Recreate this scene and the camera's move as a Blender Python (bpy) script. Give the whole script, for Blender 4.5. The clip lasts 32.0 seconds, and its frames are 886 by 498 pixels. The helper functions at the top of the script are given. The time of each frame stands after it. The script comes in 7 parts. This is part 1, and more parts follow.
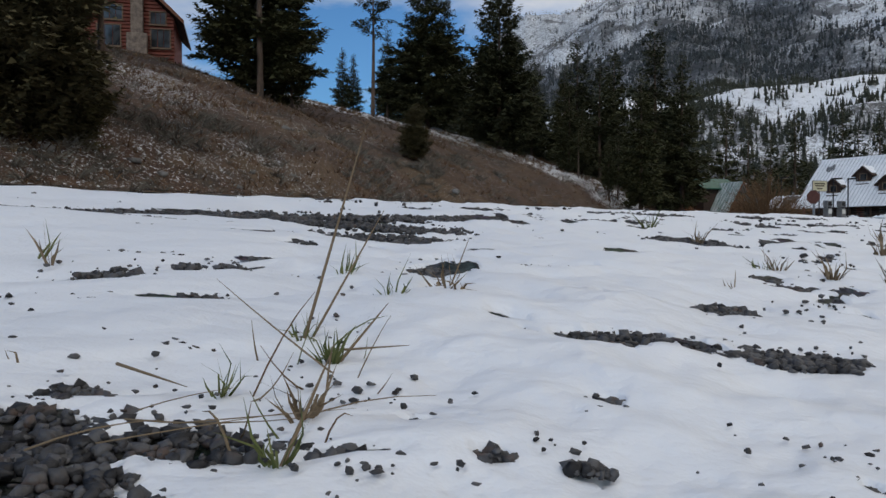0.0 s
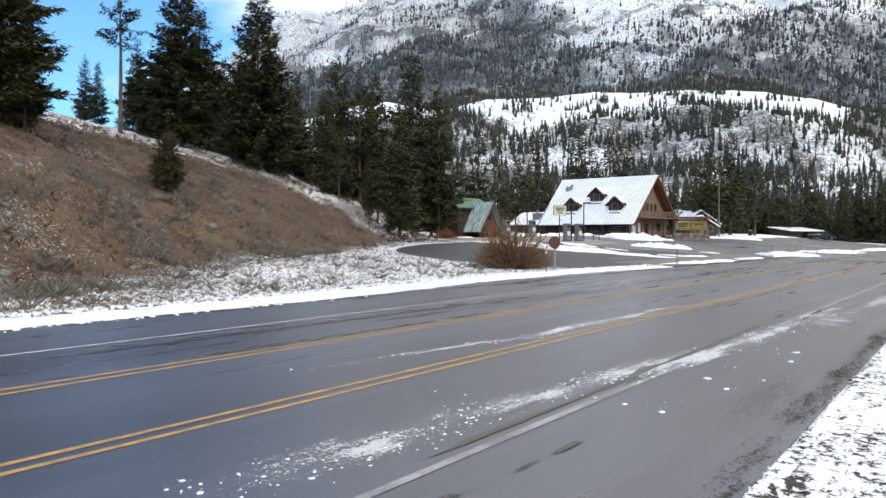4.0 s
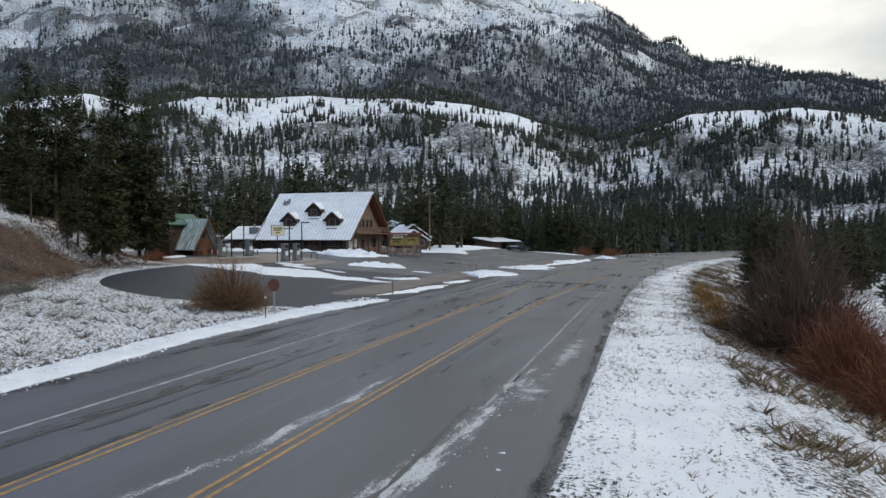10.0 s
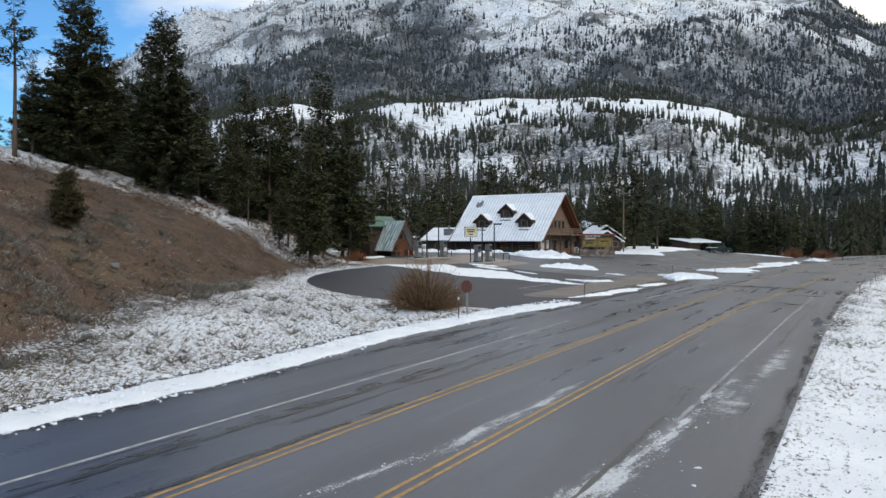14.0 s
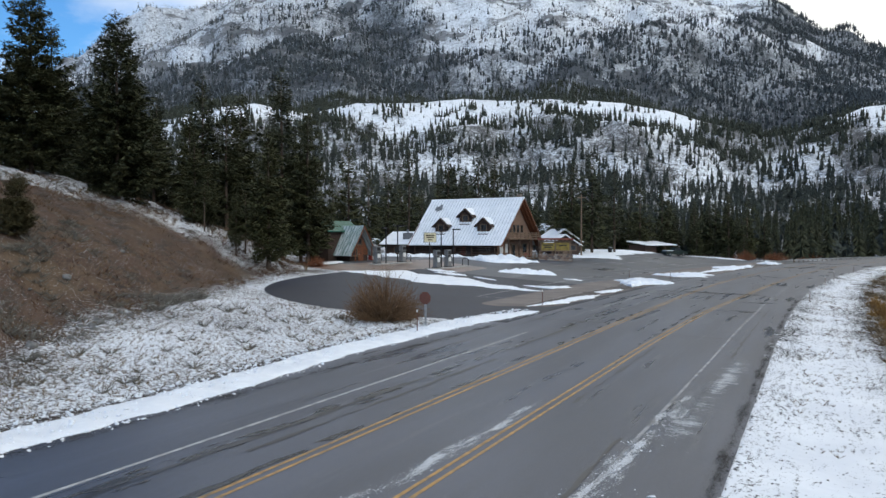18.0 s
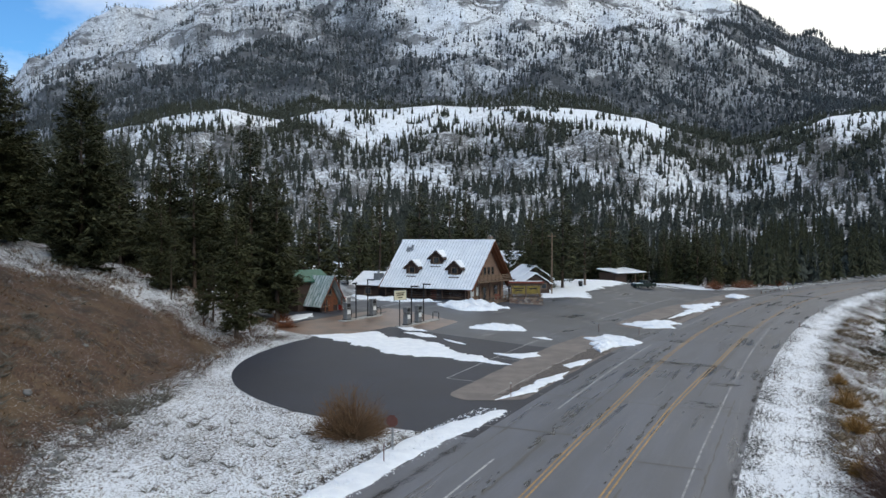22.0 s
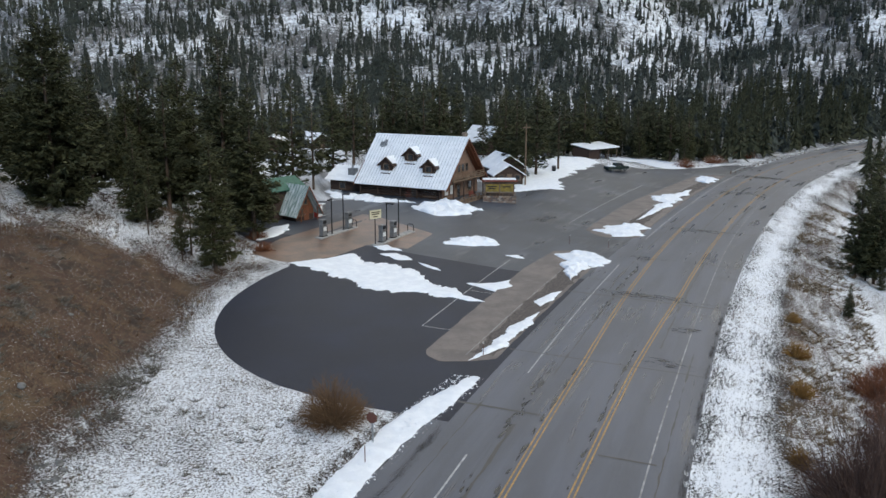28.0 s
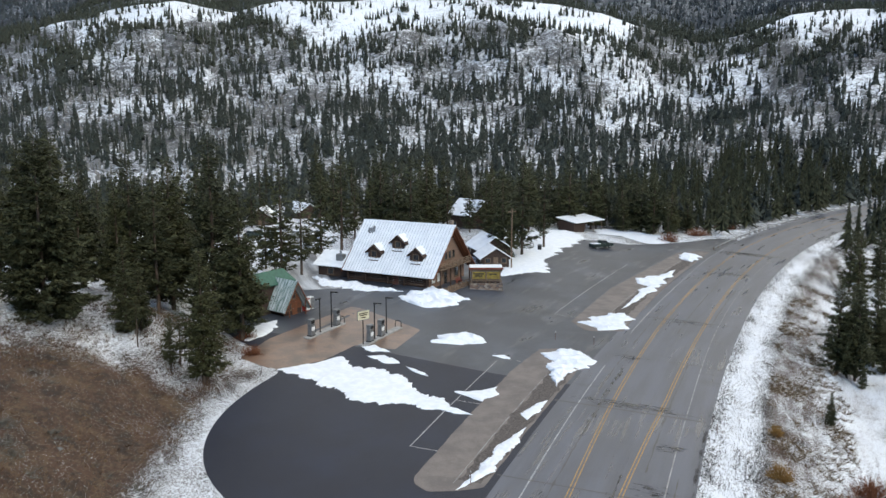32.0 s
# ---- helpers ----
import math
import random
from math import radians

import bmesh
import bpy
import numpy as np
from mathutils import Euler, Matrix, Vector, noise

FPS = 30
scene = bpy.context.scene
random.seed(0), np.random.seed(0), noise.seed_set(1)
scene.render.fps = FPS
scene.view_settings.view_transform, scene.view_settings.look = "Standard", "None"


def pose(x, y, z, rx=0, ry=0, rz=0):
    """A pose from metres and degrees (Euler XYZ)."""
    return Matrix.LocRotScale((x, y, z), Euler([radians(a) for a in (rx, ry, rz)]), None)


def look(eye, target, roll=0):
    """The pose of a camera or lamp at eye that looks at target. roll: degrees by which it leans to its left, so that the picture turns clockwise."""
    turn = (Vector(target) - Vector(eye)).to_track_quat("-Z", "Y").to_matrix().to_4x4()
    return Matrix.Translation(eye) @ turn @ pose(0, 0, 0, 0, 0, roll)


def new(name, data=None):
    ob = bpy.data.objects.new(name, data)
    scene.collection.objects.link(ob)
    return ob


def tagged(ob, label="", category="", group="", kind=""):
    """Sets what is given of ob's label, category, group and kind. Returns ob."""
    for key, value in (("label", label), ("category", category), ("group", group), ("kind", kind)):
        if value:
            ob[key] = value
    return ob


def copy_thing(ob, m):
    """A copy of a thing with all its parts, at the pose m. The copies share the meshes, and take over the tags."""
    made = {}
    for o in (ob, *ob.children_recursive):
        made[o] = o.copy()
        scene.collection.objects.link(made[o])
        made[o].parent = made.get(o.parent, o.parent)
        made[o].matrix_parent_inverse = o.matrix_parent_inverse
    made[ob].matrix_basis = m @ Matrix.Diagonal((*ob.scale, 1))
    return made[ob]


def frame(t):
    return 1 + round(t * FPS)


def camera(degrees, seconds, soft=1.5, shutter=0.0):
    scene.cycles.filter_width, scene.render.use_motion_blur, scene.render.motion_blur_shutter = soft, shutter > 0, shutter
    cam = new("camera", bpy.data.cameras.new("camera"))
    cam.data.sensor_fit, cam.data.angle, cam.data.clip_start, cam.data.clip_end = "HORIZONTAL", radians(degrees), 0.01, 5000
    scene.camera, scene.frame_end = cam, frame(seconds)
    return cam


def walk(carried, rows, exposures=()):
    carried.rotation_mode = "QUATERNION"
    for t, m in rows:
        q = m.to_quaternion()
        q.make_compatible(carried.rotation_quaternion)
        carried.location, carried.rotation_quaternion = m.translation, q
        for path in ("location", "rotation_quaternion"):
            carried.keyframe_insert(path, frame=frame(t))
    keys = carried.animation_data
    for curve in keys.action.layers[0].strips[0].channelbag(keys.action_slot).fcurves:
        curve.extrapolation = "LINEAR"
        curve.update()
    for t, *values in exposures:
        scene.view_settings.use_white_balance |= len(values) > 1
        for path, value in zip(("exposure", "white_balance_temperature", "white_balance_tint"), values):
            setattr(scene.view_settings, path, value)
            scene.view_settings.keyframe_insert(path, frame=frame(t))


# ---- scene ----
cam = camera(56.12, 32.0)
PATH = [
    (0, pose(-0.069, 0.017, 0.094, 89.278, -0.00, 0.544)),
    (0.5, pose(-0.065, 0.032, 0.226, 89.284, -0.00, 0.394)),
    (1, pose(-0.042, 0.059, 0.462, 89.275, -0.00, 0.265)),
    (1.5, pose(-0.036, 0.079, 0.974, 89.268, -0.00, 0.151)),
    (2, pose(-0.047, 0.102, 1.684, 89.256, -0.00, 0.073)),
    (2.5, pose(-0.056, 0.097, 2.294, 89.249, -0.00, -0.049)),
    (3, pose(-0.059, 0.071, 2.593, 89.258, -0.00, -0.253)),
    (3.5, pose(-0.055, 0.054, 2.616, 89.254, -0.00, -3.753)),
    (4, pose(-0.053, 0.046, 2.625, 89.256, -0.00, -15.811)),
    (4.5, pose(-0.046, 0.047, 2.637, 89.261, -0.00, -24.945)),
    (6.5, pose(-0.112, 0.081, 2.973, 89.218, -0.00, -27.543)),
    (7, pose(-0.123, 0.082, 3.492, 89.216, -0.00, -28.423)),
    (7.5, pose(-0.142, 0.082, 4.064, 89.232, -0.00, -30.178)),
    (8, pose(-0.156, 0.079, 4.605, 89.240, -0.00, -31.345)),
    (8.5, pose(-0.162, 0.071, 5.010, 89.246, -0.00, -32.474)),
    (9, pose(-0.186, 0.069, 5.116, 89.267, -0.00, -33.418)),
    (9.5, pose(-0.201, 0.064, 5.101, 89.274, -0.00, -34.297)),
    (10, pose(-0.199, 0.054, 5.087, 89.284, -0.00, -35.138)),
    (10.5, pose(-0.195, 0.047, 5.116, 89.292, -0.00, -34.616)),
    (11, pose(-0.178, 0.039, 5.173, 89.282, -0.00, -29.824)),
    (11.5, pose(-0.156, 0.029, 5.198, 89.282, -0.00, -22.243)),
    (12, pose(-0.131, 0.011, 5.198, 89.295, -0.00, -21.473)),
    (12.5, pose(-0.122, -0.001, 5.195, 89.312, 0.00, -21.515)),
    (13, pose(-0.125, -0.006, 5.194, 89.317, 0.00, -21.873)),
    (13.5, pose(-0.141, -0.004, 5.189, 89.320, 0.00, -21.956)),
    (14, pose(-0.173, 0.006, 5.201, 89.318, 0.00, -21.945)),
    (14.5, pose(-0.183, 0.010, 5.199, 89.323, 0.00, -22.488)),
    (16.5, pose(-0.154, -0.001, 5.203, 89.322, 0.00, -24.112)),
    (17, pose(-0.138, -0.003, 5.214, 89.331, 0.00, -24.282)),
    (17.5, pose(-0.128, -0.000, 5.383, 89.331, 0.00, -24.480)),
    (18, pose(-0.106, 0.003, 5.883, 89.329, 0.00, -24.729)),
    (18.5, pose(-0.084, 0.008, 6.616, 89.335, 0.00, -24.895)),
    (19, pose(-0.055, 0.014, 7.412, 89.318, 0.00, -25.171)),
    (19.5, pose(-0.001, 0.006, 8.329, 89.316, 0.00, -25.371)),
    (20, pose(0.066, -0.005, 9.348, 89.301, 0.00, -25.529)),
    (20.5, pose(0.135, -0.008, 10.385, 89.296, 0.00, -25.727)),
    (21, pose(0.208, -0.003, 11.381, 89.303, 0.00, -26.010)),
    (21.5, pose(0.260, 0.010, 12.355, 89.266, 0.00, -26.301)),
    (22, pose(0.294, 0.026, 13.288, 89.246, 0.00, -26.596)),
    (22.5, pose(0.298, 0.038, 14.192, 89.234, 0.00, -26.862)),
    (23, pose(0.252, 0.052, 15.078, 89.207, -0.00, -27.118)),
    (23.5, pose(0.194, 0.045, 16.115, 87.762, -0.00, -27.339)),
    (24, pose(0.167, 0.016, 17.026, 81.692, -0.00, -27.517)),
    (24.5, pose(0.157, -0.027, 17.862, 76.287, -0.00, -27.685)),
    (25, pose(0.163, -0.067, 18.693, 76.297, 0.00, -27.851)),
    (25.5, pose(0.174, -0.096, 19.547, 76.298, 0.00, -27.967)),
    (27.5, pose(0.155, -0.125, 23.101, 76.640, 0.00, -28.320)),
    (28, pose(0.155, -0.123, 24.003, 77.881, 0.00, -28.394)),
    (28.5, pose(0.152, -0.118, 24.972, 79.262, 0.00, -28.494)),
    (29, pose(0.139, -0.108, 25.883, 80.683, 0.00, -28.604)),
    (29.5, pose(0.128, -0.109, 26.759, 80.912, 0.00, -28.733)),
    (30, pose(0.131, -0.118, 27.638, 80.928, 0.00, -28.845)),
    (30.5, pose(0.129, -0.120, 28.545, 80.930, 0.00, -28.970)),
    (31, pose(0.131, -0.127, 29.434, 80.955, 0.00, -29.068)),
    (31.5, pose(0.132, -0.131, 30.311, 80.983, 0.00, -29.187)),
    (32, pose(0.132, -0.134, 31.208, 81.017, 0.00, -29.302)),
]
EXPOSURES = [(0.0, -0.31), (1.0, -0.58), (1.5, -0.4), (2.0, 0.12), (2.5, 0.62), (3.0, 1.02), (4.0, 0.9), (4.5, 0.75), (7.0, 0.08), (8.0, 0.08), (10.0, 0.06), (11.0, 0.11), (13.0, 0.37), (17.0, 0.3), (21.0, 0.28), (23.0, 0.26), (25.0, 0.32), (28.0, 0.36), (30.0, 0.62), (32.0, 0.62)]
KELVIN = ((0, 1, 2, 3, 4.5, 7, 9, 13, 17, 23, 32), (6750, 6700, 7250, 7450, 6900, 6250, 6550, 6900, 6450, 6550, 6750))
TINT = ((0, 4.5, 7, 32), (9, 9, 6, 6))
walk(cam, PATH, [(t, stops, float(np.interp(t, *KELVIN)), float(np.interp(t, *TINT))) for t, stops in EXPOSURES])

# ---- sky and sun: bright broken cloud ----
SUN_AZ, SUN_EL = 195.0, 36.0
world = bpy.data.worlds.new("sky")
scene.world = world
world.use_nodes = True
wn, wl = world.node_tree.nodes, world.node_tree.links
wn.clear()
w_out, w_bg = wn.new("ShaderNodeOutputWorld"), wn.new("ShaderNodeBackground")
w_sky = wn.new("ShaderNodeTexSky")
w_sky.sky_type, w_sky.sun_disc = "NISHITA", False
w_sky.sun_elevation, w_sky.sun_rotation = radians(SUN_EL), radians(SUN_AZ)
w_co = wn.new("ShaderNodeTexCoord")
w_map = wn.new("ShaderNodeMapping")
w_map.inputs["Scale"].default_value = (1.0, 1.0, 2.6)
w_map.inputs["Location"].default_value = (0.35, 0.1, 0.0)
w_noise = wn.new("ShaderNodeTexNoise")
w_noise.inputs["Scale"].default_value, w_noise.inputs["Detail"].default_value, w_noise.inputs["Roughness"].default_value = 2.2, 7.0, 0.55
w_ramp = wn.new("ShaderNodeValToRGB")
w_ramp.color_ramp.elements[0].position, w_ramp.color_ramp.elements[1].position = 0.40, 0.62
w_sep = wn.new("ShaderNodeSeparateXYZ")
w_east = wn.new("ShaderNodeMapRange")
w_east.inputs["From Min"].default_value, w_east.inputs["From Max"].default_value = 0.0, 0.55
w_east.inputs["To Min"].default_value, w_east.inputs["To Max"].default_value = -0.12, 0.42
w_add = wn.new("ShaderNodeMath")
w_add.operation = "ADD"
w_mix = wn.new("ShaderNodeMix")
w_mix.data_type = "RGBA"
w_blue = wn.new("ShaderNodeMix")
w_blue.data_type, w_blue.blend_type = "RGBA", "MULTIPLY"
w_blue.inputs["Factor"].default_value = 1.0
w_blue.inputs["B"].default_value = (0.46, 0.84, 1.24, 1)
wl.new(w_co.outputs["Generated"], w_map.inputs["Vector"])
wl.new(w_co.outputs["Generated"], w_sep.inputs[0])
wl.new(w_map.outputs[0], w_noise.inputs["Vector"])
wl.new(w_sep.outputs["X"], w_east.inputs["Value"])
wl.new(w_noise.outputs["Fac"], w_add.inputs[0])
wl.new(w_east.outputs[0], w_add.inputs[1])
wl.new(w_add.outputs[0], w_ramp.inputs[0])
wl.new(w_sky.outputs[0], w_blue.inputs["A"])
wl.new(w_ramp.outputs["Color"], w_mix.inputs["Factor"])
wl.new(w_blue.outputs["Result"], w_mix.inputs["A"])
w_dim = wn.new("ShaderNodeMapRange")
w_grey = wn.new("ShaderNodeMix")
w_grey.data_type = "RGBA"
w_grey.inputs["A"].default_value, w_grey.inputs["B"].default_value = (10.0, 9.8, 9.6, 1), (5.6, 5.8, 6.2, 1)
w_lump = wn.new("ShaderNodeMath")
w_lump.operation = "MULTIPLY_ADD"
w_lump.inputs[1].default_value = 0.5
wl.new(w_noise.outputs["Fac"], w_lump.inputs[0])
wl.new(w_sep.outputs["X"], w_lump.inputs[2])
w_dim.inputs["From Min"].default_value, w_dim.inputs["From Max"].default_value = 1.06, 1.18
wl.new(w_lump.outputs[0], w_dim.inputs["Value"])
wl.new(w_dim.outputs[0], w_grey.inputs["Factor"])
wl.new(w_grey.outputs["Result"], w_mix.inputs["B"])
wl.new(w_mix.outputs["Result"], w_bg.inputs["Color"])
w_bg.inputs["Strength"].default_value = 0.1
wl.new(w_bg.outputs[0], w_out.inputs[0])
sun = new("sun", bpy.data.lights.new("sun", "SUN"))
sun.data.energy, sun.data.angle, sun.data.color = 1.1, radians(16), (1.0, 0.97, 0.93)
sun.matrix_world = look((math.sin(radians(SUN_AZ)) * math.cos(radians(SUN_EL)) * 50, math.cos(radians(SUN_AZ)) * math.cos(radians(SUN_EL)) * 50, math.sin(radians(SUN_EL)) * 50), (0, 0, 0))



# ---- materials ----
class Nodes:
    """Short hand for building a node material."""

    def __init__(self, name, rough=0.8, metal=0.0, spec=0.3):
        self.mat = bpy.data.materials.new(name)
        self.mat.use_nodes = True
        self.t = self.mat.node_tree
        self.b = self.t.nodes["Principled BSDF"]
        self.b.inputs["Roughness"].default_value = rough
        self.b.inputs["Metallic"].default_value = metal
        self.b.inputs["Specular IOR Level"].default_value = spec
        self.pos = self.node("ShaderNodeNewGeometry").outputs["Position"]
        self.obj = self.node("ShaderNodeTexCoord").outputs["Object"]

    def node(self, kind):
        return self.t.nodes.new(kind)

    def put(self, value, socket):
        if hasattr(value, "is_linked"):
            self.t.links.new(value, socket)
        elif isinstance(value, (tuple, list)) and len(value) == 3 and socket.type == "RGBA":
            socket.default_value = (*value, 1)
        else:
            socket.default_value = value

    def noise(self, scale, detail=4.0, rough=0.55, vector=None, stretch=None, kind="Fac"):
        n = self.node("ShaderNodeTexNoise")
        n.inputs["Scale"].default_value, n.inputs["Detail"].default_value, n.inputs["Roughness"].default_value = scale, detail, rough
        v = vector or self.pos
        if stretch:
            m = self.node("ShaderNodeMapping")
            m.inputs["Scale"].default_value = stretch
            self.t.links.new(v, m.inputs["Vector"])
            v = m.outputs[0]
        self.t.links.new(v, n.inputs["Vector"])
        return n.outputs[kind]

    def turned(self, angle, stretch, vector=None):
        m = self.node("ShaderNodeMapping")
        m.vector_type = "TEXTURE"
        m.inputs["Rotation"].default_value = (0, 0, radians(angle))
        m.inputs["Scale"].default_value = stretch
        self.t.links.new(vector or self.pos, m.inputs["Vector"])
        return m.outputs[0]

    def voronoi(self, scale, out="Distance", vector=None):
        n = self.node("ShaderNodeTexVoronoi")
        n.inputs["Scale"].default_value = scale
        self.t.links.new(vector or self.pos, n.inputs["Vector"])
        return n.outputs[out]

    def math(self, op, a, b=0.0, clamp=False):
        n = self.node("ShaderNodeMath")
        n.operation, n.use_clamp = op, clamp
        self.put(a, n.inputs[0])
        self.put(b, n.inputs[1])
        return n.outputs[0]

    def step(self, value, low, high):
        n = self.node("ShaderNodeMapRange")
        n.interpolation_type = "SMOOTHSTEP"
        self.put(value, n.inputs["Value"])
        self.put(low, n.inputs["From Min"])
        self.put(high, n.inputs["From Max"])
        return n.outputs[0]

    def mix(self, f, a, b, blend="MIX"):
        n = self.node("ShaderNodeMix")
        n.data_type, n.blend_type = "RGBA", blend
        self.put(f, n.inputs["Factor"])
        self.put(a, n.inputs["A"])
        self.put(b, n.inputs["B"])
        return n.outputs["Result"]

    def blend(self, f, a, b):
        n = self.node("ShaderNodeMix")
        self.put(f, n.inputs["Factor"])
        self.put(a, n.inputs["A"])
        self.put(b, n.inputs["B"])
        return n.outputs["Result"]

    def attr(self, name):
        n = self.node("ShaderNodeAttribute")
        n.attribute_name = name
        return n.outputs["Fac"]

    def along(self):
        """Metres along and across the road, carried by the sheets that follow it."""
        n = self.node("ShaderNodeAttribute")
        n.attribute_name = "along"
        return n.outputs["Vector"]

    def random(self):
        return self.node("ShaderNodeObjectInfo").outputs["Random"]

    def island(self):
        return self.node("ShaderNodeNewGeometry").outputs["Random Per Island"]

    def bump(self, height, strength=0.5, distance=0.05):
        n = self.node("ShaderNodeBump")
        n.inputs["Strength"].default_value, n.inputs["Distance"].default_value = strength, distance
        self.put(height, n.inputs["Height"])
        self.t.links.new(n.outputs[0], self.b.inputs["Normal"])

    def done(self, color=None, rough=None):
        if color is not None:
            self.put(color, self.b.inputs["Base Color"])
        if rough is not None:
            self.put(rough, self.b.inputs["Roughness"])
        return self.mat


def simple(name, a, b=None, rough=0.7, metal=0.0, scale=6.0, stretch=None, bump=0.15, fine=60.0, local=True, spec=0.3):
    """Two tones by a coarse and a fine noise, with a little relief."""
    m = Nodes(name, rough, metal, spec)
    b = b or tuple(c * 0.75 for c in a)
    v = m.obj if local else m.pos
    n1 = m.noise(scale, 5, 0.6, v, stretch)
    n2 = m.noise(fine, 3, 0.6, v, stretch)
    f = m.step(m.math("ADD", m.math("MULTIPLY", n1, 0.7), m.math("MULTIPLY", n2, 0.3)), 0.36, 0.64)
    m.bump(n2, bump, 0.01)
    m.b.inputs["Roughness"].default_value = rough
    return m.done(m.mix(f, a, b))


SNOW = (0.82, 0.84, 0.87)


def ground_material():
    m = Nodes("land", 0.85)
    snow, veg, rock, far = m.attr("snow"), m.attr("veg"), m.attr("rock"), m.attr("far")
    # stones and soil close to, rubble and scree farther off
    fine, mid, big = m.noise(38, 5, 0.65), m.noise(5.5, 6, 0.68), m.noise(0.35, 5, 0.6)
    cell = m.voronoi(30, "Color")
    fine = m.math("ADD", m.math("MULTIPLY", fine, 0.5), m.math("MULTIPLY", m.noise(260, 4, 0.7), 0.5))
    gravel = m.mix(m.step(fine, 0.35, 0.65), (0.010, 0.010, 0.011), (0.07, 0.067, 0.065))
    gravel = m.mix(0.25, gravel, cell, "OVERLAY")
    tuft = m.noise(2.4, 6, 0.7)
    grass = m.mix(m.step(mid, 0.35, 0.68), (0.028, 0.016, 0.011), (0.115, 0.064, 0.040))
    grass = m.mix(m.step(m.noise(0.12, 4, 0.6), 0.42, 0.62), grass, (0.085, 0.047, 0.031))
    grass = m.mix(m.step(tuft, 0.5, 0.68), grass, (0.13, 0.098, 0.066))
    sage = m.step(m.noise(0.9, 6, 0.72), 0.56, 0.68)
    grass = m.mix(m.math("MULTIPLY", sage, 0.5), grass, (0.15, 0.15, 0.135))
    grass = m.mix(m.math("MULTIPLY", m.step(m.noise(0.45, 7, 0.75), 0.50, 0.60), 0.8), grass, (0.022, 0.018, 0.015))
    grass = m.mix(m.math("MULTIPLY", m.step(m.noise(0.17, 4, 0.65), 0.50, 0.66), 0.55), grass, (0.155, 0.105, 0.060))
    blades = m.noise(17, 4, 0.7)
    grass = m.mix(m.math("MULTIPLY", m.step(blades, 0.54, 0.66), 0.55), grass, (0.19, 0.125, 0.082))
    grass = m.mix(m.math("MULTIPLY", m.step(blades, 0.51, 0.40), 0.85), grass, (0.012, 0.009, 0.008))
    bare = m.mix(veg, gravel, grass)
    crag = m.mix(m.step(m.noise(0.05, 8, 0.7), 0.35, 0.65), (0.10, 0.10, 0.106), (0.21, 0.21, 0.215))
    brush = m.mix(m.step(m.noise(0.16, 6, 0.7), 0.4, 0.62), (0.05, 0.047, 0.044), (0.15, 0.14, 0.13))
    bare = m.mix(far, bare, brush)
    bare = m.mix(rock, bare, crag)
    # dark brush on the far forest floor, its blue tint painted in as haze
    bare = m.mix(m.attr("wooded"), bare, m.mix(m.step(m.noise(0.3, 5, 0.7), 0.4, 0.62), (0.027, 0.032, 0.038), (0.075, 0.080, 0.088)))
    # snow lies where the patchy noise stays under the share of cover
    near_n = m.math("ADD", m.math("MULTIPLY", m.noise(6.5, 6, 0.74), 0.62), m.math("ADD", m.math("MULTIPLY", m.noise(21, 3, 0.65), 0.28), m.math("MULTIPLY", big, 0.10)))
    # wheel tracks and scraped lines along the shoulder
    across = m.node("ShaderNodeSeparateXYZ")
    m.t.links.new(m.along(), across.inputs[0])
    shoulder = m.math("MULTIPLY", m.step(across.outputs["Y"], -7.5, -7.9), m.step(across.outputs["Y"], -14.0, -12.0))
    tracks = m.math("MULTIPLY", m.math("SUBTRACT", m.noise(1.0, 5, 0.7, m.along(), (0.9, 5.0, 1.0)), 0.5), 0.40)
    near_n = m.math("ADD", near_n, m.math("MULTIPLY", tracks, shoulder))
    streak = m.noise(0.028, 9, 0.75, None, (1.0, 1.0, 2.6))
    spots = m.noise(0.22, 6, 0.78)
    far_n = m.math("ADD", m.math("MULTIPLY", streak, 0.14), m.math("ADD", m.math("MULTIPLY", spots, 0.34), m.math("MULTIPLY", m.noise(0.6, 4, 0.75, None, (1, 1, 3.5)), 0.52)))
    n = m.blend(far, near_n, far_n)
    # cliffs stand bare in level bands on the mountain
    zz = m.node("ShaderNodeSeparateXYZ")
    m.t.links.new(m.pos, zz.inputs[0])
    band = m.math("SINE", m.math("ADD", m.math("MULTIPLY", zz.outputs["Z"], 0.085), m.math("MULTIPLY", m.noise(0.006, 5, 0.6), 22.0)))
    cliff = m.math("MULTIPLY", m.math("MULTIPLY", m.step(band, 0.55, 0.9), rock), m.step(m.noise(0.009, 5, 0.65), 0.42, 0.56))
    snow = m.math("SUBTRACT", snow, m.math("MULTIPLY", cliff, 0.45))
    edge = m.blend(snow, 0.34, 0.67)
    soft = m.math("ADD", m.blend(far, 0.013, 0.04), m.math("MULTIPLY", rock, 0.05))
    cover = m.step(n, m.math("ADD", edge, soft), m.math("SUBTRACT", edge, soft))
    white = m.mix(m.step(big, 0.35, 0.7), (0.74, 0.76, 0.80), SNOW)
    h = m.math("ADD", m.math("MULTIPLY", cover, 0.5), m.math("MULTIPLY", m.blend(cover, mid, m.math("ADD", m.noise(3, 3, 0.5), m.math("MULTIPLY", m.noise(45, 4, 0.6), 0.10))), 0.7))
    m.bump(h, 0.8, 0.06)
    return m.done(m.mix(cover, bare, white), m.blend(cover, 0.9, 0.55))


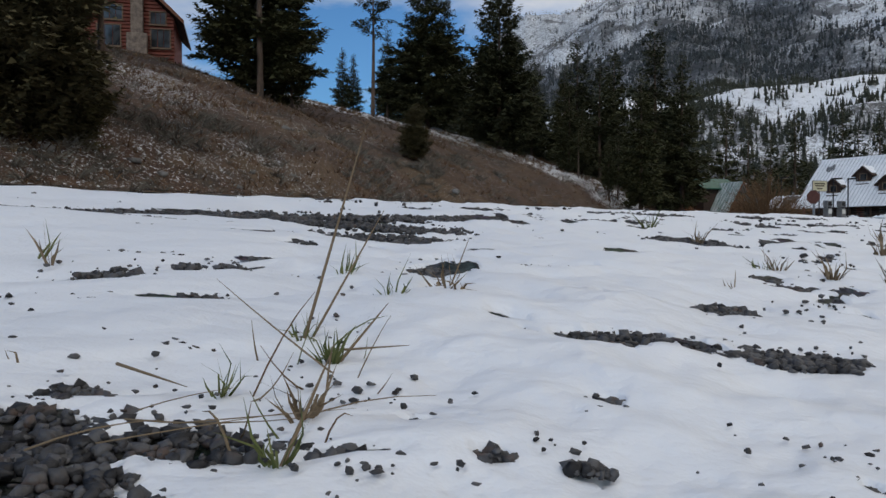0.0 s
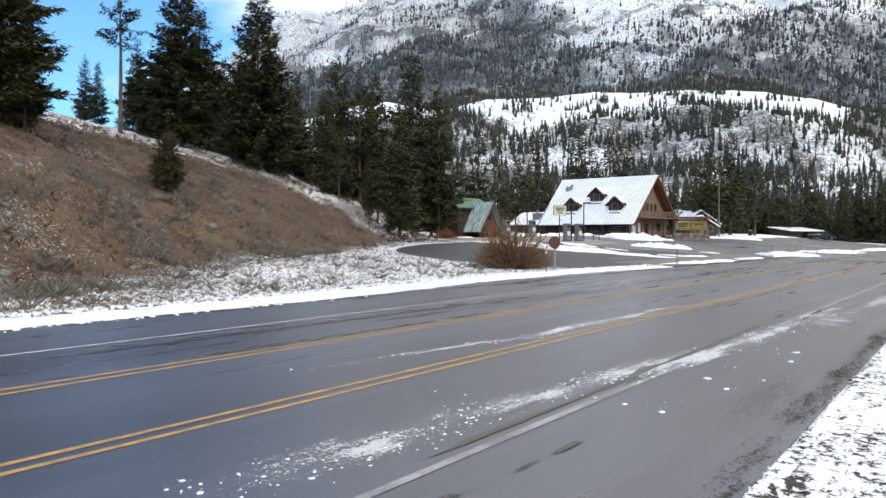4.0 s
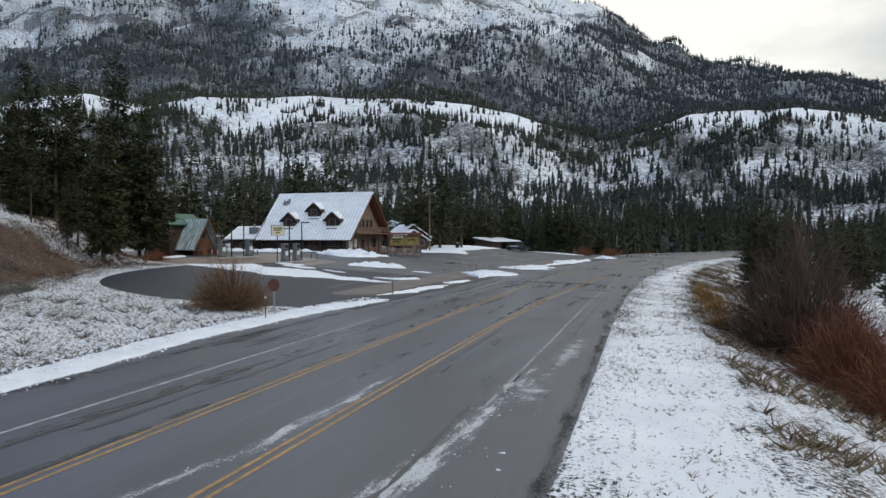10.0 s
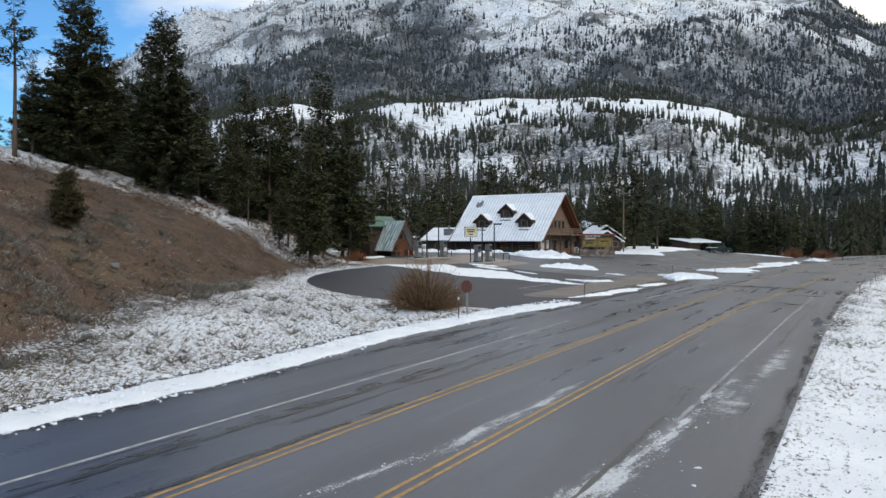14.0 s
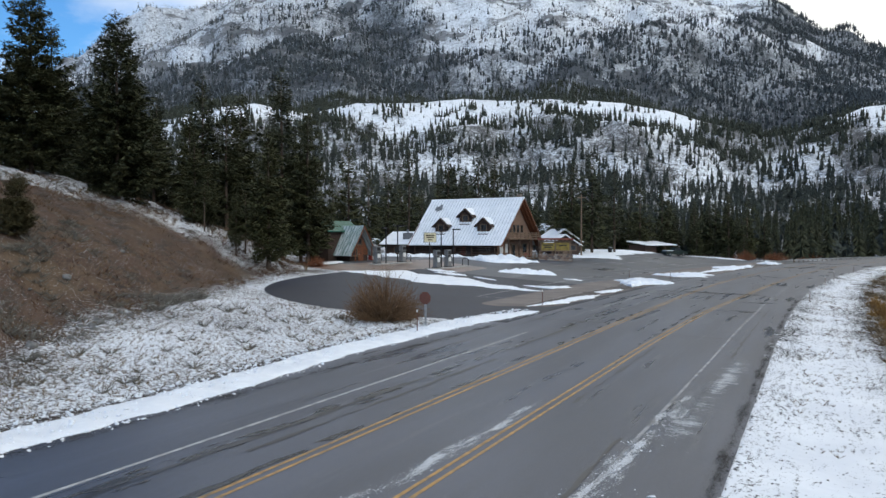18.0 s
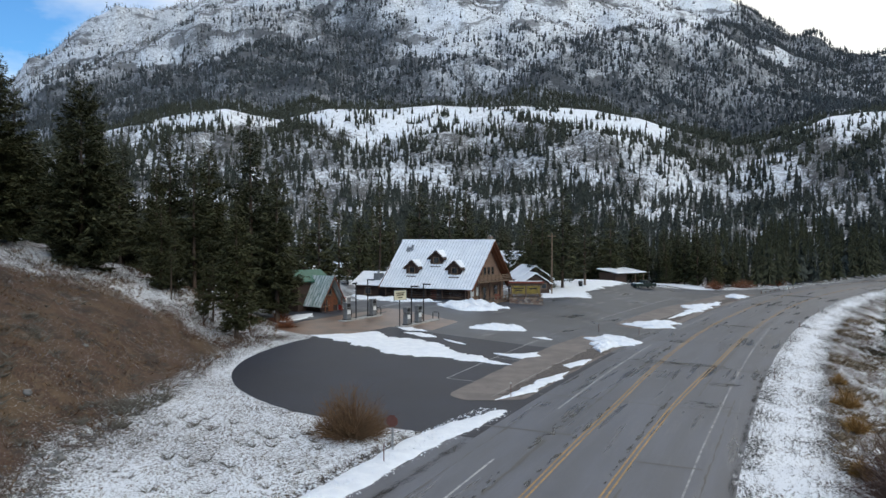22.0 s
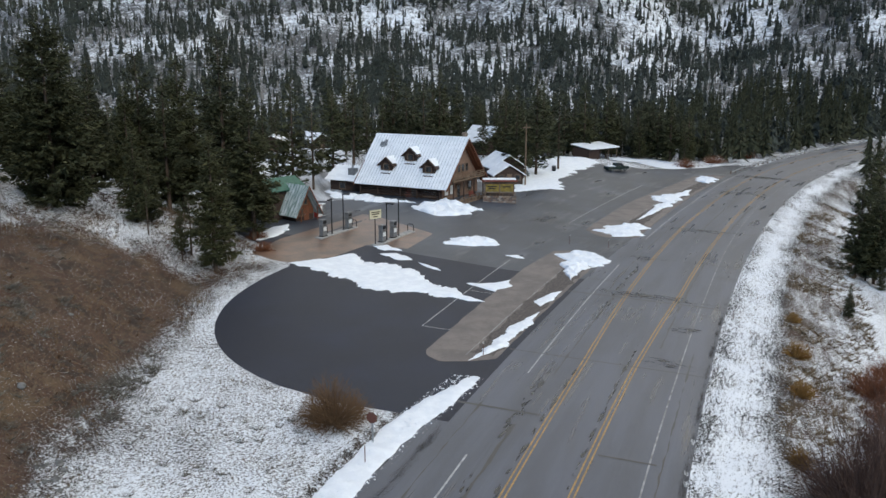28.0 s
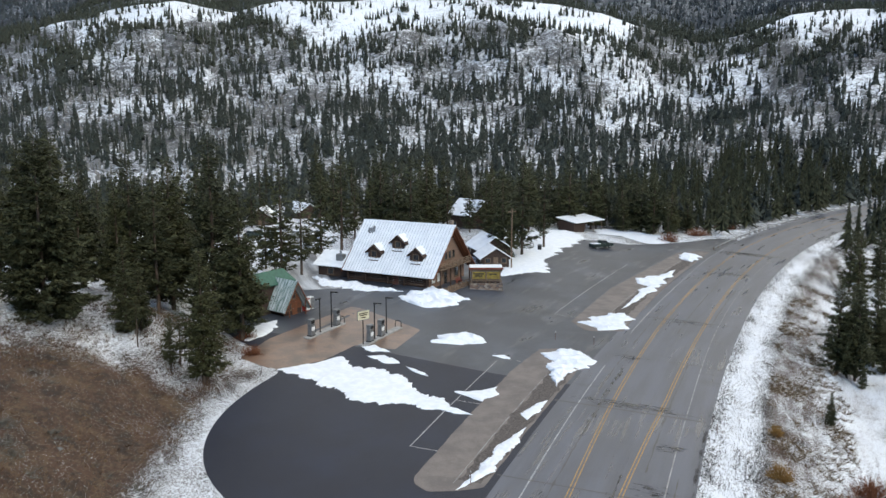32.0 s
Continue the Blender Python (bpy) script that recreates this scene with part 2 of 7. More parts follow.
def asphalt_material(name, dark, pale, wet, lanes=True, base_rough=0.44, spec=0.5):
    m = Nodes(name, 0.6, 0.0, spec)
    v = m.along()
    grain = m.noise(160, 3, 0.7)
    broad = m.noise(1.0, 4, 0.55, v, (0.05, 0.40, 1.0) if lanes else (0.09, 0.12, 1.0))
    c = m.mix(m.step(broad, 0.36, 0.66), dark, pale)
    c = m.mix(m.math("MULTIPLY", m.step(m.noise(7, 5, 0.7), 0.42, 0.66), 0.22), c, tuple(a * 1.3 for a in pale))
    c = m.mix(m.math("MULTIPLY", m.step(grain, 0.45, 0.75), 0.30), c, (0.15, 0.152, 0.16))
    c = m.mix(m.math("MULTIPLY", m.step(m.noise(55, 4, 0.7), 0.55, 0.7), 0.3), c, tuple(a * 0.5 for a in dark))
    # damp stains drawn out along the lanes, and bands across where the joints hold water
    damp = m.math("ADD", m.math("MULTIPLY", m.noise(0.09, 2, 0.5), 0.35), m.math("MULTIPLY", m.noise(1.0, 4, 0.55, v, (0.07, 1.2, 1.0) if lanes else (0.06, 0.30, 1.0)), 0.65))
    damp = m.step(damp, 0.565 - wet, 0.72 - wet)
    c = m.mix(m.math("MULTIPLY", damp, 0.58), c, tuple(a * 0.3 for a in dark))
    if lanes:
        place = m.node("ShaderNodeSeparateXYZ")
        m.t.links.new(v, place.inputs[0])
        bands = m.math("MULTIPLY", m.step(m.noise(1.0, 5, 0.66, v, (0.30, 0.05, 1.0)), 0.56, 0.70), m.step(place.outputs["X"], 22.0, 50.0))
        c = m.mix(m.math("MULTIPLY", bands, 0.42), c, tuple(a * 0.4 for a in dark))
        rust = m.math("MULTIPLY", m.step(m.noise(0.22, 4, 0.6), 0.64, 0.76), 0.18)
        c = m.mix(rust, c, (0.11, 0.085, 0.078))
        thin = m.noise(1.0, 4, 0.6, v, (0.04, 5.0, 1.0))
        c = m.mix(m.math("MULTIPLY", m.step(thin, 0.56, 0.70), 0.30), c, tuple(a * 1.45 for a in pale))
        c = m.mix(m.math("MULTIPLY", m.step(thin, 0.40, 0.30), 0.25), c, tuple(a * 0.55 for a in dark))
    else:
        bloom = m.noise(0.11, 5, 0.62)
        c = m.mix(m.math("MULTIPLY", m.step(bloom, 0.48, 0.72), 0.45), c, tuple(a * 1.9 for a in pale))
    m.bump(grain, 0.25, 0.006)
    rough = m.math("ADD", m.blend(damp, base_rough, base_rough * 0.4), m.math("MULTIPLY", grain, 0.10))
    return m.done(c, rough)


def film_material(name, color, rough, feather=False, fine=0.5):
    """A thin torn film: it covers the asphalt where a patchy noise stays under its share."""
    m = Nodes(name, rough, 0.0, 0.4)
    along = m.turned(90 - 50.5, (0.35, 1.6, 1.0) if feather else (2.6, 0.5, 1.0))
    n = m.math("ADD", m.math("MULTIPLY", m.noise(1.6, 6, 0.7 if fine > 0.3 else 0.5, along), 1 - fine), m.math("MULTIPLY", m.noise(18, 5, 0.75), fine))
    edge = m.blend(m.attr("snow"), 0.30, 0.60)
    cover = m.step(n, m.math("ADD", edge, 0.035), m.math("SUBTRACT", edge, 0.035))
    m.bump(m.math("ADD", cover, m.noise(30, 3)), 0.6, 0.015)
    m.put(cover, m.b.inputs["Alpha"])
    return m.done(m.mix(m.noise(9, 4, 0.7), tuple(c * 0.6 for c in color), color))


def snow_material(name="snow", dirt=0.25):
    m = Nodes(name, 0.55, 0.0, 0.3)
    n, f = m.noise(1.1, 5, 0.6), m.noise(24, 4, 0.7)
    c = m.mix(m.step(n, 0.35, 0.7), (0.72, 0.745, 0.79), SNOW)
    c = m.mix(m.math("MULTIPLY", m.step(f, 0.62, 0.74), dirt), c, (0.25, 0.25, 0.25))
    m.bump(m.math("ADD", m.math("MULTIPLY", n, 0.8), m.math("MULTIPLY", f, 0.25)), 0.6, 0.05)
    m.b.inputs["Subsurface Weight"].default_value = 0.0
    return m.done(c)


def needle_material(name, dark, pale, frost=0.0):
    m = Nodes(name, 0.75, 0.0, 0.2)
    r = m.island()
    c = m.mix(r, dark, pale)
    c = m.mix(m.math("MULTIPLY", m.noise(0.5, 3), 0.5), c, tuple(v * 0.6 for v in dark))
    o = m.random()
    c = m.mix(m.math("MULTIPLY", o, 0.35), c, (0.075, 0.07, 0.022))
    if frost:
        up = m.node("ShaderNodeSeparateXYZ")
        m.t.links.new(m.node("ShaderNodeNewGeometry").outputs["Normal"], up.inputs[0])
        c = m.mix(m.math("MULTIPLY", m.step(m.noise(3, 3), 0.45, 0.6), frost), c, (0.6, 0.62, 0.65))
    return m.done(c)


LAND = ground_material()
ASPHALT = asphalt_material("road_asphalt", (0.034, 0.041, 0.061), (0.061, 0.071, 0.102), 0.04, True, 0.30)
FRESH = asphalt_material("lot_asphalt", (0.0072, 0.0096, 0.0205), (0.0115, 0.0150, 0.0285), -0.04, False, 0.5, 0.26)
YARD = asphalt_material("yard_asphalt", (0.026, 0.031, 0.042), (0.047, 0.054, 0.069), 0.045, False, 0.42, 0.4)
SNOW_M = snow_material()
BARK = simple("bark", (0.11, 0.075, 0.055), (0.045, 0.034, 0.028), 0.95, 0, 3, (1, 1, 0.2), 0.6, 14)
NEEDLE = needle_material("needles", (0.027, 0.032, 0.018), (0.082, 0.083, 0.040))
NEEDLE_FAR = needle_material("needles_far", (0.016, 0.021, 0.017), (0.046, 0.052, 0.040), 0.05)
NEEDLE_BELT = needle_material("needles_of_the_belt", (0.020, 0.023, 0.014), (0.066, 0.068, 0.036))
# snow-dusted needles whose blue-grey tone also carries the distance haze
NEEDLE_HAZED = needle_material("needles_mountain_hazed", (0.026, 0.033, 0.042), (0.056, 0.066, 0.079), 0.08)
YELLOW = simple("yellow_paint", (0.48, 0.275, 0.085), (0.23, 0.16, 0.085), 0.6, 0, 3, None, 0.1, 40, False)
WHITE_LINE = simple("white_line_paint", (0.46, 0.46, 0.46), (0.22, 0.22, 0.225), 0.6, 0, 2.5, None, 0.1, 40, False)
WORN_WHITE = simple("worn_white_paint", (0.36, 0.36, 0.365), (0.15, 0.15, 0.155), 0.6, 0, 1.2, None, 0.1, 30, False)


# ---- mesh helpers ----
class Shape:
    """Collects boxes, prisms, tubes and sheets into one mesh."""

    def __init__(self):
        self.v, self.f = [], []

    def add(self, verts, faces):
        n = len(self.v)
        self.v += [tuple(p) for p in verts]
        self.f += [tuple(i + n for i in f) for f in faces]
        return self

    def box(self, x0, y0, z0, x1, y1, z1, c=0.0):
        """A box; c: the width of the chamfer along its upright edges and top."""
        if c <= 0:
            v = [(x, y, z) for z in (z0, z1) for y in (y0, y1) for x in (x0, x1)]
            return self.add(v, [(0, 2, 3, 1), (4, 5, 7, 6), (0, 1, 5, 4), (1, 3, 7, 5), (3, 2, 6, 7), (2, 0, 4, 6)])
        ring = lambda d, z: [(x0 + c + d, y0 + d, z), (x1 - c - d, y0 + d, z), (x1 - d, y0 + c + d, z), (x1 - d, y1 - c - d, z), (x1 - c - d, y1 - d, z), (x0 + c + d, y1 - d, z), (x0 + d, y1 - c - d, z), (x0 + d, y0 + c + d, z)]
        k = c * 0.6
        v = ring(0, z0) + ring(0, z1 - k) + ring(k * 0.7, z1)
        f = [tuple(range(7, -1, -1)), tuple(range(16, 24))]
        for a in (0, 8):
            f += [(a + i, a + (i + 1) % 8, a + 8 + (i + 1) % 8, a + 8 + i) for i in range(8)]
        return self.add(v, f)

    def prism(self, outline, axis, a, b):
        """An outline in the other two axes, drawn out along axis (0, 1 or 2) from a to b."""
        put = lambda p, d: [(d, p[0], p[1]), (p[0], d, p[1]), (p[0], p[1], d)][axis]
        n = len(outline)
        v = [put(p, a) for p in outline] + [put(p, b) for p in outline]
        f = [(i, (i + 1) % n, n + (i + 1) % n, n + i) for i in range(n)]
        return self.add(v, f + [tuple(range(n - 1, -1, -1)), tuple(range(n, 2 * n))])

    def tube(self, points, radii, n=8, caps=True):
        points = [Vector(p) for p in points]
        radii = radii if isinstance(radii, (list, tuple)) else [radii] * len(points)
        v, f = [], []
        for i, (p, r) in enumerate(zip(points, radii)):
            d = (points[min(i + 1, len(points) - 1)] - points[max(i - 1, 0)]).normalized()
            side = d.cross(Vector((0.31, 0.95, 0.05)) if abs(d.y) < 0.9 else Vector((1, 0, 0))).normalized()
            up = side.cross(d)
            v += [p + (side * math.cos(2 * math.pi * k / n) + up * math.sin(2 * math.pi * k / n)) * r for k in range(n)]
        for i in range(len(points) - 1):
            f += [(i * n + k, i * n + (k + 1) % n, (i + 1) * n + (k + 1) % n, (i + 1) * n + k) for k in range(n)]
        if caps:
            f += [tuple(range(n - 1, -1, -1)), tuple(range(len(v) - n, len(v)))]
        return self.add(v, f)

    def mesh(self, name, material, soft=False):
        me = bpy.data.meshes.new(name)
        me.from_pydata(self.v, [], self.f)
        me.materials.append(material)
        if soft:
            me.shade_smooth()
        me.update()
        return me


def part(name, shape, material, parent=None, label="", soft=False):
    """Links a shape as one mesh object, under a thing or a part."""
    ob = new(name, shape.mesh(name, material, soft) if isinstance(shape, Shape) else shape)
    if parent:
        ob.parent = parent
    if label:
        ob["label"] = label
    return ob


def thing(name, m, label, category, group="", kind=""):
    ob = new(name)
    ob.matrix_world = m
    return tagged(ob, label, category, group, kind)


def raw_mesh(name, verts, faces, material, soft=False):
    """A mesh from arrays; faces all of one size."""
    verts, faces = np.asarray(verts, np.float32), np.asarray(faces, np.int32)
    me = bpy.data.meshes.new(name)
    k = faces.shape[1]
    me.vertices.add(len(verts))
    me.vertices.foreach_set("co", verts.ravel())
    me.loops.add(faces.size)
    me.loops.foreach_set("vertex_index", faces.ravel())
    me.polygons.add(len(faces))
    me.polygons.foreach_set("loop_start", np.arange(0, faces.size, k, dtype=np.int32))
    me.materials.append(material)
    if soft:
        me.polygons.foreach_set("use_smooth", np.ones(len(faces), bool))
    me.update(calc_edges=True)
    return me


def grid_faces(rows, cols, closed=False):
    i, j = np.meshgrid(np.arange(rows - 1), np.arange(cols if closed else cols - 1), indexing="ij")
    k = (j + 1) % cols
    return np.stack([i * cols + j, i * cols + k, (i + 1) * cols + k, (i + 1) * cols + j], -1).reshape(-1, 4)


def fbm(x, y, scale, seed=0.0, octaves=4):
    """Soft noise about 0 on arrays, from turned sine waves."""
    x, y = np.asarray(x, float) / scale, np.asarray(y, float) / scale
    total, amp = np.zeros(np.broadcast(x, y).shape), 1.0
    for k in range(octaves):
        a = 1.7 * k + seed
        u, v = x * math.cos(a) + y * math.sin(a), -x * math.sin(a) + y * math.cos(a)
        total = total + amp * np.sin(u * 2.1 + 1.3 * np.sin(v * 1.7 + seed + k)) * np.sin(v * 1.9 + 1.1 * np.sin(u * 1.3 - seed))
        x, y, amp = x * 2.03, y * 2.03, amp * 0.5
    return total


# ---- plan of the land: a road curve, and heights by distance along it and across it ----
ROAD_S = np.arange(-240.0, 480.0, 1.0)
ROAD_AZ = np.radians(np.interp(ROAD_S, (15, 45, 88, 130, 171, 208, 255, 320, 420), (48.8, 50.5, 53.7, 57.0, 61.3, 66.2, 72, 78, 84)))
_x, _y = np.cumsum(np.sin(ROAD_AZ)), np.cumsum(np.cos(ROAD_AZ))
_i0 = int(np.argmin(np.abs(ROAD_S)))
ROAD_X, ROAD_Y = _x - _x[_i0] + 16.9, _y - _y[_i0] + 28.0


def on_road(s, o):
    """x, y at s metres along the road and o metres to its left."""
    a = np.interp(s, ROAD_S, ROAD_AZ)
    return np.interp(s, ROAD_S, ROAD_X) - o * np.cos(a), np.interp(s, ROAD_S, ROAD_Y) + o * np.sin(a)


def to_road(x, y):
    """s and o of places x, y."""
    x, y = np.atleast_1d(np.asarray(x, float)), np.atleast_1d(np.asarray(y, float))
    s, o = np.zeros(x.shape), np.zeros(x.shape)
    for a in range(0, x.size, 4000):
        px, py = x.flat[a:a + 4000], y.flat[a:a + 4000]
        k = np.argmin((px[:, None] - ROAD_X) ** 2 + (py[:, None] - ROAD_Y) ** 2, axis=1)
        dx, dy = px - ROAD_X[k], py - ROAD_Y[k]
        sa, ca = np.sin(ROAD_AZ[k]), np.cos(ROAD_AZ[k])
        s.flat[a:a + 4000] = ROAD_S[k] + dx * sa + dy * ca
        o.flat[a:a + 4000] = -dx * ca + dy * sa
    return s, o


def smooth(a, b, v):
    u = np.clip((v - a) / (b - a), 0, 1)
    return u * u * (3 - 2 * u)


def hill_foot(s):
    return np.interp(s, (-60, -26, -18, -5, 3.5, 11.5, 25, 33, 46, 60, 80), (12, 14, 15.5, 21, 28, 30.2, 36, 39.3, 43, 52, 70))


def near_height(s, o):
    """Height of the ground near the road."""
    z = np.interp(o, (-8.0, -5.5, 0, 17), (0.205, 0.305, 0.42, 0.76))
    z = z + np.clip(o - 17, 0, 27) * (0.05 + 0.02 * smooth(20, 60, s)) + 0.012 * np.clip(s - 60, 0, 60) * smooth(17, 34, o)
    z = z * (1 - smooth(150, 200, s) * smooth(10, 30, o) * 0.8)
    z = z + np.interp(o, (-60, -24, -13.5, -11.5, -9.9, -8.3, -8.0), (-4.5, -3.6, -0.45, -0.27, -0.20, -0.03, -0.005))
    rise = np.clip(o - hill_foot(s), 0, 200)
    slope = np.interp(s, (-10, 20, 34, 42, 50, 62), (0.44, 0.47, 0.52, 0.50, 0.42, 0.15))
    top = np.interp(s, (-30, -8, 8, 22, 36, 50, 66, 90), (19, 18, 18, 17, 13, 8.0, 3.0, 0.5))
    h = rise * slope
    return z + top * (1 - np.exp(-(h / top) - 0.45 * (h / top) ** 2.5)) * smooth(-1, 8, rise)


def crest_angle(az):
    """How high the mountains stand, as a slope, by compass direction in degrees from +y."""
    deg = np.interp(az, (-180, -120, -60, -25, -8, -3, 0.3, 5.4, 8.3, 13, 20, 28, 35, 40, 45, 47.5, 49.6, 51.5, 55.2, 61.5, 72, 90, 130, 180),
                    (7, 9, 7, 4, 3.5, 7, 11, 13.7, 15.1, 17, 18.6, 19.6, 18.8, 17.5, 15.6, 14.2, 12.8, 12.0, 10.8, 9.6, 8.0, 7, 9, 7))
    return np.tan(np.radians(deg))


def far_height(x, y):
    """Height of the valley floor, the wooded benches and the mountains."""
    d, az = np.hypot(x, y), np.degrees(np.arctan2(x, y))
    base = np.interp(d, (0, 280, 468, 562, 680, 800, 850, 905, 1000, 1195, 1490, 1800, 2100, 2600), (0, 0, 21, 44, 88, 131, 136, 128, 158, 262, 405, 560, 640, 560))
    k = crest_angle(az) * 1850 / 590
    w = smooth(820, 1300, d)
    bench = np.interp(az, (-180, -30, -4, 2, 4.6, 8.2, 12, 15.4, 18.8, 28, 32, 37, 39.8, 42, 46, 48.9, 51.4, 53.5, 58, 62.6, 70, 180), (0.3, 0.3, 0.45, 0.75, 0.84, 0.95, 1.01, 0.95, 1.04, 1.06, 1.07, 1.04, 0.98, 0.89, 0.74, 0.80, 0.90, 0.93, 0.93, 0.84, 0.7, 0.5))
    return base * (bench * (1 - w) + k * w)


HUMMOCKS = (  # bare snowy knolls low on the slope, and a clearing high on the flank: direction, distance, half widths, tilt
    (9.5, 523, 3.2, 17, 0), (20.6, 520, 1.5, 12, 0), (45.0, 478, 2.6, 13, 0), (48.9, 446, 2.2, 12, 0), (40.6, 640, 1.9, 48, 0), (46.1, 668, 1.5, 28, 0), (23.8, 596, 1.5, 14, 0), (17.6, 600, 2.2, 16, 0), (34.0, 560, 1.0, 22, 0), (13.0, 610, 1.4, 14, 0), (11.5, 1270, 0.9, 26, 0))


def openness(x, y):
    """1 on the open snow of the benches, the clearings and the high slopes, 0 in the woods."""
    d, az = np.hypot(x, y), np.degrees(np.arctan2(x, y))
    wob = 34 * fbm(x, y, 62, 4.4) + 16 * fbm(x, y, 20, 6.1)
    low = np.interp(az, (3, 4.6, 8, 11, 15, 16.5, 18.5, 20.3, 25, 30.5, 33, 35.3, 39.4, 41.5, 43, 48.4, 49.4, 52, 55, 62.3, 66), (900, 780, 745, 705, 770, 820, 740, 690, 705, 712, 698, 735, 692, 735, 900, 900, 780, 722, 702, 665, 640))
    m = smooth(-14, 14, d - low + wob) * (d < 862)
    for a0, d0, ra, rd, tilt in ((41.6, 615, 2.3, 70, 18), (48.2, 650, 1.7, 45, 15), (44.5, 545, 1.3, 30, 0), (56, 590, 2.5, 25, 0), (36, 590, 2.0, 22, 0), (26, 600, 1.6, 20, 0), (31, 480, 2.4, 22, 0), (40.5, 505, 1.8, 22, 0), (50, 520, 2.6, 20, 0), (22, 500, 2.0, 18, 0), (17.8, 1295, 0.7, 34, 0)) + HUMMOCKS:
        q = ((az - a0) / ra) ** 2 + ((d - d0 - tilt * (a0 - az)) / rd) ** 2
        m = np.maximum(m, smooth(1.25, 0.75, q + 0.02 * wob))
    edge = np.interp(az, (-10, 0, 9, 13, 18, 21, 25, 27.5, 32, 37.6, 40, 42.8, 43.6, 45, 47, 60), (1330, 1320, 1275, 1300, 1370, 1450, 1130, 1045, 1130, 1160, 1205, 1270, 1360, 1620, 1950, 2300))
    m = np.maximum(m, smooth(-110, 130, d - edge + 1.9 * wob))
    q = np.abs(d - np.interp(az, (43.2, 49.2), (1285, 1478))) / 36
    return np.maximum(m, 0.7 * smooth(1.3, 0.7, q + 0.02 * wob) * (az > 43) * (az < 49.4))


# ---- the land: one sheet out to the horizon ----
def height(x, y):
    s, o = to_road(x, y)
    d = np.hypot(x, y)
    w = smooth(190, 300, d)
    z = near_height(np.clip(s, -200, 300), np.clip(o, -80, 120)) * (1 - w)
    f = far_height(x, y)
    rough = smooth(330, 700, d)
    calm = 1 - 0.75 * smooth(680, 760, d) * smooth(960, 880, d)
    f = f * (1 + 0.07 * fbm(x, y, 230, 1.0) * rough * calm) + rough * calm * (7 * fbm(x, y, 95, 4.0) + 2.2 * fbm(x, y, 30, 2.0, 3))
    f = f + smooth(900, 1400, d) * (20 - 13 * smooth(38, 46, np.degrees(np.arctan2(x, y)))) * np.abs(fbm(x, y, 160, 7.0))
    corridor = smooth(13, 75, np.abs(o)) + smooth(420, 480, d) * (1 - smooth(13, 75, np.abs(o)))
    return z + np.where(d > 150, f * corridor, 0)


def lot_top(s):
    """How far from the road the paved yard reaches."""
    round_end = 14 + 25 * np.clip(1 - np.abs((48 - s) / 29.5) ** 2.3, 0, 1) ** 0.435
    return np.where(s < 48, round_end, np.interp(s, (48, 52, 62, 110, 116, 139, 157, 161, 173, 186, 190), (39, 42, 62, 62, 38, 36, 36, 27, 20.5, 15.6, 12)))


GRAVEL = [  # bare gravel beside the take-off place: x, y, half lengths
    (-0.185, 0.272, 0.056, 0.024), (-0.178, 0.232, 0.030, 0.020), (-0.209, 0.313, 0.019, 0.012), (-0.196, 0.397, 0.012, 0.009), (-0.221, 0.524, 0.020, 0.024), (-0.281, 0.496, 0.013, 0.010), (-0.309, 0.604, 0.020, 0.020), (-0.276, 0.667, 0.013, 0.009),
    (-0.244, 0.679, 0.014, 0.010), (-0.210, 0.735, 0.028, 0.022), (-0.137, 1.045, 0.115, 0.05), (-0.073, 0.723, 0.034, 0.055), (-0.103, 0.272, 0.012, 0.006), (-0.100, 0.302, 0.004, 0.006), (-0.080, 0.307, 0.010, 0.006)]
GRAVEL += [
    (0.033, 0.485, 0.062, 0.030), (0.124, 0.468, 0.035, 0.022), (0.130, 0.627, 0.026, 0.028), (0.155, 1.041, 0.060, 0.04), (0.321, 1.379, 0.065, 0.09), (0.248, 0.865, 0.030, 0.018), (0.257, 0.803, 0.025, 0.022),
    (-0.034, 0.517, 0.015, 0.007), (-0.056, 0.281, 0.007, 0.004), (-0.026, 0.275, 0.009, 0.004), (-0.004, 0.351, 0.005, 0.005), (0.059, 0.271, 0.005, 0.006), (0.021, 0.831, 0.022, 0.014), (0.565, 1.522, 0.09, 0.05), (-0.468, 1.084, 0.10, 0.03), (-0.218, 1.249, 0.19, 0.05)]
FAR_GRAVEL = [  # farther patches, half lengths along and across the road
    (0.48, 1.61, 0.035, 0.025), (0.67, 2.01, 0.05, 0.02), (0.54, 1.87, 0.04, 0.02), (0.65, 1.81, 0.05, 0.025), (0.79, 2.01, 0.04, 0.03),
    (0.93, 2.19, 0.035, 0.02), (0.76, 2.20, 0.04, 0.02), (0.36, 1.90, 0.09, 0.03), (0.58, 2.54, 0.13, 0.035), (0.37, 2.38, 0.06, 0.03), (1.28, 3.21, 0.14, 0.05), (1.01, 2.93, 0.07, 0.04), (0.68, 2.27, 0.06, 0.03),
    (0.0, 2.06, 0.10, 0.03), (-0.15, 1.88, 0.05, 0.02), (0.53, 2.16, 0.07, 0.03), (0.80, 1.66, 0.06, 0.04), (0.30, 1.65, 0.04, 0.03), (-0.61, 1.47, 0.06, 0.015)]


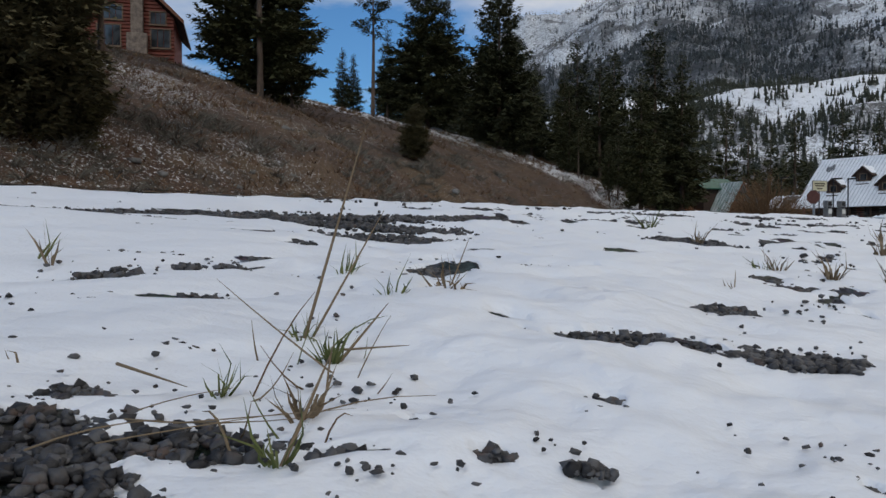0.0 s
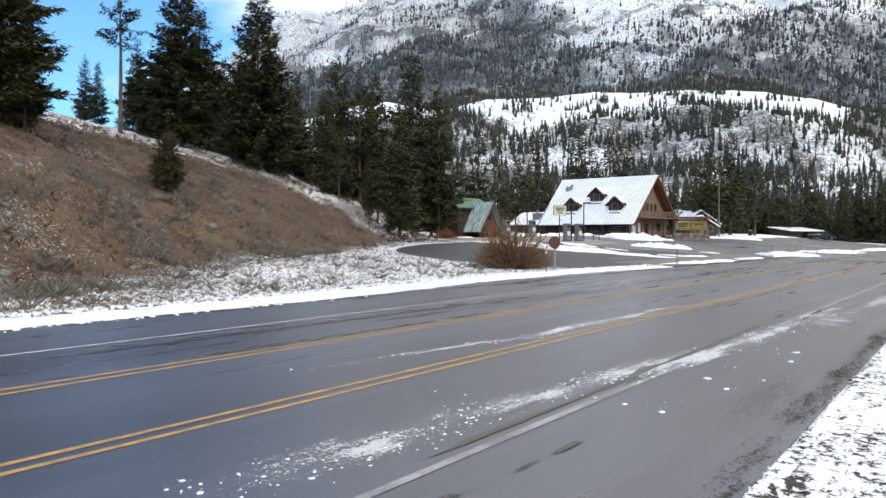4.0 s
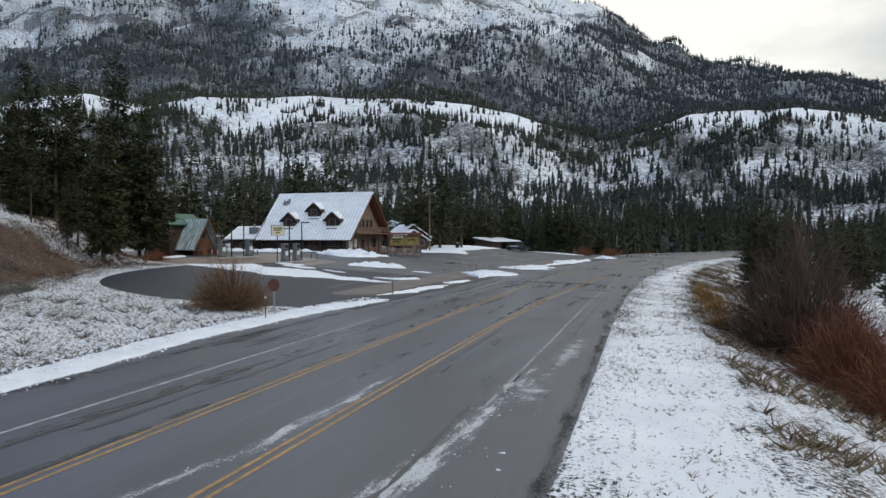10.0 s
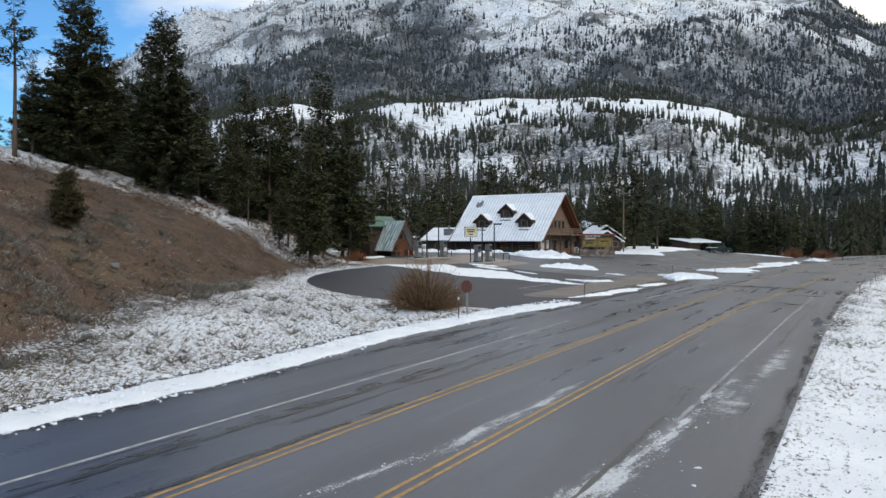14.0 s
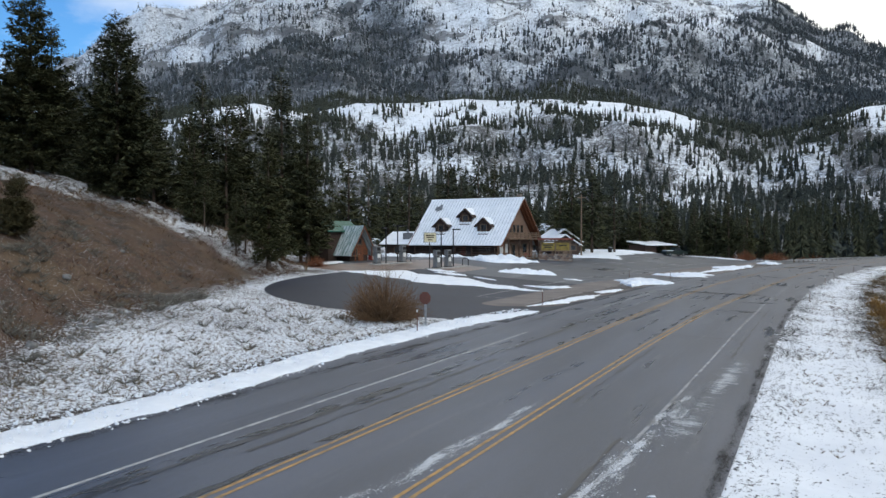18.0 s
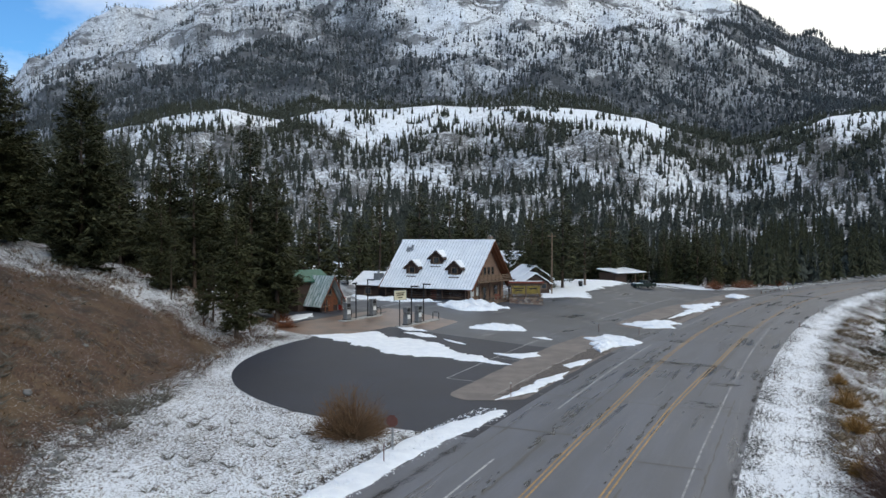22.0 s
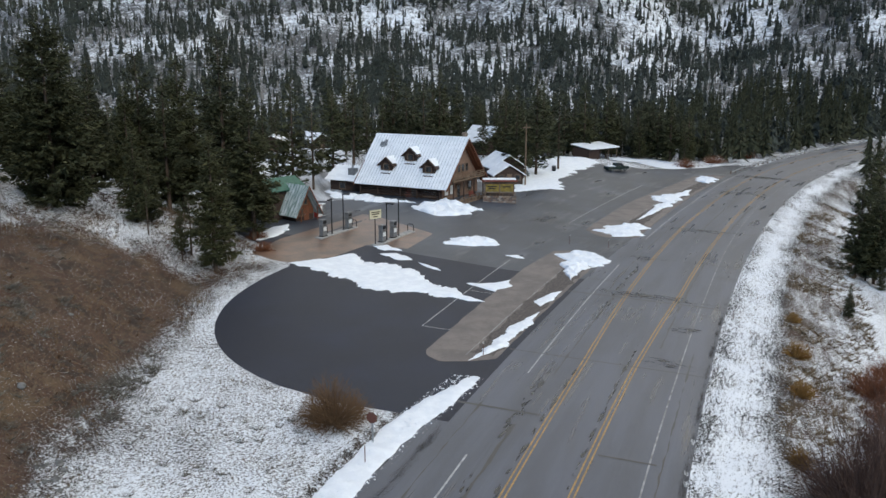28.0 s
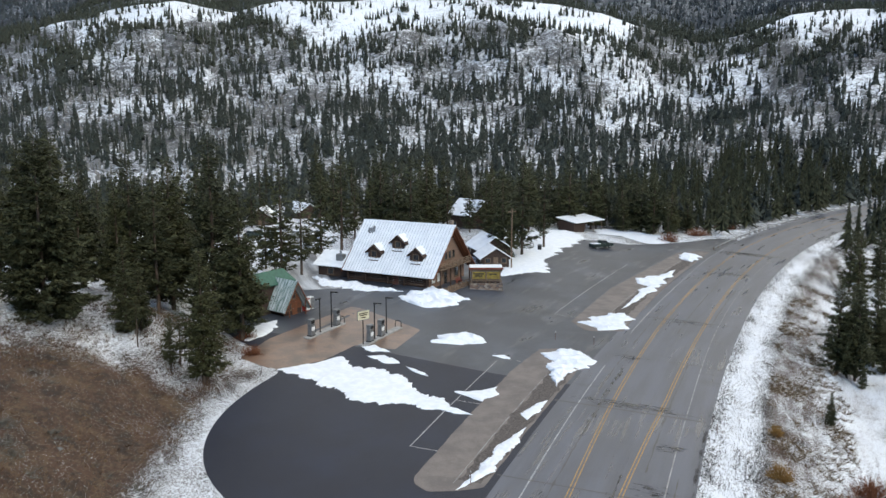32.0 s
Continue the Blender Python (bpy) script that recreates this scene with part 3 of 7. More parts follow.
def bare_gravel(x, y, spread=0.62):
    """1 in the bare patches and along the strip that the plough scraped, 0 on snow. spread: 1 for where stones lie, less for where no snow is left."""
    x, y = np.asarray(x, float), np.asarray(y, float)
    m = np.zeros(x.shape)
    for cx, cy, rx, ry in GRAVEL:
        q = ((x - cx) / rx) ** 2 + ((y - cy) / ry) ** 2
        m = np.maximum(m, smooth(1.15, 0.75, q / spread + 0.6 * fbm(x, y, 0.020, cx * 50)))
    s, o = to_road(x, y)
    for cx, cy, ra, rc in FAR_GRAVEL:
        u, v = (x - cx) * 0.752 + (y - cy) * 0.659, -(x - cx) * 0.659 + (y - cy) * 0.752
        m = np.maximum(m, smooth(1.15, 0.75, ((u / ra) ** 2 + (v / rc) ** 2) / spread + 0.8 * fbm(x, y, 0.03, cx * 50)))
    line = np.abs(o + 8.705) / (0.052 * smooth(-29.3, -30.2, s) + 0.014)
    m = np.maximum(m, smooth(1.3, 0.8, line + 0.45 * fbm(x, y, 0.035, 3.0)) * smooth(-1.0, -0.5, fbm(x, y, 0.11, 5.0) - 0.8 * smooth(-30.3, -29.3, s)))
    specks = smooth(1.15, 1.3, fbm(s, o * 2.5, 0.13, 9.0) + 0.6 * fbm(x, y, 0.04, 2.0))
    ahead = smooth(-22, -14, np.degrees(np.arctan2(x, y))) * smooth(80, 74, np.degrees(np.arctan2(x, y)))
    return np.where(np.hypot(x, y) < 9, np.maximum(m, specks * ahead * smooth(0.45, 0.8, np.hypot(x, y))), 0)


left_edge = lambda s: np.interp(s, (-200, -10, 2, 14, 25, 40), (8.4, 8.6, 9.8, 9.7, 8.7, 8.6))


def land_cover(x, y):
    """Shares of snow, dry grass and rock, and how far off the ground is."""
    s, o = to_road(x, y)
    d = np.hypot(x, y)
    foot = hill_foot(s)
    up = o - foot
    snow = np.full(x.shape, 0.62)
    veg = np.zeros(x.shape)
    hill = smooth(-1.5, 2.5, up) * (s < 75)
    dusted = smooth(0.5, 4.0, o - np.interp(s, (-40, 0, 24, 28, 31, 34, 37, 60), (62, 58, 55, 53, 50, 44, 41, 40)) + 2.2 * fbm(x, y, 6, 2.0))
    snow = snow * (1 - hill) + hill * (0.205 + 0.05 * fbm(x, y, 4.5, 1.5) + 0.10 * smooth(10, -25, s) * smooth(14, 5, up) + 0.22 * smooth(0.0, 0.8, fbm(x, y, 11, 3.0)) * smooth(8, 22, up) * (1 - dusted) + (0.30 + 0.06 * fbm(x, y, 5, 7.0)) * dusted)
    veg = np.maximum(veg, hill)
    verge = (o > 9) & (up < 0)
    snow = np.where(verge, 0.545 + 0.06 * fbm(x, y, 9, 5.0) - 0.30 * np.exp(-((o - left_edge(s) - 1.95 - 0.4 * smooth(0, 20, s)) / 0.35) ** 2) * (s < 20) - 0.20 * smooth(-3.0, 1.0, up + 1.2 * fbm(x, y, 3, 2.0)), snow)
    veg = np.where(verge, 0.45, veg)
    behind = (o > lot_top(s) + 2) & (s > 46) & (d < 300) & (up > -2)
    snow = np.where(behind, 0.50 + 0.14 * fbm(x, y, 9, 2.0), snow)
    snow = np.where(behind & (y > 120) & (y < 235), np.maximum(snow, 0.66 * smooth(20, 8, np.abs(x - 49 - 24 * np.clip((y - 128) / 78, 0, 1.4) ** 1.3))), snow)
    veg = np.where(behind, 0.8, veg)
    beside = o < -7.4
    snow = np.where(beside, np.interp(o, (-60, -24, -20, -15, -13.4, -12.4, -11.4, -10.2, -9.4, -8.6, -7.4), (0.66, 0.62, 0.54, 0.42, 0.38, 0.52, 0.62, 0.67, 0.59, 0.48, 0.53)) + 0.15 * smooth(40, 10, np.abs(s + 10)) + 0.09 * fbm(x, y, 3, 8.0) + 0.06 * fbm(s / 4, o * 2.2, 1.0, 4.0), snow)
    veg = np.where(beside, smooth(-12.5, -14.5, o) * 0.9, veg)
    snow = np.where(d < 9, np.clip(snow, 0, 1) * smooth(9, 5, d) * (1 - snow) * 0 + snow + (0.98 - snow) * smooth(9, 3, d) * beside, snow)
    snow = snow * (1 - bare_gravel(x, y))
    far = smooth(170, 330, d)
    az = np.degrees(np.arctan2(x, y))
    n = fbm(x, y, 60, 6.0)
    high = smooth(950, 1250, d)
    open_ = openness(x, y)
    share = 0.36 + 0.10 * n + 0.04 * smooth(640, 300, d) - 0.105 * smooth(860, 960, d) - 0.07 * high * smooth(24, 14, az) + 0.06 * high * smooth(36, 43, az) + open_ * (0.31 - 0.05 * n - 0.11 * high - 0.15 * smooth(700, 650, d) + 0.10 * smooth(860, 960, d))
    snow = snow * (1 - far) + far * np.clip(share, 0.2, 0.97)
    veg = veg * (1 - far) + far * 0.4
    rock = far * smooth(700, 1000, d)
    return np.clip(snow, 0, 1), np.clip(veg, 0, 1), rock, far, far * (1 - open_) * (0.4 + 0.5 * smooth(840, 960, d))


def carry_along(me, s, o):
    """Stores metres along and across the road on a mesh, for the materials."""
    me.attributes.new("along", "FLOAT_VECTOR", "POINT").data.foreach_set("vector", np.stack([s, o, 0 * s], -1).astype(np.float32).ravel())
    return me


rings = np.concatenate([[0.0], np.geomspace(0.12, 5, 300), np.geomspace(5.15, 2600, 205)])
azs = np.radians(np.concatenate([np.arange(-16, 76, 0.3), np.arange(76, 344, 4.0)]))
RR, AA = np.meshgrid(rings, azs, indexing="ij")
gx, gy = (RR * np.sin(AA)).ravel(), (RR * np.cos(AA)).ravel()
gz = height(gx, gy)
gs, go = to_road(gx, gy)
paved = (((go > np.where(np.hypot(gx, gy) < 40, -7.93, -7.6)) & (go < 9.4)) | ((go > 5) & (gs > 20) & (gs < 188) & (go < lot_top(gs) - 1.0))) & (np.hypot(gx, gy) < 430)
gz = gz - np.where(paved, 0.10, 0.0)
near = np.hypot(gx, gy)
gz = gz - 0.006 * bare_gravel(gx, gy) + np.where(near < 30, (0.006 * fbm(gx, gy, 0.35, 2.0) + 0.0035 * fbm(gx, gy, 0.07, 3.0)) * (go < -8.0), 0) + np.where(go > hill_foot(gs) + 1, 0.18 * fbm(gx, gy, 2.4, 1.0), 0) * (near < 200)
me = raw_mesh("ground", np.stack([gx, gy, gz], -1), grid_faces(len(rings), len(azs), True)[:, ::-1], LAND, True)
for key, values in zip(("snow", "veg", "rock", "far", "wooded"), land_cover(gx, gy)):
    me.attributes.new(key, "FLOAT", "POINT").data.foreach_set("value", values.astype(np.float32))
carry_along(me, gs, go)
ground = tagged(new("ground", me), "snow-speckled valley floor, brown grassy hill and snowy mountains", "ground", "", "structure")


def strip(name, s0, s1, o0, o1, lift, material, step=1.5, cols=2, jag=0.0, seed=0.0, crown=0.0):
    """A sheet that follows the road; o0 and o1 may be functions of s. crown: how far its middle stands up."""
    ss = np.arange(s0, s1 + 0.01, step)
    a = (o0(ss) if callable(o0) else np.full(ss.shape, float(o0))) + jag * fbm(ss, 0 * ss, 2.0, seed)
    b = (o1(ss) if callable(o1) else np.full(ss.shape, float(o1))) + jag * fbm(ss, 0 * ss + 9, 1.6, seed + 2)
    k = np.linspace(0, 1, cols)
    oo = a[:, None] * (1 - k) + b[:, None] * k
    s2 = np.repeat(ss[:, None], cols, 1)
    x, y = on_road(s2, oo)
    z = near_height(s2, oo) + lift
    if crown:
        taper = np.minimum(smooth(0, 3, s2 - s0), smooth(0, 3, s1 - s2))
        z = z + crown * np.sqrt(np.clip(4 * k * (1 - k), 0, 1)) * taper * (0.75 + 0.35 * fbm(x, y, 1.1, seed + 1))
    me = raw_mesh(name, np.stack([x, y, z], -1).reshape(-1, 3), grid_faces(len(ss), cols), material, crown > 0)
    return carry_along(me, s2, oo)


road = tagged(new("road", strip("road", -200, 470, -8.0, left_edge, 0.0, ASPHALT, 1.5, 13)), "worn grey damp asphalt highway with yellow centre lines", "road", "", "structure")
far_line = lambda d, *ends: (lambda s: np.interp(s, (-20, 10, 34, 60, 92, 130, 175), ends) + d)
for ends in ((1.72, 1.72, 1.85, 2.45, 3.05, 3.4, 4.2), (-1.9, -1.9, -2.2, -2.95, -2.9, -2.6, -2.2)):
    for d in (-0.15, 0.15):
        part("lane_marking", strip("lane_marking", -200, 470, far_line(d - 0.055, *ends), far_line(d + 0.055, *ends), 0.006, YELLOW), None, road, "faded double yellow line")
part("lane_marking", strip("lane_marking", -200, 470, far_line(-0.06, -5.24, -5.54, -5.62, -5.5, -4.85, -4.5, -4.2), far_line(0.06, -5.24, -5.54, -5.62, -5.5, -4.85, -4.5, -4.2), 0.006, WORN_WHITE), None, road, "worn white edge line")
for a, b in ((-200, 14.6), (29.7, 71.5), (87, 300)):
    part("lane_marking", strip("lane_marking", a, b, far_line(-0.065, 4.87, 5.2, 5.5, 5.85, 6.2, 6.6, 8.3), far_line(0.065, 4.87, 5.2, 5.5, 5.85, 6.2, 6.6, 8.3), 0.006, WHITE_LINE), None, road, "worn white edge line")
lot = tagged(new("parking_lot", strip("parking_lot", 18.6, 61, lambda s: np.full(s.shape, 8.0), lot_top, 0.006, FRESH, 0.8, 40)), "dark smooth asphalt yard with a rounded end beside the highway", "parking lot", "", "structure")
tagged(new("yard", strip("yard", 61, 189, lambda s: np.full(s.shape, 8.0), lot_top, 0.006, YARD, 1.0, 40)), "worn dark grey asphalt yard before the lodge", "parking lot", "", "structure")
for a, b, o0, o1 in ((-200, 28, lambda s: left_edge(s) - 0.2, lambda s: left_edge(s) + np.interp(s, (0, 20, 28), (1.75, 2.2, 0.8))),):
    tagged(new("snow_bank", strip("snow_bank", a, b, o0, o1, -0.01, SNOW_M, 0.15, 15, 0.13, 1.0, 0.13)), "low ploughed bank of white snow along the road", "snow bank", "", "stuff")


# ---- trees ----
def tri_soup(name, tris, material):
    tris = np.asarray(tris, np.float32).reshape(-1, 3)
    return raw_mesh(name, tris, np.arange(len(tris), dtype=np.int32).reshape(-1, 3), material)


def crown_mesh(rng, h, r, bare=0.1, dense=1.0, point=0.85, ragged=0.25, fine=1.0):
    """Boughs of uneven length in close whorls, each a plume of needle sprays. fine: below 1 for trees far off, with fewer and larger sprays."""
    P, D, Q = [], [], []
    z = h * bare
    while z < h * 0.985:
        k = (z / h - bare) / (1 - bare)
        reach = r * (1 - k) ** point * min(1.0, 0.6 + 2.0 * k) + 0.15
        lobe = rng.random(3) * 6.283
        for b in range(max(4, int((6.0 + 2.2 * reach) * dense))):
            if rng.random() < 0.08:
                continue
            a = rng.random() * 6.283
            l = reach * (1 - ragged + 1.5 * ragged * rng.random()) * (1 + 0.18 * math.cos(a - lobe[0]) + 0.12 * math.cos(2 * a - lobe[1]))
            lift = rng.uniform(-0.45, 0.12) if k < 0.65 else rng.uniform(-0.1, 0.75)
            n = max(2, int(l / 0.17 * fine))
            t = np.linspace(0.18, 1, n) + rng.uniform(-0.08, 0.08, n)
            p = np.stack([np.cos(a) * l * t, np.sin(a) * l * t, z + rng.uniform(-0.35, 0.35) + lift * l * t + 0.25 * l * t ** 2], -1)
            w = (0.19 + 0.09 * l * np.sin(np.clip(t, 0, 1) * 2.7)) * rng.uniform(0.7, 1.25, n) / fine ** 0.6
            for side in (-1, 0, 1):
                ang = a + side * rng.uniform(0.4, 1.2, n) + rng.normal(0, 0.2, n)
                P.append(p + rng.normal(0, 0.13, p.shape))
                D.append(np.stack([np.cos(ang), np.sin(ang), rng.uniform(-0.6, 0.5, n)], -1) * (w * 1.5)[:, None])
                Q.append(np.stack([-np.sin(ang), np.cos(ang), rng.uniform(-1.1, 1.1, n)], -1) * (w * 0.30)[:, None])
        z += (0.20 + 0.014 * h) * rng.uniform(0.7, 1.3) / dense / fine ** 0.5
    P, D, Q = np.concatenate(P), np.concatenate(D), np.concatenate(Q)
    return np.stack([P - Q, P + Q, P + D], 1).reshape(-1, 3)


def conifer(name, seed, h, r, bare=0.1, dense=1.0, point=0.85, ragged=0.25, material=None, label="dark green conifer with a bare brown trunk", fine=1.0):
    rng = np.random.default_rng(seed)
    tree = thing(name, Matrix(), label, "tree", "conifers")
    lean = rng.uniform(-0.1, 0.1, 2)
    part("trunk", Shape().tube([(0, 0, -0.5), (0, 0, 0.3), (lean[0], lean[1], h * 0.5), (0, 0, h * 0.97)], [0.016 * h + 0.05, 0.013 * h + 0.03, 0.008 * h + 0.02, 0.012], 7), BARK, tree, "", True)
    part("crown", tri_soup("crown", crown_mesh(rng, h, r, bare, dense, point, ragged, fine), material or NEEDLE), None, tree)
    return tree


def set_tree(pattern, x, y, h, h0, turn):
    z = float(height(np.array([x]), np.array([y]))[0])
    k = h / h0
    m = Matrix.Translation((x, y, z)) @ Matrix.Rotation(turn, 4, "Z")
    t = copy_thing(pattern, m)
    t.scale = (k, k, k)
    return t


PATTERNS, FAR_PATTERNS = [], []
for i, (h, r, bare, dense, point, ragged) in enumerate(((16, 3.2, 0.10, 0.85, 0.85, 0.34), (18, 3.5, 0.08, 0.85, 0.85, 0.36), (15, 2.7, 0.18, 0.8, 0.8, 0.38), (19, 3.8, 0.08, 0.85, 0.85, 0.34), (12, 2.1, 0.05, 0.9, 0.9, 0.3))):
    PATTERNS.append((conifer("conifer", 11 + i, h, r, bare, dense, point, ragged, fine=1.45), h))

for i, (h, r, bare, dense, point, ragged) in enumerate(((16, 3.0, 0.07, 0.85, 0.85, 0.36), (18, 3.0, 0.08, 0.85, 0.85, 0.38), (14, 2.6, 0.10, 0.8, 0.8, 0.36), (17, 2.3, 0.18, 0.8, 0.75, 0.42))):
    FAR_PATTERNS.append((conifer("conifer", 61 + i, h, r, bare, dense, point, ragged, None, "dark green conifer in the wood beyond the yard", 0.6), h))
JUNIPER = needle_material("yellow_green_needles", (0.045, 0.040, 0.020), (0.135, 0.112, 0.056))
PATTERNS.append((conifer("conifer", 31, 14, 1.9, 0.55, 0.55, 0.6, 0.45, None, "thin tall pine with a sparse crown", 1.4), 14))
PATTERNS.append((conifer("conifer", 32, 9, 2.9, 0.02, 0.95, 0.5, 0.35, JUNIPER, "broad yellow-green juniper on the slope", 2.8), 9))
PATTERNS.append((conifer("conifer", 33, 20, 5.0, 0.03, 0.9, 0.7, 0.36, None, "broad dark fir with a visible trunk on the hill", 1.7), 20))
PATTERNS.append((conifer("conifer", 34, 20, 2.4, 0.72, 0.5, 0.6, 0.4, None, "tall pine with a bare orange-brown trunk", 1.4), 20))
PATTERNS.append((conifer("conifer", 35, 14, 2.5, 0.08, 0.9, 0.8, 0.36, None, "full dark spruce with low drooping boughs", 1.7), 14))

# x, y, height, pattern
HILL_TREES = [
    (-14.5, 61.9, 18.2, 7), (-13.6, 59.0, 17.3, 8), (-12.1, 62.9, 9.1, 0), (-8.3, 87.7, 15.5, 5), (-24.8, 51.1, 15.8, 1), (-22.0, 52.1, 13.0, 5), (-22.7, 49.9, 15.1, 2),
    (-14.9, 28.4, 9.3, 6), (-14.0, 29.7, 5.4, 6), (-15.2, 30.5, 6.2, 6), (-13.0, 99.2, 7.2, 4), (-12.4, 105.4, 7.7, 4), (-7.6, 98.8, 10.8, 0), (-2.8, 97.0, 19.7, 7), (-0.9, 103.1, 17.4, 1),
    (-5.6, 104.9, 11.1, 2), (-2.8, 63.5, 3.9, 6), (5.4, 94.4, 19.7, 7), (11.7, 117.5, 16.9, 1)]
FOOT_TREES = [
    (19.3, 108.4, 17.5, 2), (14.8, 109.1, 14.2, 0), (22.6, 115.9, 21.4, 9), (8.8, 121.7, 20.7, 0), (13.4, 95.2, 10.6, 4), (16.7, 110.8, 19.6, 1), (20.1, 88.6, 15.1, 9), (16.8, 89.0, 6.5, 2),
    (27.4, 112.8, 26.1, 1), (28.8, 104.1, 20.5, 1), (30.5, 114.0, 17.9, 9), (15.2, 97.0, 8.5, 4), (14.0, 92.0, 5.5, 5), (18.2, 91.2, 7.0, 5)]
YARD_TREES = [
    (46.9, 142.5, 20.5, 0), (59.0, 154.2, 17.2, 4), (64.6, 157.3, 21.8, 3), (76.3, 163.1, 22.1, 0), (79.8, 155.8, 20.5, 1), (97.7, 140.3, 20.3, 0), (107.9, 146.6, 18.2, 2), (91.1, 137.6, 18.0, 1),
    (138.6, 177.2, 20.5, 1), (146.3, 177.5, 19.7, 1), (50.2, 141.3, 16.9, 1), (87.8, 163.5, 20.9, 2), (100.3, 156.0, 17.5, 0)]
BANK_TREES = [
    (97.7, 67.1, 13.2, 9), (99.2, 65.4, 13.2, 9), (108.3, 68.8, 12.8, 9), (98.6, 66.2, 10.6, 9), (112.4, 69.8, 12.3, 9), (79.5, 54.8, 3.9, 4), (97.6, 63.2, 3.7, 4), (99.7, 57.2, 9.0, 0), (106.4, 65.9, 8.5, 4),
    (98.7, 49.0, 9.0, 3), (79.8, 33.0, 9.0, 3), (87.3, 32.6, 10.0, 1), (75.8, 25.8, 9.0, 0), (59.6, 24.0, 13.0, 3), (51.8, 21.3, 13.0, 0), (46.0, 17.6, 13.0, 1), (41.1, 14.0, 12.0, 3), (36.3, 10.4, 12.0, 1), (59.9, 17.7, 15.0, 3), (33.2, 6.4, 12.0, 0)]


def grove(seed, count, s0, s1, o0, o1, h0, h1, gap, clear=()):
    """Trees scattered over a stretch of the plan, never nearer to one another than gap, and off the round clearings (x, y, radius)."""
    g = np.random.default_rng(seed)
    found = []
    for _ in range(count * 14):
        if len(found) == count:
            break
        x, y = (float(v) for v in on_road(g.uniform(s0, s1), g.uniform(o0, o1)))
        if any(math.hypot(x - a, y - b) < r for a, b, r in clear) or any(math.hypot(x - a, y - b) < gap for a, b, *_ in found):
            continue
        on_drive = 125 < y < 212 and abs(x - 49 - 24 * ((y - 128) / 78 if y > 128 else 0) ** 1.3) < 6
        if not on_drive:
            found.append((x, y, h0 + (h1 - h0) * g.random() ** 0.8, int(g.integers(0, 5))))
    return found


YARD_CLEAR = ((71, 122, 22), (90, 141, 7), (114, 187, 9), (50, 224, 9), (66.5, 217, 8), (85, 238, 8), (39, 113, 9), (137, 172, 12), (110, 140, 12), (125, 150, 14), (140, 155, 14), (52, 160, 8), (47, 176, 8), (56, 186, 9))
GROVES = (grove(101, 60, 44, 112, 66, 150, 11, 18, 4.0, YARD_CLEAR) + grove(102, 60, 112, 205, 62, 165, 11, 19, 4.5, YARD_CLEAR) + grove(103, 30, 150, 200, 52, 80, 12, 18, 4.0, YARD_CLEAR)
          + grove(105, 36, 168, 196, 24, 50, 9, 17, 3.5, YARD_CLEAR) + grove(107, 34, 92, 190, -52, -21, 9, 15, 3.2))
FAR_GROVES = grove(104, 250, 196, 370, 13.5, 75, 9, 16, 2.6) + grove(106, 170, 186, 370, -62, -14, 8, 15, 2.6)
placed = set()
rng = np.random.default_rng(5)
for i, (x, y, h, k) in enumerate(HILL_TREES + FOOT_TREES + YARD_TREES + BANK_TREES + GROVES):
    choice = ("far", i % 4) if math.hypot(x, y) > 135 and k < 5 else ("near", k)
    pattern, h0 = FAR_PATTERNS[i % 4] if choice[0] == "far" else PATTERNS[k]
    if choice not in placed:
        placed.add(choice)
        pattern.matrix_world = Matrix.Translation((x, y, float(height(np.array([x]), np.array([y]))[0])))
        pattern.scale = (h / h0,) * 3
    else:
        set_tree(pattern, x, y, h, h0, rng.random() * 6.28)


def wood(name, points, heights, widths, sprays, material, label):
    """A far wood as one mesh: each tree a stem hung with drooping sprays."""
    n = len(points)
    g = np.random.default_rng(8)
    z0 = height(points[:, 0], points[:, 1])[:, None]
    k = np.clip((np.arange(sprays) + g.random((n, sprays))) / sprays, 0, 1)
    a = g.random((n, sprays)) * 6.283
    h, w = heights[:, None], widths[:, None]
    reach = w * ((1 - k) ** 0.85 * g.uniform(0.55, 1.25, (n, sprays)) + 0.05)
    half = (0.5 * w + 0.06 * h) * (1.15 - k) * g.uniform(0.6, 1.1, (n, sprays)) * (20 / sprays) ** 0.5
    zc = z0 + h * (0.07 + 0.87 * k)
    x, y = points[:, 0, None], points[:, 1, None]
    ca, sa = np.cos(a), np.sin(a)
    tip = np.stack([x + ca * reach, y + sa * reach, zc - 0.25 * reach - 0.02 * h], -1)
    p = np.stack([x - sa * half * 0.6 - ca * 0.2 * w, y + ca * half * 0.6 - sa * 0.2 * w, zc + 0.03 * h], -1)
    q = np.stack([x + sa * half * 0.6 - ca * 0.2 * w, y - ca * half * 0.6 - sa * 0.2 * w, zc + 0.03 * h], -1)
    top = np.stack([x + 0 * a, y + 0 * a, zc + half * 1.3], -1)
    tris = np.concatenate([np.stack([p, tip, top], 2), np.stack([tip, q, top], 2)], 1).reshape(-1, 3)
    ob = new(name, tri_soup(name, tris, material))
    return tagged(ob, label, "forest", "", "stuff")


def scatter(seed, count, az0, az1, d0, d1, keep):
    g = np.random.default_rng(seed)
    az, d = np.radians(g.uniform(az0, az1, count)), np.sqrt(g.uniform(d0 ** 2, d1 ** 2, count))
    x, y = d * np.sin(az), d * np.cos(az)
    ok = keep(x, y, g.random(count))
    return np.stack([x[ok], y[ok]], -1), g


belt = np.array([t_[:3] for t_ in FAR_GROVES])
wood("wood", belt[:, :2], belt[:, 2], belt[:, 2] * 0.20, 110, NEEDLE_BELT, "belt of dark conifers along the far bend of the road")


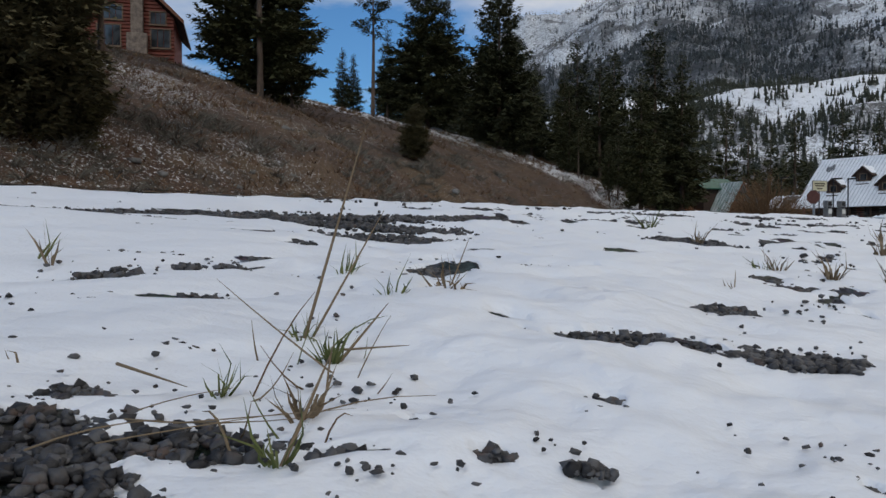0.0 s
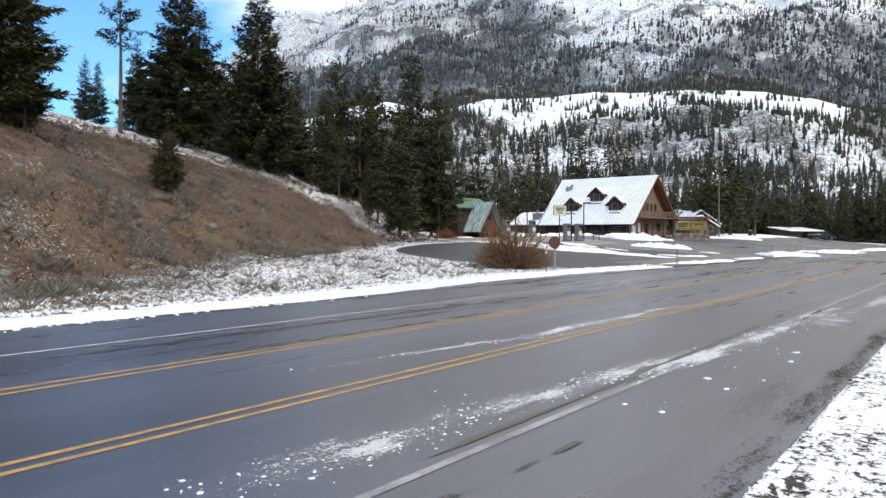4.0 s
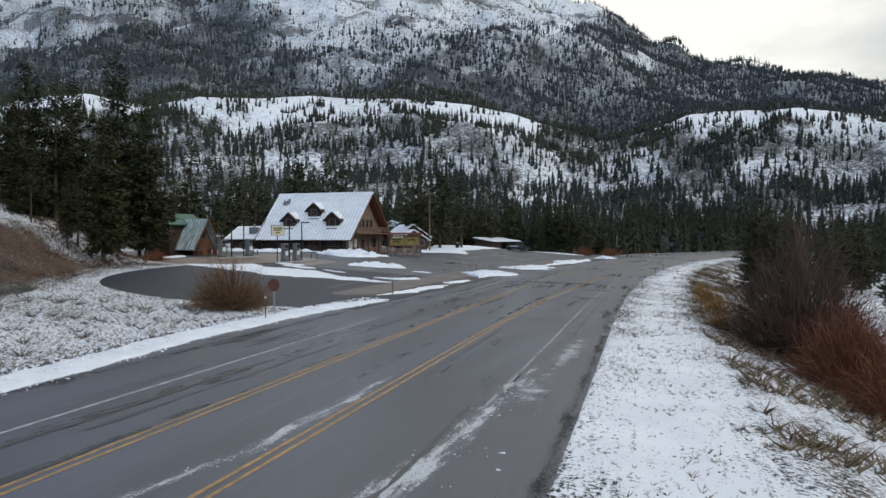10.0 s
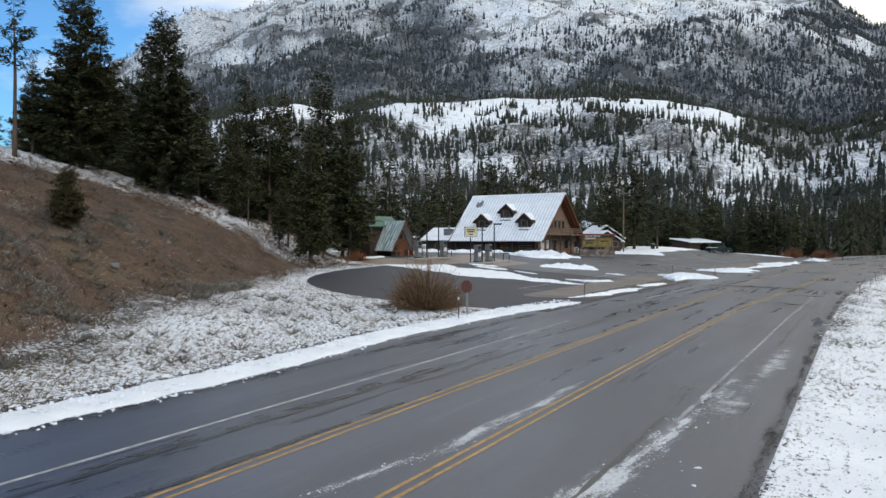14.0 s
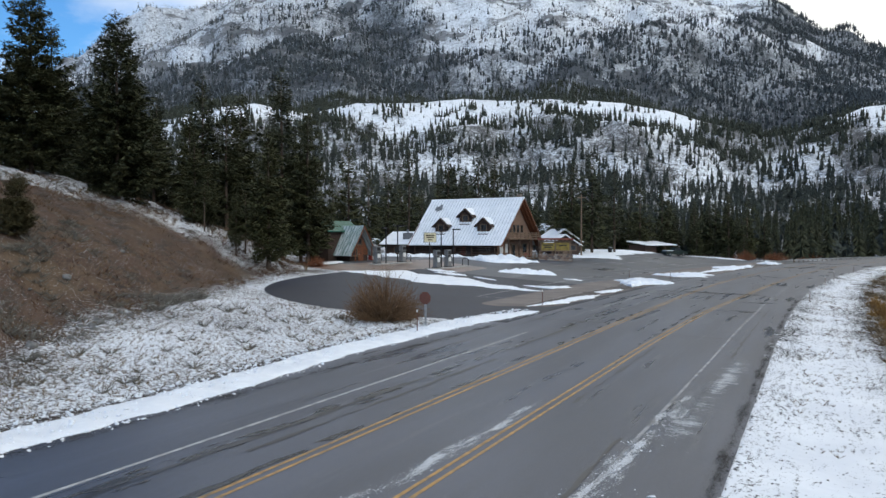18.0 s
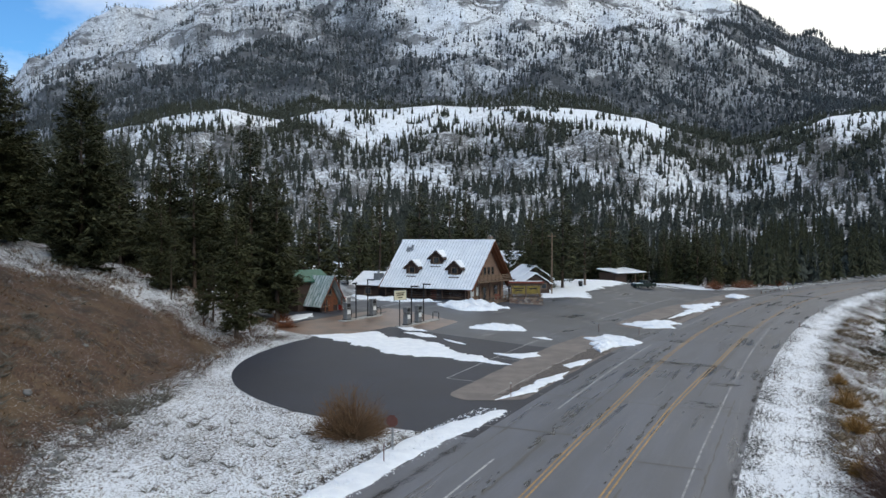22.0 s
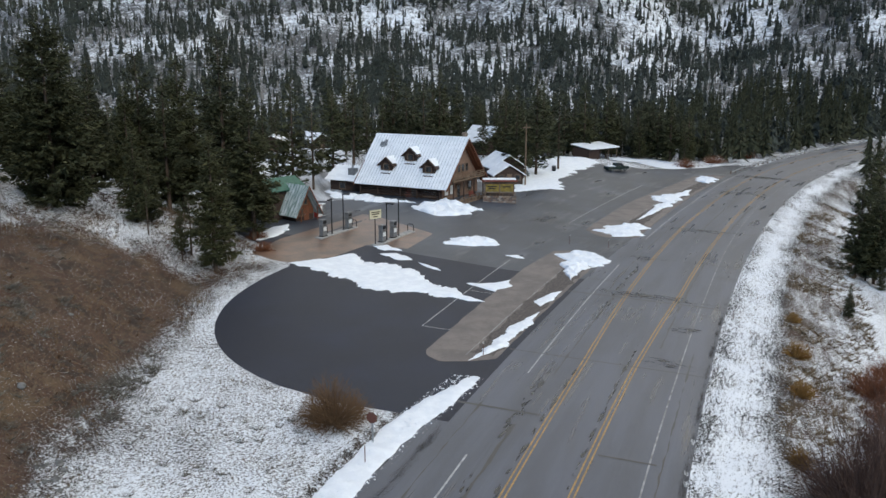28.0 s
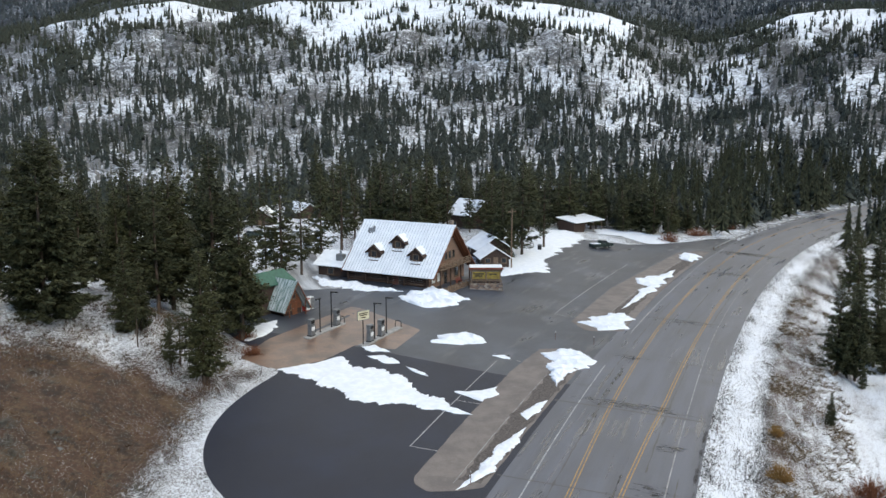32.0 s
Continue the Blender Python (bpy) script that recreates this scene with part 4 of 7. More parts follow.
def mid_keep(x, y, u):
    s, o = to_road(x, y)
    d = np.hypot(x, y)
    ok = (np.abs(o) > 14) | (d > 330)
    clumps = 0.03 + 0.50 * smooth(0.45, 0.75, fbm(x, y, 26, 12.0)) + 0.22 * smooth(720, 660, d)
    woods = (0.10 + 0.95 * smooth(-0.35, 0.75, fbm(x, y, 34, 9.0) + 0.8 * fbm(x, y, 11, 5.0))) + 0.55 * smooth(815, 870, d) + 0.2 * smooth(300, 250, d)
    k = openness(x, y)
    return ok & (u < woods * (1 - k) + clumps * k)


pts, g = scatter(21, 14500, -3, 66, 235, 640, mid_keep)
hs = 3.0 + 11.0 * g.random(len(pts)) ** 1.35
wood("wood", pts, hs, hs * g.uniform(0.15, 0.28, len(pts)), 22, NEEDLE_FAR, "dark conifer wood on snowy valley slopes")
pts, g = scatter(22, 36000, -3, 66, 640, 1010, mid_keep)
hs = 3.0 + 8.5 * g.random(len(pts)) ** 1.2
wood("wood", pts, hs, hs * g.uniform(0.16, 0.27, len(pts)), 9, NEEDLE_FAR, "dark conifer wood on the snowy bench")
# bare aspens stand grey among the conifers on the valley floor
ASPEN = simple("bare_aspens", (0.15, 0.14, 0.13), (0.30, 0.285, 0.27), 0.9, 0, 0.1, None, 0.0, 1.0, False)
pts, g = scatter(25, 5200, 0, 62, 225, 600, lambda x, y, u: (np.abs(to_road(x, y)[1]) > 16) & (u < smooth(-0.3, 0.6, fbm(x, y, 38, 15.0))))
hs = g.uniform(4, 9, len(pts))
wood("wood", pts, hs, hs * g.uniform(0.05, 0.10, len(pts)), 5, ASPEN, "bare grey aspens among the conifers on the valley floor")


def mountain_keep(x, y, u):
    """Thick woods on the lower flank and the shoulder, thin on the open snow above."""
    k = openness(x, y)
    return u < (0.62 + 0.45 * smooth(-0.6, 0.4, fbm(x, y, 80, 3.3) + 0.5 * fbm(x, y, 25, 2.0))) * (1 - k) + 0.035 * k


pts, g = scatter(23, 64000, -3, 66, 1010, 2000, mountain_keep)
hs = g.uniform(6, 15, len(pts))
wood("wood", pts, hs, hs * g.uniform(0.13, 0.21, len(pts)), 4, NEEDLE_HAZED, "conifers on the mountain flank, tinted blue-grey for distance haze")
# burnt stems stand thinly on the open slope above
SNAG = simple("burnt_stems", (0.10, 0.095, 0.09), (0.2, 0.19, 0.185), 0.9, 0, 0.1, None, 0.0, 1.0, False)
pts, g = scatter(24, 52000, -3, 60, 1030, 1950, lambda x, y, u: u < openness(x, y) * (0.35 + 0.5 * smooth(-0.6, 0.6, fbm(x, y, 70, 8.0))))
hs = g.uniform(5, 11, len(pts))
wood("wood", pts, hs, hs * g.uniform(0.035, 0.075, len(pts)), 2, SNAG, "bare grey burnt stems on the snowy mountain slope")


# ---- materials of the buildings and things ----
SEAM = simple("grey_roof_seam", (0.40, 0.42, 0.45), (0.56, 0.58, 0.61), 0.45, 0, 1.0, (1, 0.5, 1), 0.2, 5)
ROOF = simple("snowy_metal_roof", (0.84, 0.85, 0.87), (0.72, 0.735, 0.76), 0.5, 0, 0.9, (1, 0.5, 1), 0.2, 5)
GREEN_ROOF = simple("green_metal_roof", (0.035, 0.12, 0.085), (0.02, 0.075, 0.055), 0.45, 0.2, 2.0)
PATCHY_ROOF = simple("green_roof_half_snowed", (0.62, 0.66, 0.68), (0.17, 0.25, 0.23), 0.5, 0, 1.1, (0.5, 1.6, 0.4), 0.2, 2)
LOG = simple("dark_brown_log", (0.064, 0.038, 0.028), (0.032, 0.021, 0.017), 0.8, 0, 3, (4, 4, 1))
SIDING = simple("pinkish_brown_siding", (0.26, 0.165, 0.12), (0.17, 0.105, 0.075), 0.8, 0, 2.2, (1, 1, 6))
ORANGE = simple("varnished_orange_timber", (0.19, 0.068, 0.032), (0.09, 0.036, 0.02), 0.6, 0, 2.5, (1, 1, 4))
RED_LOG = simple("red_stained_log", (0.21, 0.06, 0.04), (0.13, 0.04, 0.03), 0.7, 0, 2.5, (1, 1, 3))
TIMBER = simple("weathered_timber", (0.20, 0.14, 0.095), (0.11, 0.075, 0.055), 0.85, 0, 4, (1, 1, 3))
STONE = simple("rubble_stone", (0.24, 0.19, 0.155), (0.12, 0.095, 0.08), 0.9, 0, 3.0, None, 0.6, 9)
PALE = simple("white_board", (0.7, 0.71, 0.7), (0.58, 0.58, 0.57), 0.6, 0, 2)
CREAM = simple("cream_sign_board", (0.60, 0.55, 0.38), (0.48, 0.44, 0.30), 0.6, 0, 2)
BANNER = simple("yellow_banner", (0.30, 0.215, 0.045), (0.13, 0.095, 0.03), 0.7, 0, 2.4)
GREY_METAL = simple("grey_painted_metal", (0.23, 0.235, 0.24), (0.15, 0.155, 0.16), 0.45, 0.4, 3)
DARK_METAL = simple("dark_painted_metal", (0.025, 0.025, 0.028), (0.015, 0.015, 0.016), 0.5, 0.3, 4)
GALV = simple("galvanised_steel", (0.36, 0.37, 0.38), (0.24, 0.25, 0.26), 0.45, 0.7, 4)
RED_PAINT = simple("faded_red_paint", (0.30, 0.035, 0.03), (0.18, 0.03, 0.025), 0.5, 0, 3)
SIGN_BACK = simple("rusty_red_brown_sign", (0.15, 0.06, 0.045), (0.10, 0.045, 0.035), 0.6, 0.2, 4)
APRON = simple("wet_brown_concrete", (0.21, 0.125, 0.085), (0.10, 0.07, 0.055), 0.35, 0, 0.35, None, 0.2, 3, False, 0.5)
ISLAND = simple("gravelly_brown_concrete", (0.215, 0.185, 0.165), (0.15, 0.13, 0.12), 0.85, 0, 0.5, None, 0.4, 8, False)
GRITTY = simple("loose_dark_gravel", (0.16, 0.135, 0.12), (0.05, 0.044, 0.042), 0.95, 0, 5.0, None, 0.6, 14, False)
CURB = simple("pale_concrete", (0.36, 0.35, 0.33), (0.24, 0.235, 0.23), 0.85, 0, 1.5, None, 0.3, 12)
RUBBER = simple("black_rubber", (0.02, 0.02, 0.02), (0.012, 0.012, 0.012), 0.8, 0, 5)
TRUCK_PAINT = simple("dark_green_car_paint", (0.03, 0.045, 0.04), (0.02, 0.03, 0.027), 0.3, 0.3, 3, None, 0.05, 30)
CAR_PAINT = simple("silver_car_paint", (0.3, 0.31, 0.32), (0.22, 0.225, 0.23), 0.3, 0.6, 3, None, 0.05, 30)
LAMP_M = simple("clouded_lamp_glass", (0.6, 0.6, 0.56), (0.5, 0.5, 0.46), 0.3)


def glass_material():
    m = Nodes("window_glass", 0.06, 0.0, 0.6)
    c = m.mix(m.step(m.noise(1.5, 2, 0.5, m.obj), 0.4, 0.6), (0.02, 0.022, 0.025), (0.05, 0.055, 0.06))
    return m.done(c)


GLASS = glass_material()


def ground_z(x, y):
    return float(height(np.array([float(x)]), np.array([float(y)]))[0])


def at(s, o):
    x, y = on_road(float(s), float(o))
    return float(x), float(y)


def road_pose(s, o, turn=0.0, sink=0.0):
    """A pose on the ground whose x axis runs along the road."""
    x, y = at(s, o)
    return pose(x, y, ground_z(x, y) - sink, 0, 0, 90 - math.degrees(float(np.interp(s, ROAD_S, ROAD_AZ))) + turn)


def window(parent, c, w, h, face, material=None, bars=1, name="window"):
    """A window on a wall: frame, sill, panes. face: 'x' or 'y', the axis that it looks along, backwards."""
    x, y, z = c
    def box(sh, a0, b0, a1, b1, d0, d1):
        if face == "y":
            sh.box(x + a0, y + d0, z + b0, x + a1, y + d1, z + b1)
        else:
            sh.box(x + d0, y + a0, z + b0, x + d1, y + a1, z + b1)
        return sh
    fr = Shape()
    t = 0.09
    for a0, b0, a1, b1 in ((-w / 2 - t, -t, -w / 2, h + t), (w / 2, -t, w / 2 + t, h + t), (-w / 2, h, w / 2, h + t), (-w / 2, -t, w / 2, 0)):
        box(fr, a0, b0, a1, b1, -0.06, 0.04)
    win = part(name, fr, TIMBER, parent)
    n = bars + 1
    for i in range(n):
        part("pane", box(Shape(), -w / 2 + w * i / n + 0.025, 0.02, -w / 2 + w * (i + 1) / n - 0.025, h - 0.02, -0.012, 0.03), material or GLASS, win)
    part("sill", box(Shape(), -w / 2 - 0.14, -0.15, w / 2 + 0.14, -t, -0.14, 0.04), TIMBER, win)
    return win


def gable_roof(parent, y0, y1, xe0, xr, xe1, ze, zr, t, material, name="roof"):
    return part(name, Shape().prism([(xe0, ze), (xr, zr), (xe1, ze), (xe1, ze - t), (xr, zr - t), (xe0, ze - t)], 1, y0, y1), material, parent)


# ---- the lodge ----
LODGE_Z = 2.75
lodge = thing("lodge", pose(64.74, 117.91, LODGE_Z, 0, 0, 32.46), "brown log lodge with steep snowy metal roof and three dormers", "house")
part("wall", Shape().prism([(1.3, -0.7), (14.0, -0.7), (14.0, 3.35), (7.66, 9.85), (1.3, 3.35)], 1, 1.9, 17.9), LOG, lodge, "dark log walls")
part("gable_wall", Shape().prism([(1.3, -0.7), (14.0, -0.7), (14.0, 3.3), (7.66, 9.8), (1.3, 3.3)], 1, 1.6, 1.88), SIDING, lodge, "pinkish brown board gable wall")
roof = gable_roof(lodge, 0, 18.69, 0, 7.66, 15.32, 2.26, 10.2, 0.16, ROOF)
roof["label"] = "steep ribbed metal roof under thin snow"
seam = Shape().prism([(-0.02, 2.26), (7.66, 10.22), (7.66, 10.29), (-0.02, 2.33)], 1, -0.04, 0.04).mesh("seam", SEAM)
for i in range(32):
    part("seam", seam, None, roof).location = (0, 0.08 + i * 0.5977, 0)
part("ridge_cap", Shape().prism([(7.36, 9.95), (7.66, 10.30), (7.96, 9.95)], 1, -0.05, 18.74), ROOF, lodge)
for y in (0.02, 18.5):
    part("bargeboard", Shape().prism([(-0.1, 1.85), (7.66, 9.9), (15.42, 1.85), (15.42, 2.2), (7.66, 10.15), (-0.1, 2.2)], 1, y - 0.08, y + 0.12), ORANGE, lodge, "orange-brown timber bargeboard")
part("soffit", Shape().prism([(0.1, 2.02), (7.66, 9.96), (15.22, 2.02), (15.22, 1.96), (7.66, 9.88), (0.1, 1.96)], 1, 0.14, 1.58), ORANGE, lodge, "orange-brown boarded soffit")
for y in (0.5, 1.2):
    for side in (-1, 1):
        part("roof_brace", Shape().tube([(7.66 + side * 4.6, y, 4.9), (7.66 + side * 0.2, y, 9.6)], 0.09, 6), ORANGE, lodge)
for y, x in ((13.1, 2.1), (9.2, 3.7), (4.7, 2.1)):
    zb = 2.26 + x * 1.0366
    d = part("dormer", Shape().prism([(y - 1.2, zb - 0.1), (y + 1.2, zb - 0.1), (y + 1.2, zb + 1.15), (y, zb + 2.1), (y - 1.2, zb + 1.15)], 0, x, x + 2.6), LOG, lodge, "small dark timber dormer")
    part("dormer_roof", Shape().prism([(y - 1.65, zb + 0.72), (y, zb + 2.12), (y + 1.65, zb + 0.72), (y + 1.65, zb + 0.9), (y, zb + 2.32), (y - 1.65, zb + 0.9)], 0, x - 0.45, x + 2.75), LOG, d, "brown dormer roof with bare edges")
    for side in (-1, 1):
        part("dormer_snow", Shape().prism([(y + side * 0.06, zb + 2.30), (y + side * 1.3, zb + 1.23), (y + side * 1.3, zb + 1.33), (y + side * 0.06, zb + 2.41)], 0, x - 0.05, x + 2.7), ROOF, d, "snow on the dormer")
    window(d, (x - 0.02, y, zb + 0.15), 1.0, 0.95, "x", None, 1, "dormer_window")
    part("snow_guard", Shape().box(x - 0.5, y - 1.1, zb - 0.55, x - 0.1, y + 0.9, zb - 0.36), LOG, d, "dark bare strip below the dormer")
rng = np.random.default_rng(2)
bare = Shape()
for i in range(26):
    a, r = rng.random() * 6.28, rng.random() ** 0.5
    cx, cy = 6.15 + 0.5 * r * math.cos(a), 16.1 + 0.75 * r * math.sin(a)
    z = 2.26 + cx * 1.0366
    bare.prism([(cx - 0.2, z - 0.2 + 0.03), (cx + 0.2, z + 0.2 + 0.03), (cx + 0.2, z + 0.2 + 0.09), (cx - 0.2, z - 0.2 + 0.09)], 1, cy - 0.1, cy + 0.1)
part("bare_patch", bare, GREY_METAL, lodge, "dark patch where the snow has slid off")
part("chimney", Shape().box(8.6, 1.2, 8.9, 9.3, 1.9, 10.9, 0.05), STONE, lodge)
# the long front under the eaves
for y, w, h, mat in ((15.6, 1.6, 1.1, None), (12.2, 1.8, 1.2, None)):
    window(lodge, (1.27, y, 0.95), w, h, "x", mat, 1)
window(lodge, (1.27, 4.1, 0.75), 2.4, 1.35, "x", PALE, 0, "boarded_window")["label"] = "window covered with a white board"
for y, mat in ((8.2, RED_LOG), (7.0, GLASS)):
    d = part("door", Shape().box(1.17, y - 0.5, 0.0, 1.3, y + 0.5, 2.1), mat, lodge)
    part("door_frame", Shape().box(1.14, y - 0.62, 0.0, 1.29, y - 0.5, 2.2).box(1.14, y + 0.5, 0.0, 1.29, y + 0.62, 2.2).box(1.14, y - 0.62, 2.1, 1.29, y + 0.62, 2.25), TIMBER, d)
    part("handle", Shape().box(1.10, y + 0.34, 0.95, 1.17, y + 0.4, 1.15), GALV, d)
for y in (1.75, 6.2, 9.4, 14.0, 17.6):
    part("porch_post", Shape().tube([(0.55, y, -0.6), (0.55, y, 2.75)], 0.12, 8), LOG, lodge)
part("porch_floor", Shape().box(0.1, 1.4, -0.7, 1.28, 17.9, 0.02), TIMBER, lodge)
for i in range(9):
    part("log", Shape().tube([(1.26, 1.75, 0.15 + i * 0.36), (1.26, 17.9, 0.15 + i * 0.36)], 0.17, 6), LOG, lodge)
# the gable end
for x, w, mat in ((2.5, 1.3, PALE), (4.4, 1.2, PALE), (10.9, 1.4, None)):
    window(lodge, (x, 1.57, 0.85), w, 1.5, "y", mat, 0 if mat else 1)
d = part("door", Shape().box(6.1, 1.44, 0.0, 7.1, 1.58, 2.15), GLASS, lodge, "glazed entrance door")
part("door_frame", Shape().box(5.95, 1.4, 0, 6.1, 1.59, 2.3).box(7.1, 1.4, 0, 7.25, 1.59, 2.3).box(5.95, 1.4, 2.15, 7.25, 1.59, 2.32), TIMBER, d)
part("handle", Shape().box(6.9, 1.38, 0.95, 6.96, 1.44, 1.2), GALV, d)
for x in (5.6, 7.0, 8.4, 9.8):
    window(lodge, (x, 1.57, 4.3), 0.85, 1.25, "y", None, 0)
balcony = part("balcony", Shape().box(2.2, -0.1, 3.1, 13.4, 1.58, 3.32), TIMBER, lodge, "timber balcony across the gable")
for z in (3.62, 3.9, 4.2):
    part("rail", Shape().tube([(2.2, -0.05, z), (13.4, -0.05, z)], 0.07, 6), TIMBER, balcony)
for i in range(9):
    part("post", Shape().tube([(2.2 + i * 1.4, -0.05, 3.1), (2.2 + i * 1.4, -0.05, 4.32)], 0.08, 6), TIMBER, balcony)
for x in (2.3, 6.0, 9.8, 13.3):
    part("support", Shape().tube([(x, 0.1, -0.6), (x, 0.1, 3.1)], 0.13, 8), LOG, lodge)
deck = part("deck", Shape().box(0.6, -2.3, -0.7, 11.5, 1.58, 0.0), TIMBER, lodge, "low timber deck and ramp by the entrance")
for z in (0.45, 0.92):
    part("rail", Shape().tube([(0.7, -2.2, z), (11.4, -2.2, z)], 0.05, 6), TIMBER, deck)
for i in range(9):
    part("post", Shape().box(0.65 + i * 1.33, -2.27, -0.7, 0.77 + i * 1.33, -2.13, 1.0), TIMBER, deck)
bench_m = Shape().box(7.9, -0.3, 0.42, 9.6, 0.15, 0.48).box(7.9, 0.1, 0.48, 9.6, 0.16, 0.95).box(7.95, -0.25, 0.0, 8.05, 0.1, 0.42).box(9.45, -0.25, 0.0, 9.55, 0.1, 0.42)
b = thing("bench", pose(64.74, 117.91, LODGE_Z, 0, 0, 32.46), "red-brown wooden bench on the lodge deck", "bench")
part("seat", bench_m, RED_LOG, b)
# lower wing at the far end
annex = part("wing", Shape().prism([(2.2, -0.7), (9.0, -0.7), (9.0, 2.6), (5.3, 4.3), (2.2, 2.75)], 1, 18.0, 25.2), LOG, lodge, "lower log wing")
part("wing_roof", Shape().prism([(1.2, 2.36), (5.3, 4.55), (9.6, 2.36), (9.6, 2.2), (5.3, 4.37), (1.2, 2.2)], 1, 18.72, 25.8), ROOF, annex, "snowy roof of the wing")
vent = part("roof_vent", Shape().box(2.6, 20.2, 3.1, 3.8, 21.6, 4.3, 0.05), GREY_METAL, annex, "grey kitchen vent on the roof")
part("hood", Shape().tube([(3.2, 20.9, 4.3), (3.2, 20.9, 4.9)], 0.2, 10), GALV, vent)
window(annex, (2.17, 22.5, 0.7), 1.2, 1.0, "x", None, 1)

# ---- the food stand beside the lodge ----
sx, sy = 75.6, 119.3
stand = thing("food_stand", pose(sx, sy, ground_z(sx, sy), 0, 0, -30), "open timber food stand with yellow boards and stone wall", "stand")
for x in (-2.4, 0.0, 2.4):
    for y in (-1.9, 0.9):
        part("post", Shape().tube([(x, y, -0.2), (x, y, 3.0)], 0.10, 8), TIMBER, stand)
for y in (-1.9, 0.9):
    part("beam", Shape().box(-2.8, y - 0.13, 2.95, 2.8, y + 0.13, 3.2), TIMBER, stand)
for i in range(9):
    part("rafter", Shape().box(-2.7 + i * 0.66, -2.4, 3.2, -2.6 + i * 0.66, 1.3, 3.34), TIMBER, stand)
part("shade", Shape().box(-2.9, -2.3, 3.34, 2.9, 1.3, 3.42), LOG, stand, "dark board roof")
part("trim", Shape().box(-2.95, -2.42, 3.30, 2.95, -2.34, 3.62), RED_LOG, stand, "red trim board along the roof edge")
part("roof_snow", Shape().box(-2.8, -2.25, 3.42, 2.8, 1.2, 3.54, 0.06), SNOW_M, stand, "snow on the flat roof")
for i in range(6):
    part("picket", Shape().tube([(-2.6 + i * 1.04, -2.75, 0.9), (-2.6 + i * 1.04, -2.75, 1.5)], 0.06, 6), TIMBER, stand)
part("handrail", Shape().tube([(-2.7, -2.75, 1.5), (2.7, -2.75, 1.5)], 0.07, 6), TIMBER, stand)
part("counter", Shape().box(-2.4, -1.8, 0.0, 2.4, 0.8, 1.0, 0.04), LOG, stand, "dark timber counter")
for x0, x1, rows in ((-2.28, -0.12, ((2.35, 1.6), (2.0, 1.2))), (0.12, 2.28, ((2.3, 1.3),))):
    board = part("sign_board", Shape().box(x0, -1.94, 1.55, x1, -1.86, 2.85), BANNER, stand, "yellow banner with dark bars of writing")
    for z, w in rows:
        part("writing", Shape().box((x0 + x1 - w) / 2, -1.955, z, (x0 + x1 + w) / 2, -1.94, z + 0.2), DARK_METAL, board)
wall = part("stone_wall", Shape().box(-2.8, -3.0, -0.3, 2.8, -2.5, 0.95), STONE, stand, "low rubble stone wall")
g = np.random.default_rng(4)
STONES_M = [simple('wall_stone', c, tuple(v * 0.6 for v in c), 0.9, 0, 5.0, None, 0.6, 15) for c in ((0.30, 0.22, 0.17), (0.16, 0.13, 0.12), (0.36, 0.31, 0.27), (0.20, 0.13, 0.10))]
stones = [Shape().add([(p[0] * 0.24, p[1] * 0.07, p[2] * 0.15) for p in ((-1, 0, -1), (1, 0, -0.8), (1.1, 0, 0.9), (-0.9, 0, 1), (-0.7, -1, -0.7), (0.75, -1, -0.6), (0.8, -1, 0.65), (-0.6, -1, 0.7))],
                      [(4, 5, 6, 7), (0, 1, 5, 4), (1, 2, 6, 5), (2, 3, 7, 6), (3, 0, 4, 7)]).mesh("stone", m_) for m_ in STONES_M]
for i in range(11):
    for j in range(4):
        o = part("stone", stones[int(g.integers(0, 4))], None, wall)
        o.location = (-2.55 + i * 0.49 + 0.2 * (j % 2), -3.0, 0.0 + j * 0.28)
        o.rotation_euler = (0, g.uniform(-0.2, 0.2), 0)

# ---- the A-frame hut by the pumps ----
hut = thing("hut", pose(39.2, 113.4, ground_z(39.2, 113.4) - 0.1, 0, 0, 20), "small A-frame log hut, green metal roof half snowed", "hut")
part("wall", Shape().prism([(-1.6, 0), (1.6, 0), (1.6, 1.7), (0, 4.6), (-1.6, 1.7)], 1, 0.6, 4.3), LOG, hut)
part("gable_wall", Shape().prism([(-1.6, 1.0), (1.6, 1.0), (1.6, 1.7), (0, 4.6), (-1.6, 1.7)], 1, 0.5, 0.6), ORANGE, hut, "orange timber gable")
r = part("roof", Shape().prism([(-2.35, 0.95), (0, 5.2), (2.35, 0.95), (2.35, 0.82), (0, 5.02), (-2.35, 0.82)], 1, -0.7, 4.6), PATCHY_ROOF, hut, "green ribbed roof with melting snow")
seam = Shape().prism([(-2.36, 0.95), (0, 5.2), (0, 5.25), (-2.36, 1.0)], 1, -0.02, 0.02).mesh("seam", GREEN_ROOF)
for i in range(12):
    part("seam", seam, None, r).location = (0, -0.5 + i * 0.62, 0)
part("bargeboard", Shape().prism([(-2.4, 0.7), (0, 4.9), (2.4, 0.7), (2.4, 1.0), (0, 5.2), (-2.4, 1.0)], 1, -0.78, -0.7), ORANGE, hut)
d = part("door", Shape().box(-0.2, 0.42, 0, 0.7, 0.5, 2.0), ORANGE, hut)
part("handle", Shape().box(-0.1, 0.36, 0.95, -0.04, 0.42, 1.1), GALV, d)
window(hut, (-0.85, 0.48, 0.9), 0.8, 0.9, "y")
window(hut, (0, 0.48, 2.5), 0.8, 0.8, "y")
for x in (-1.5, 1.5):
    part("post", Shape().tube([(x, -0.5, 0), (x, -0.5, 2.2)], 0.08, 6), ORANGE, hut)
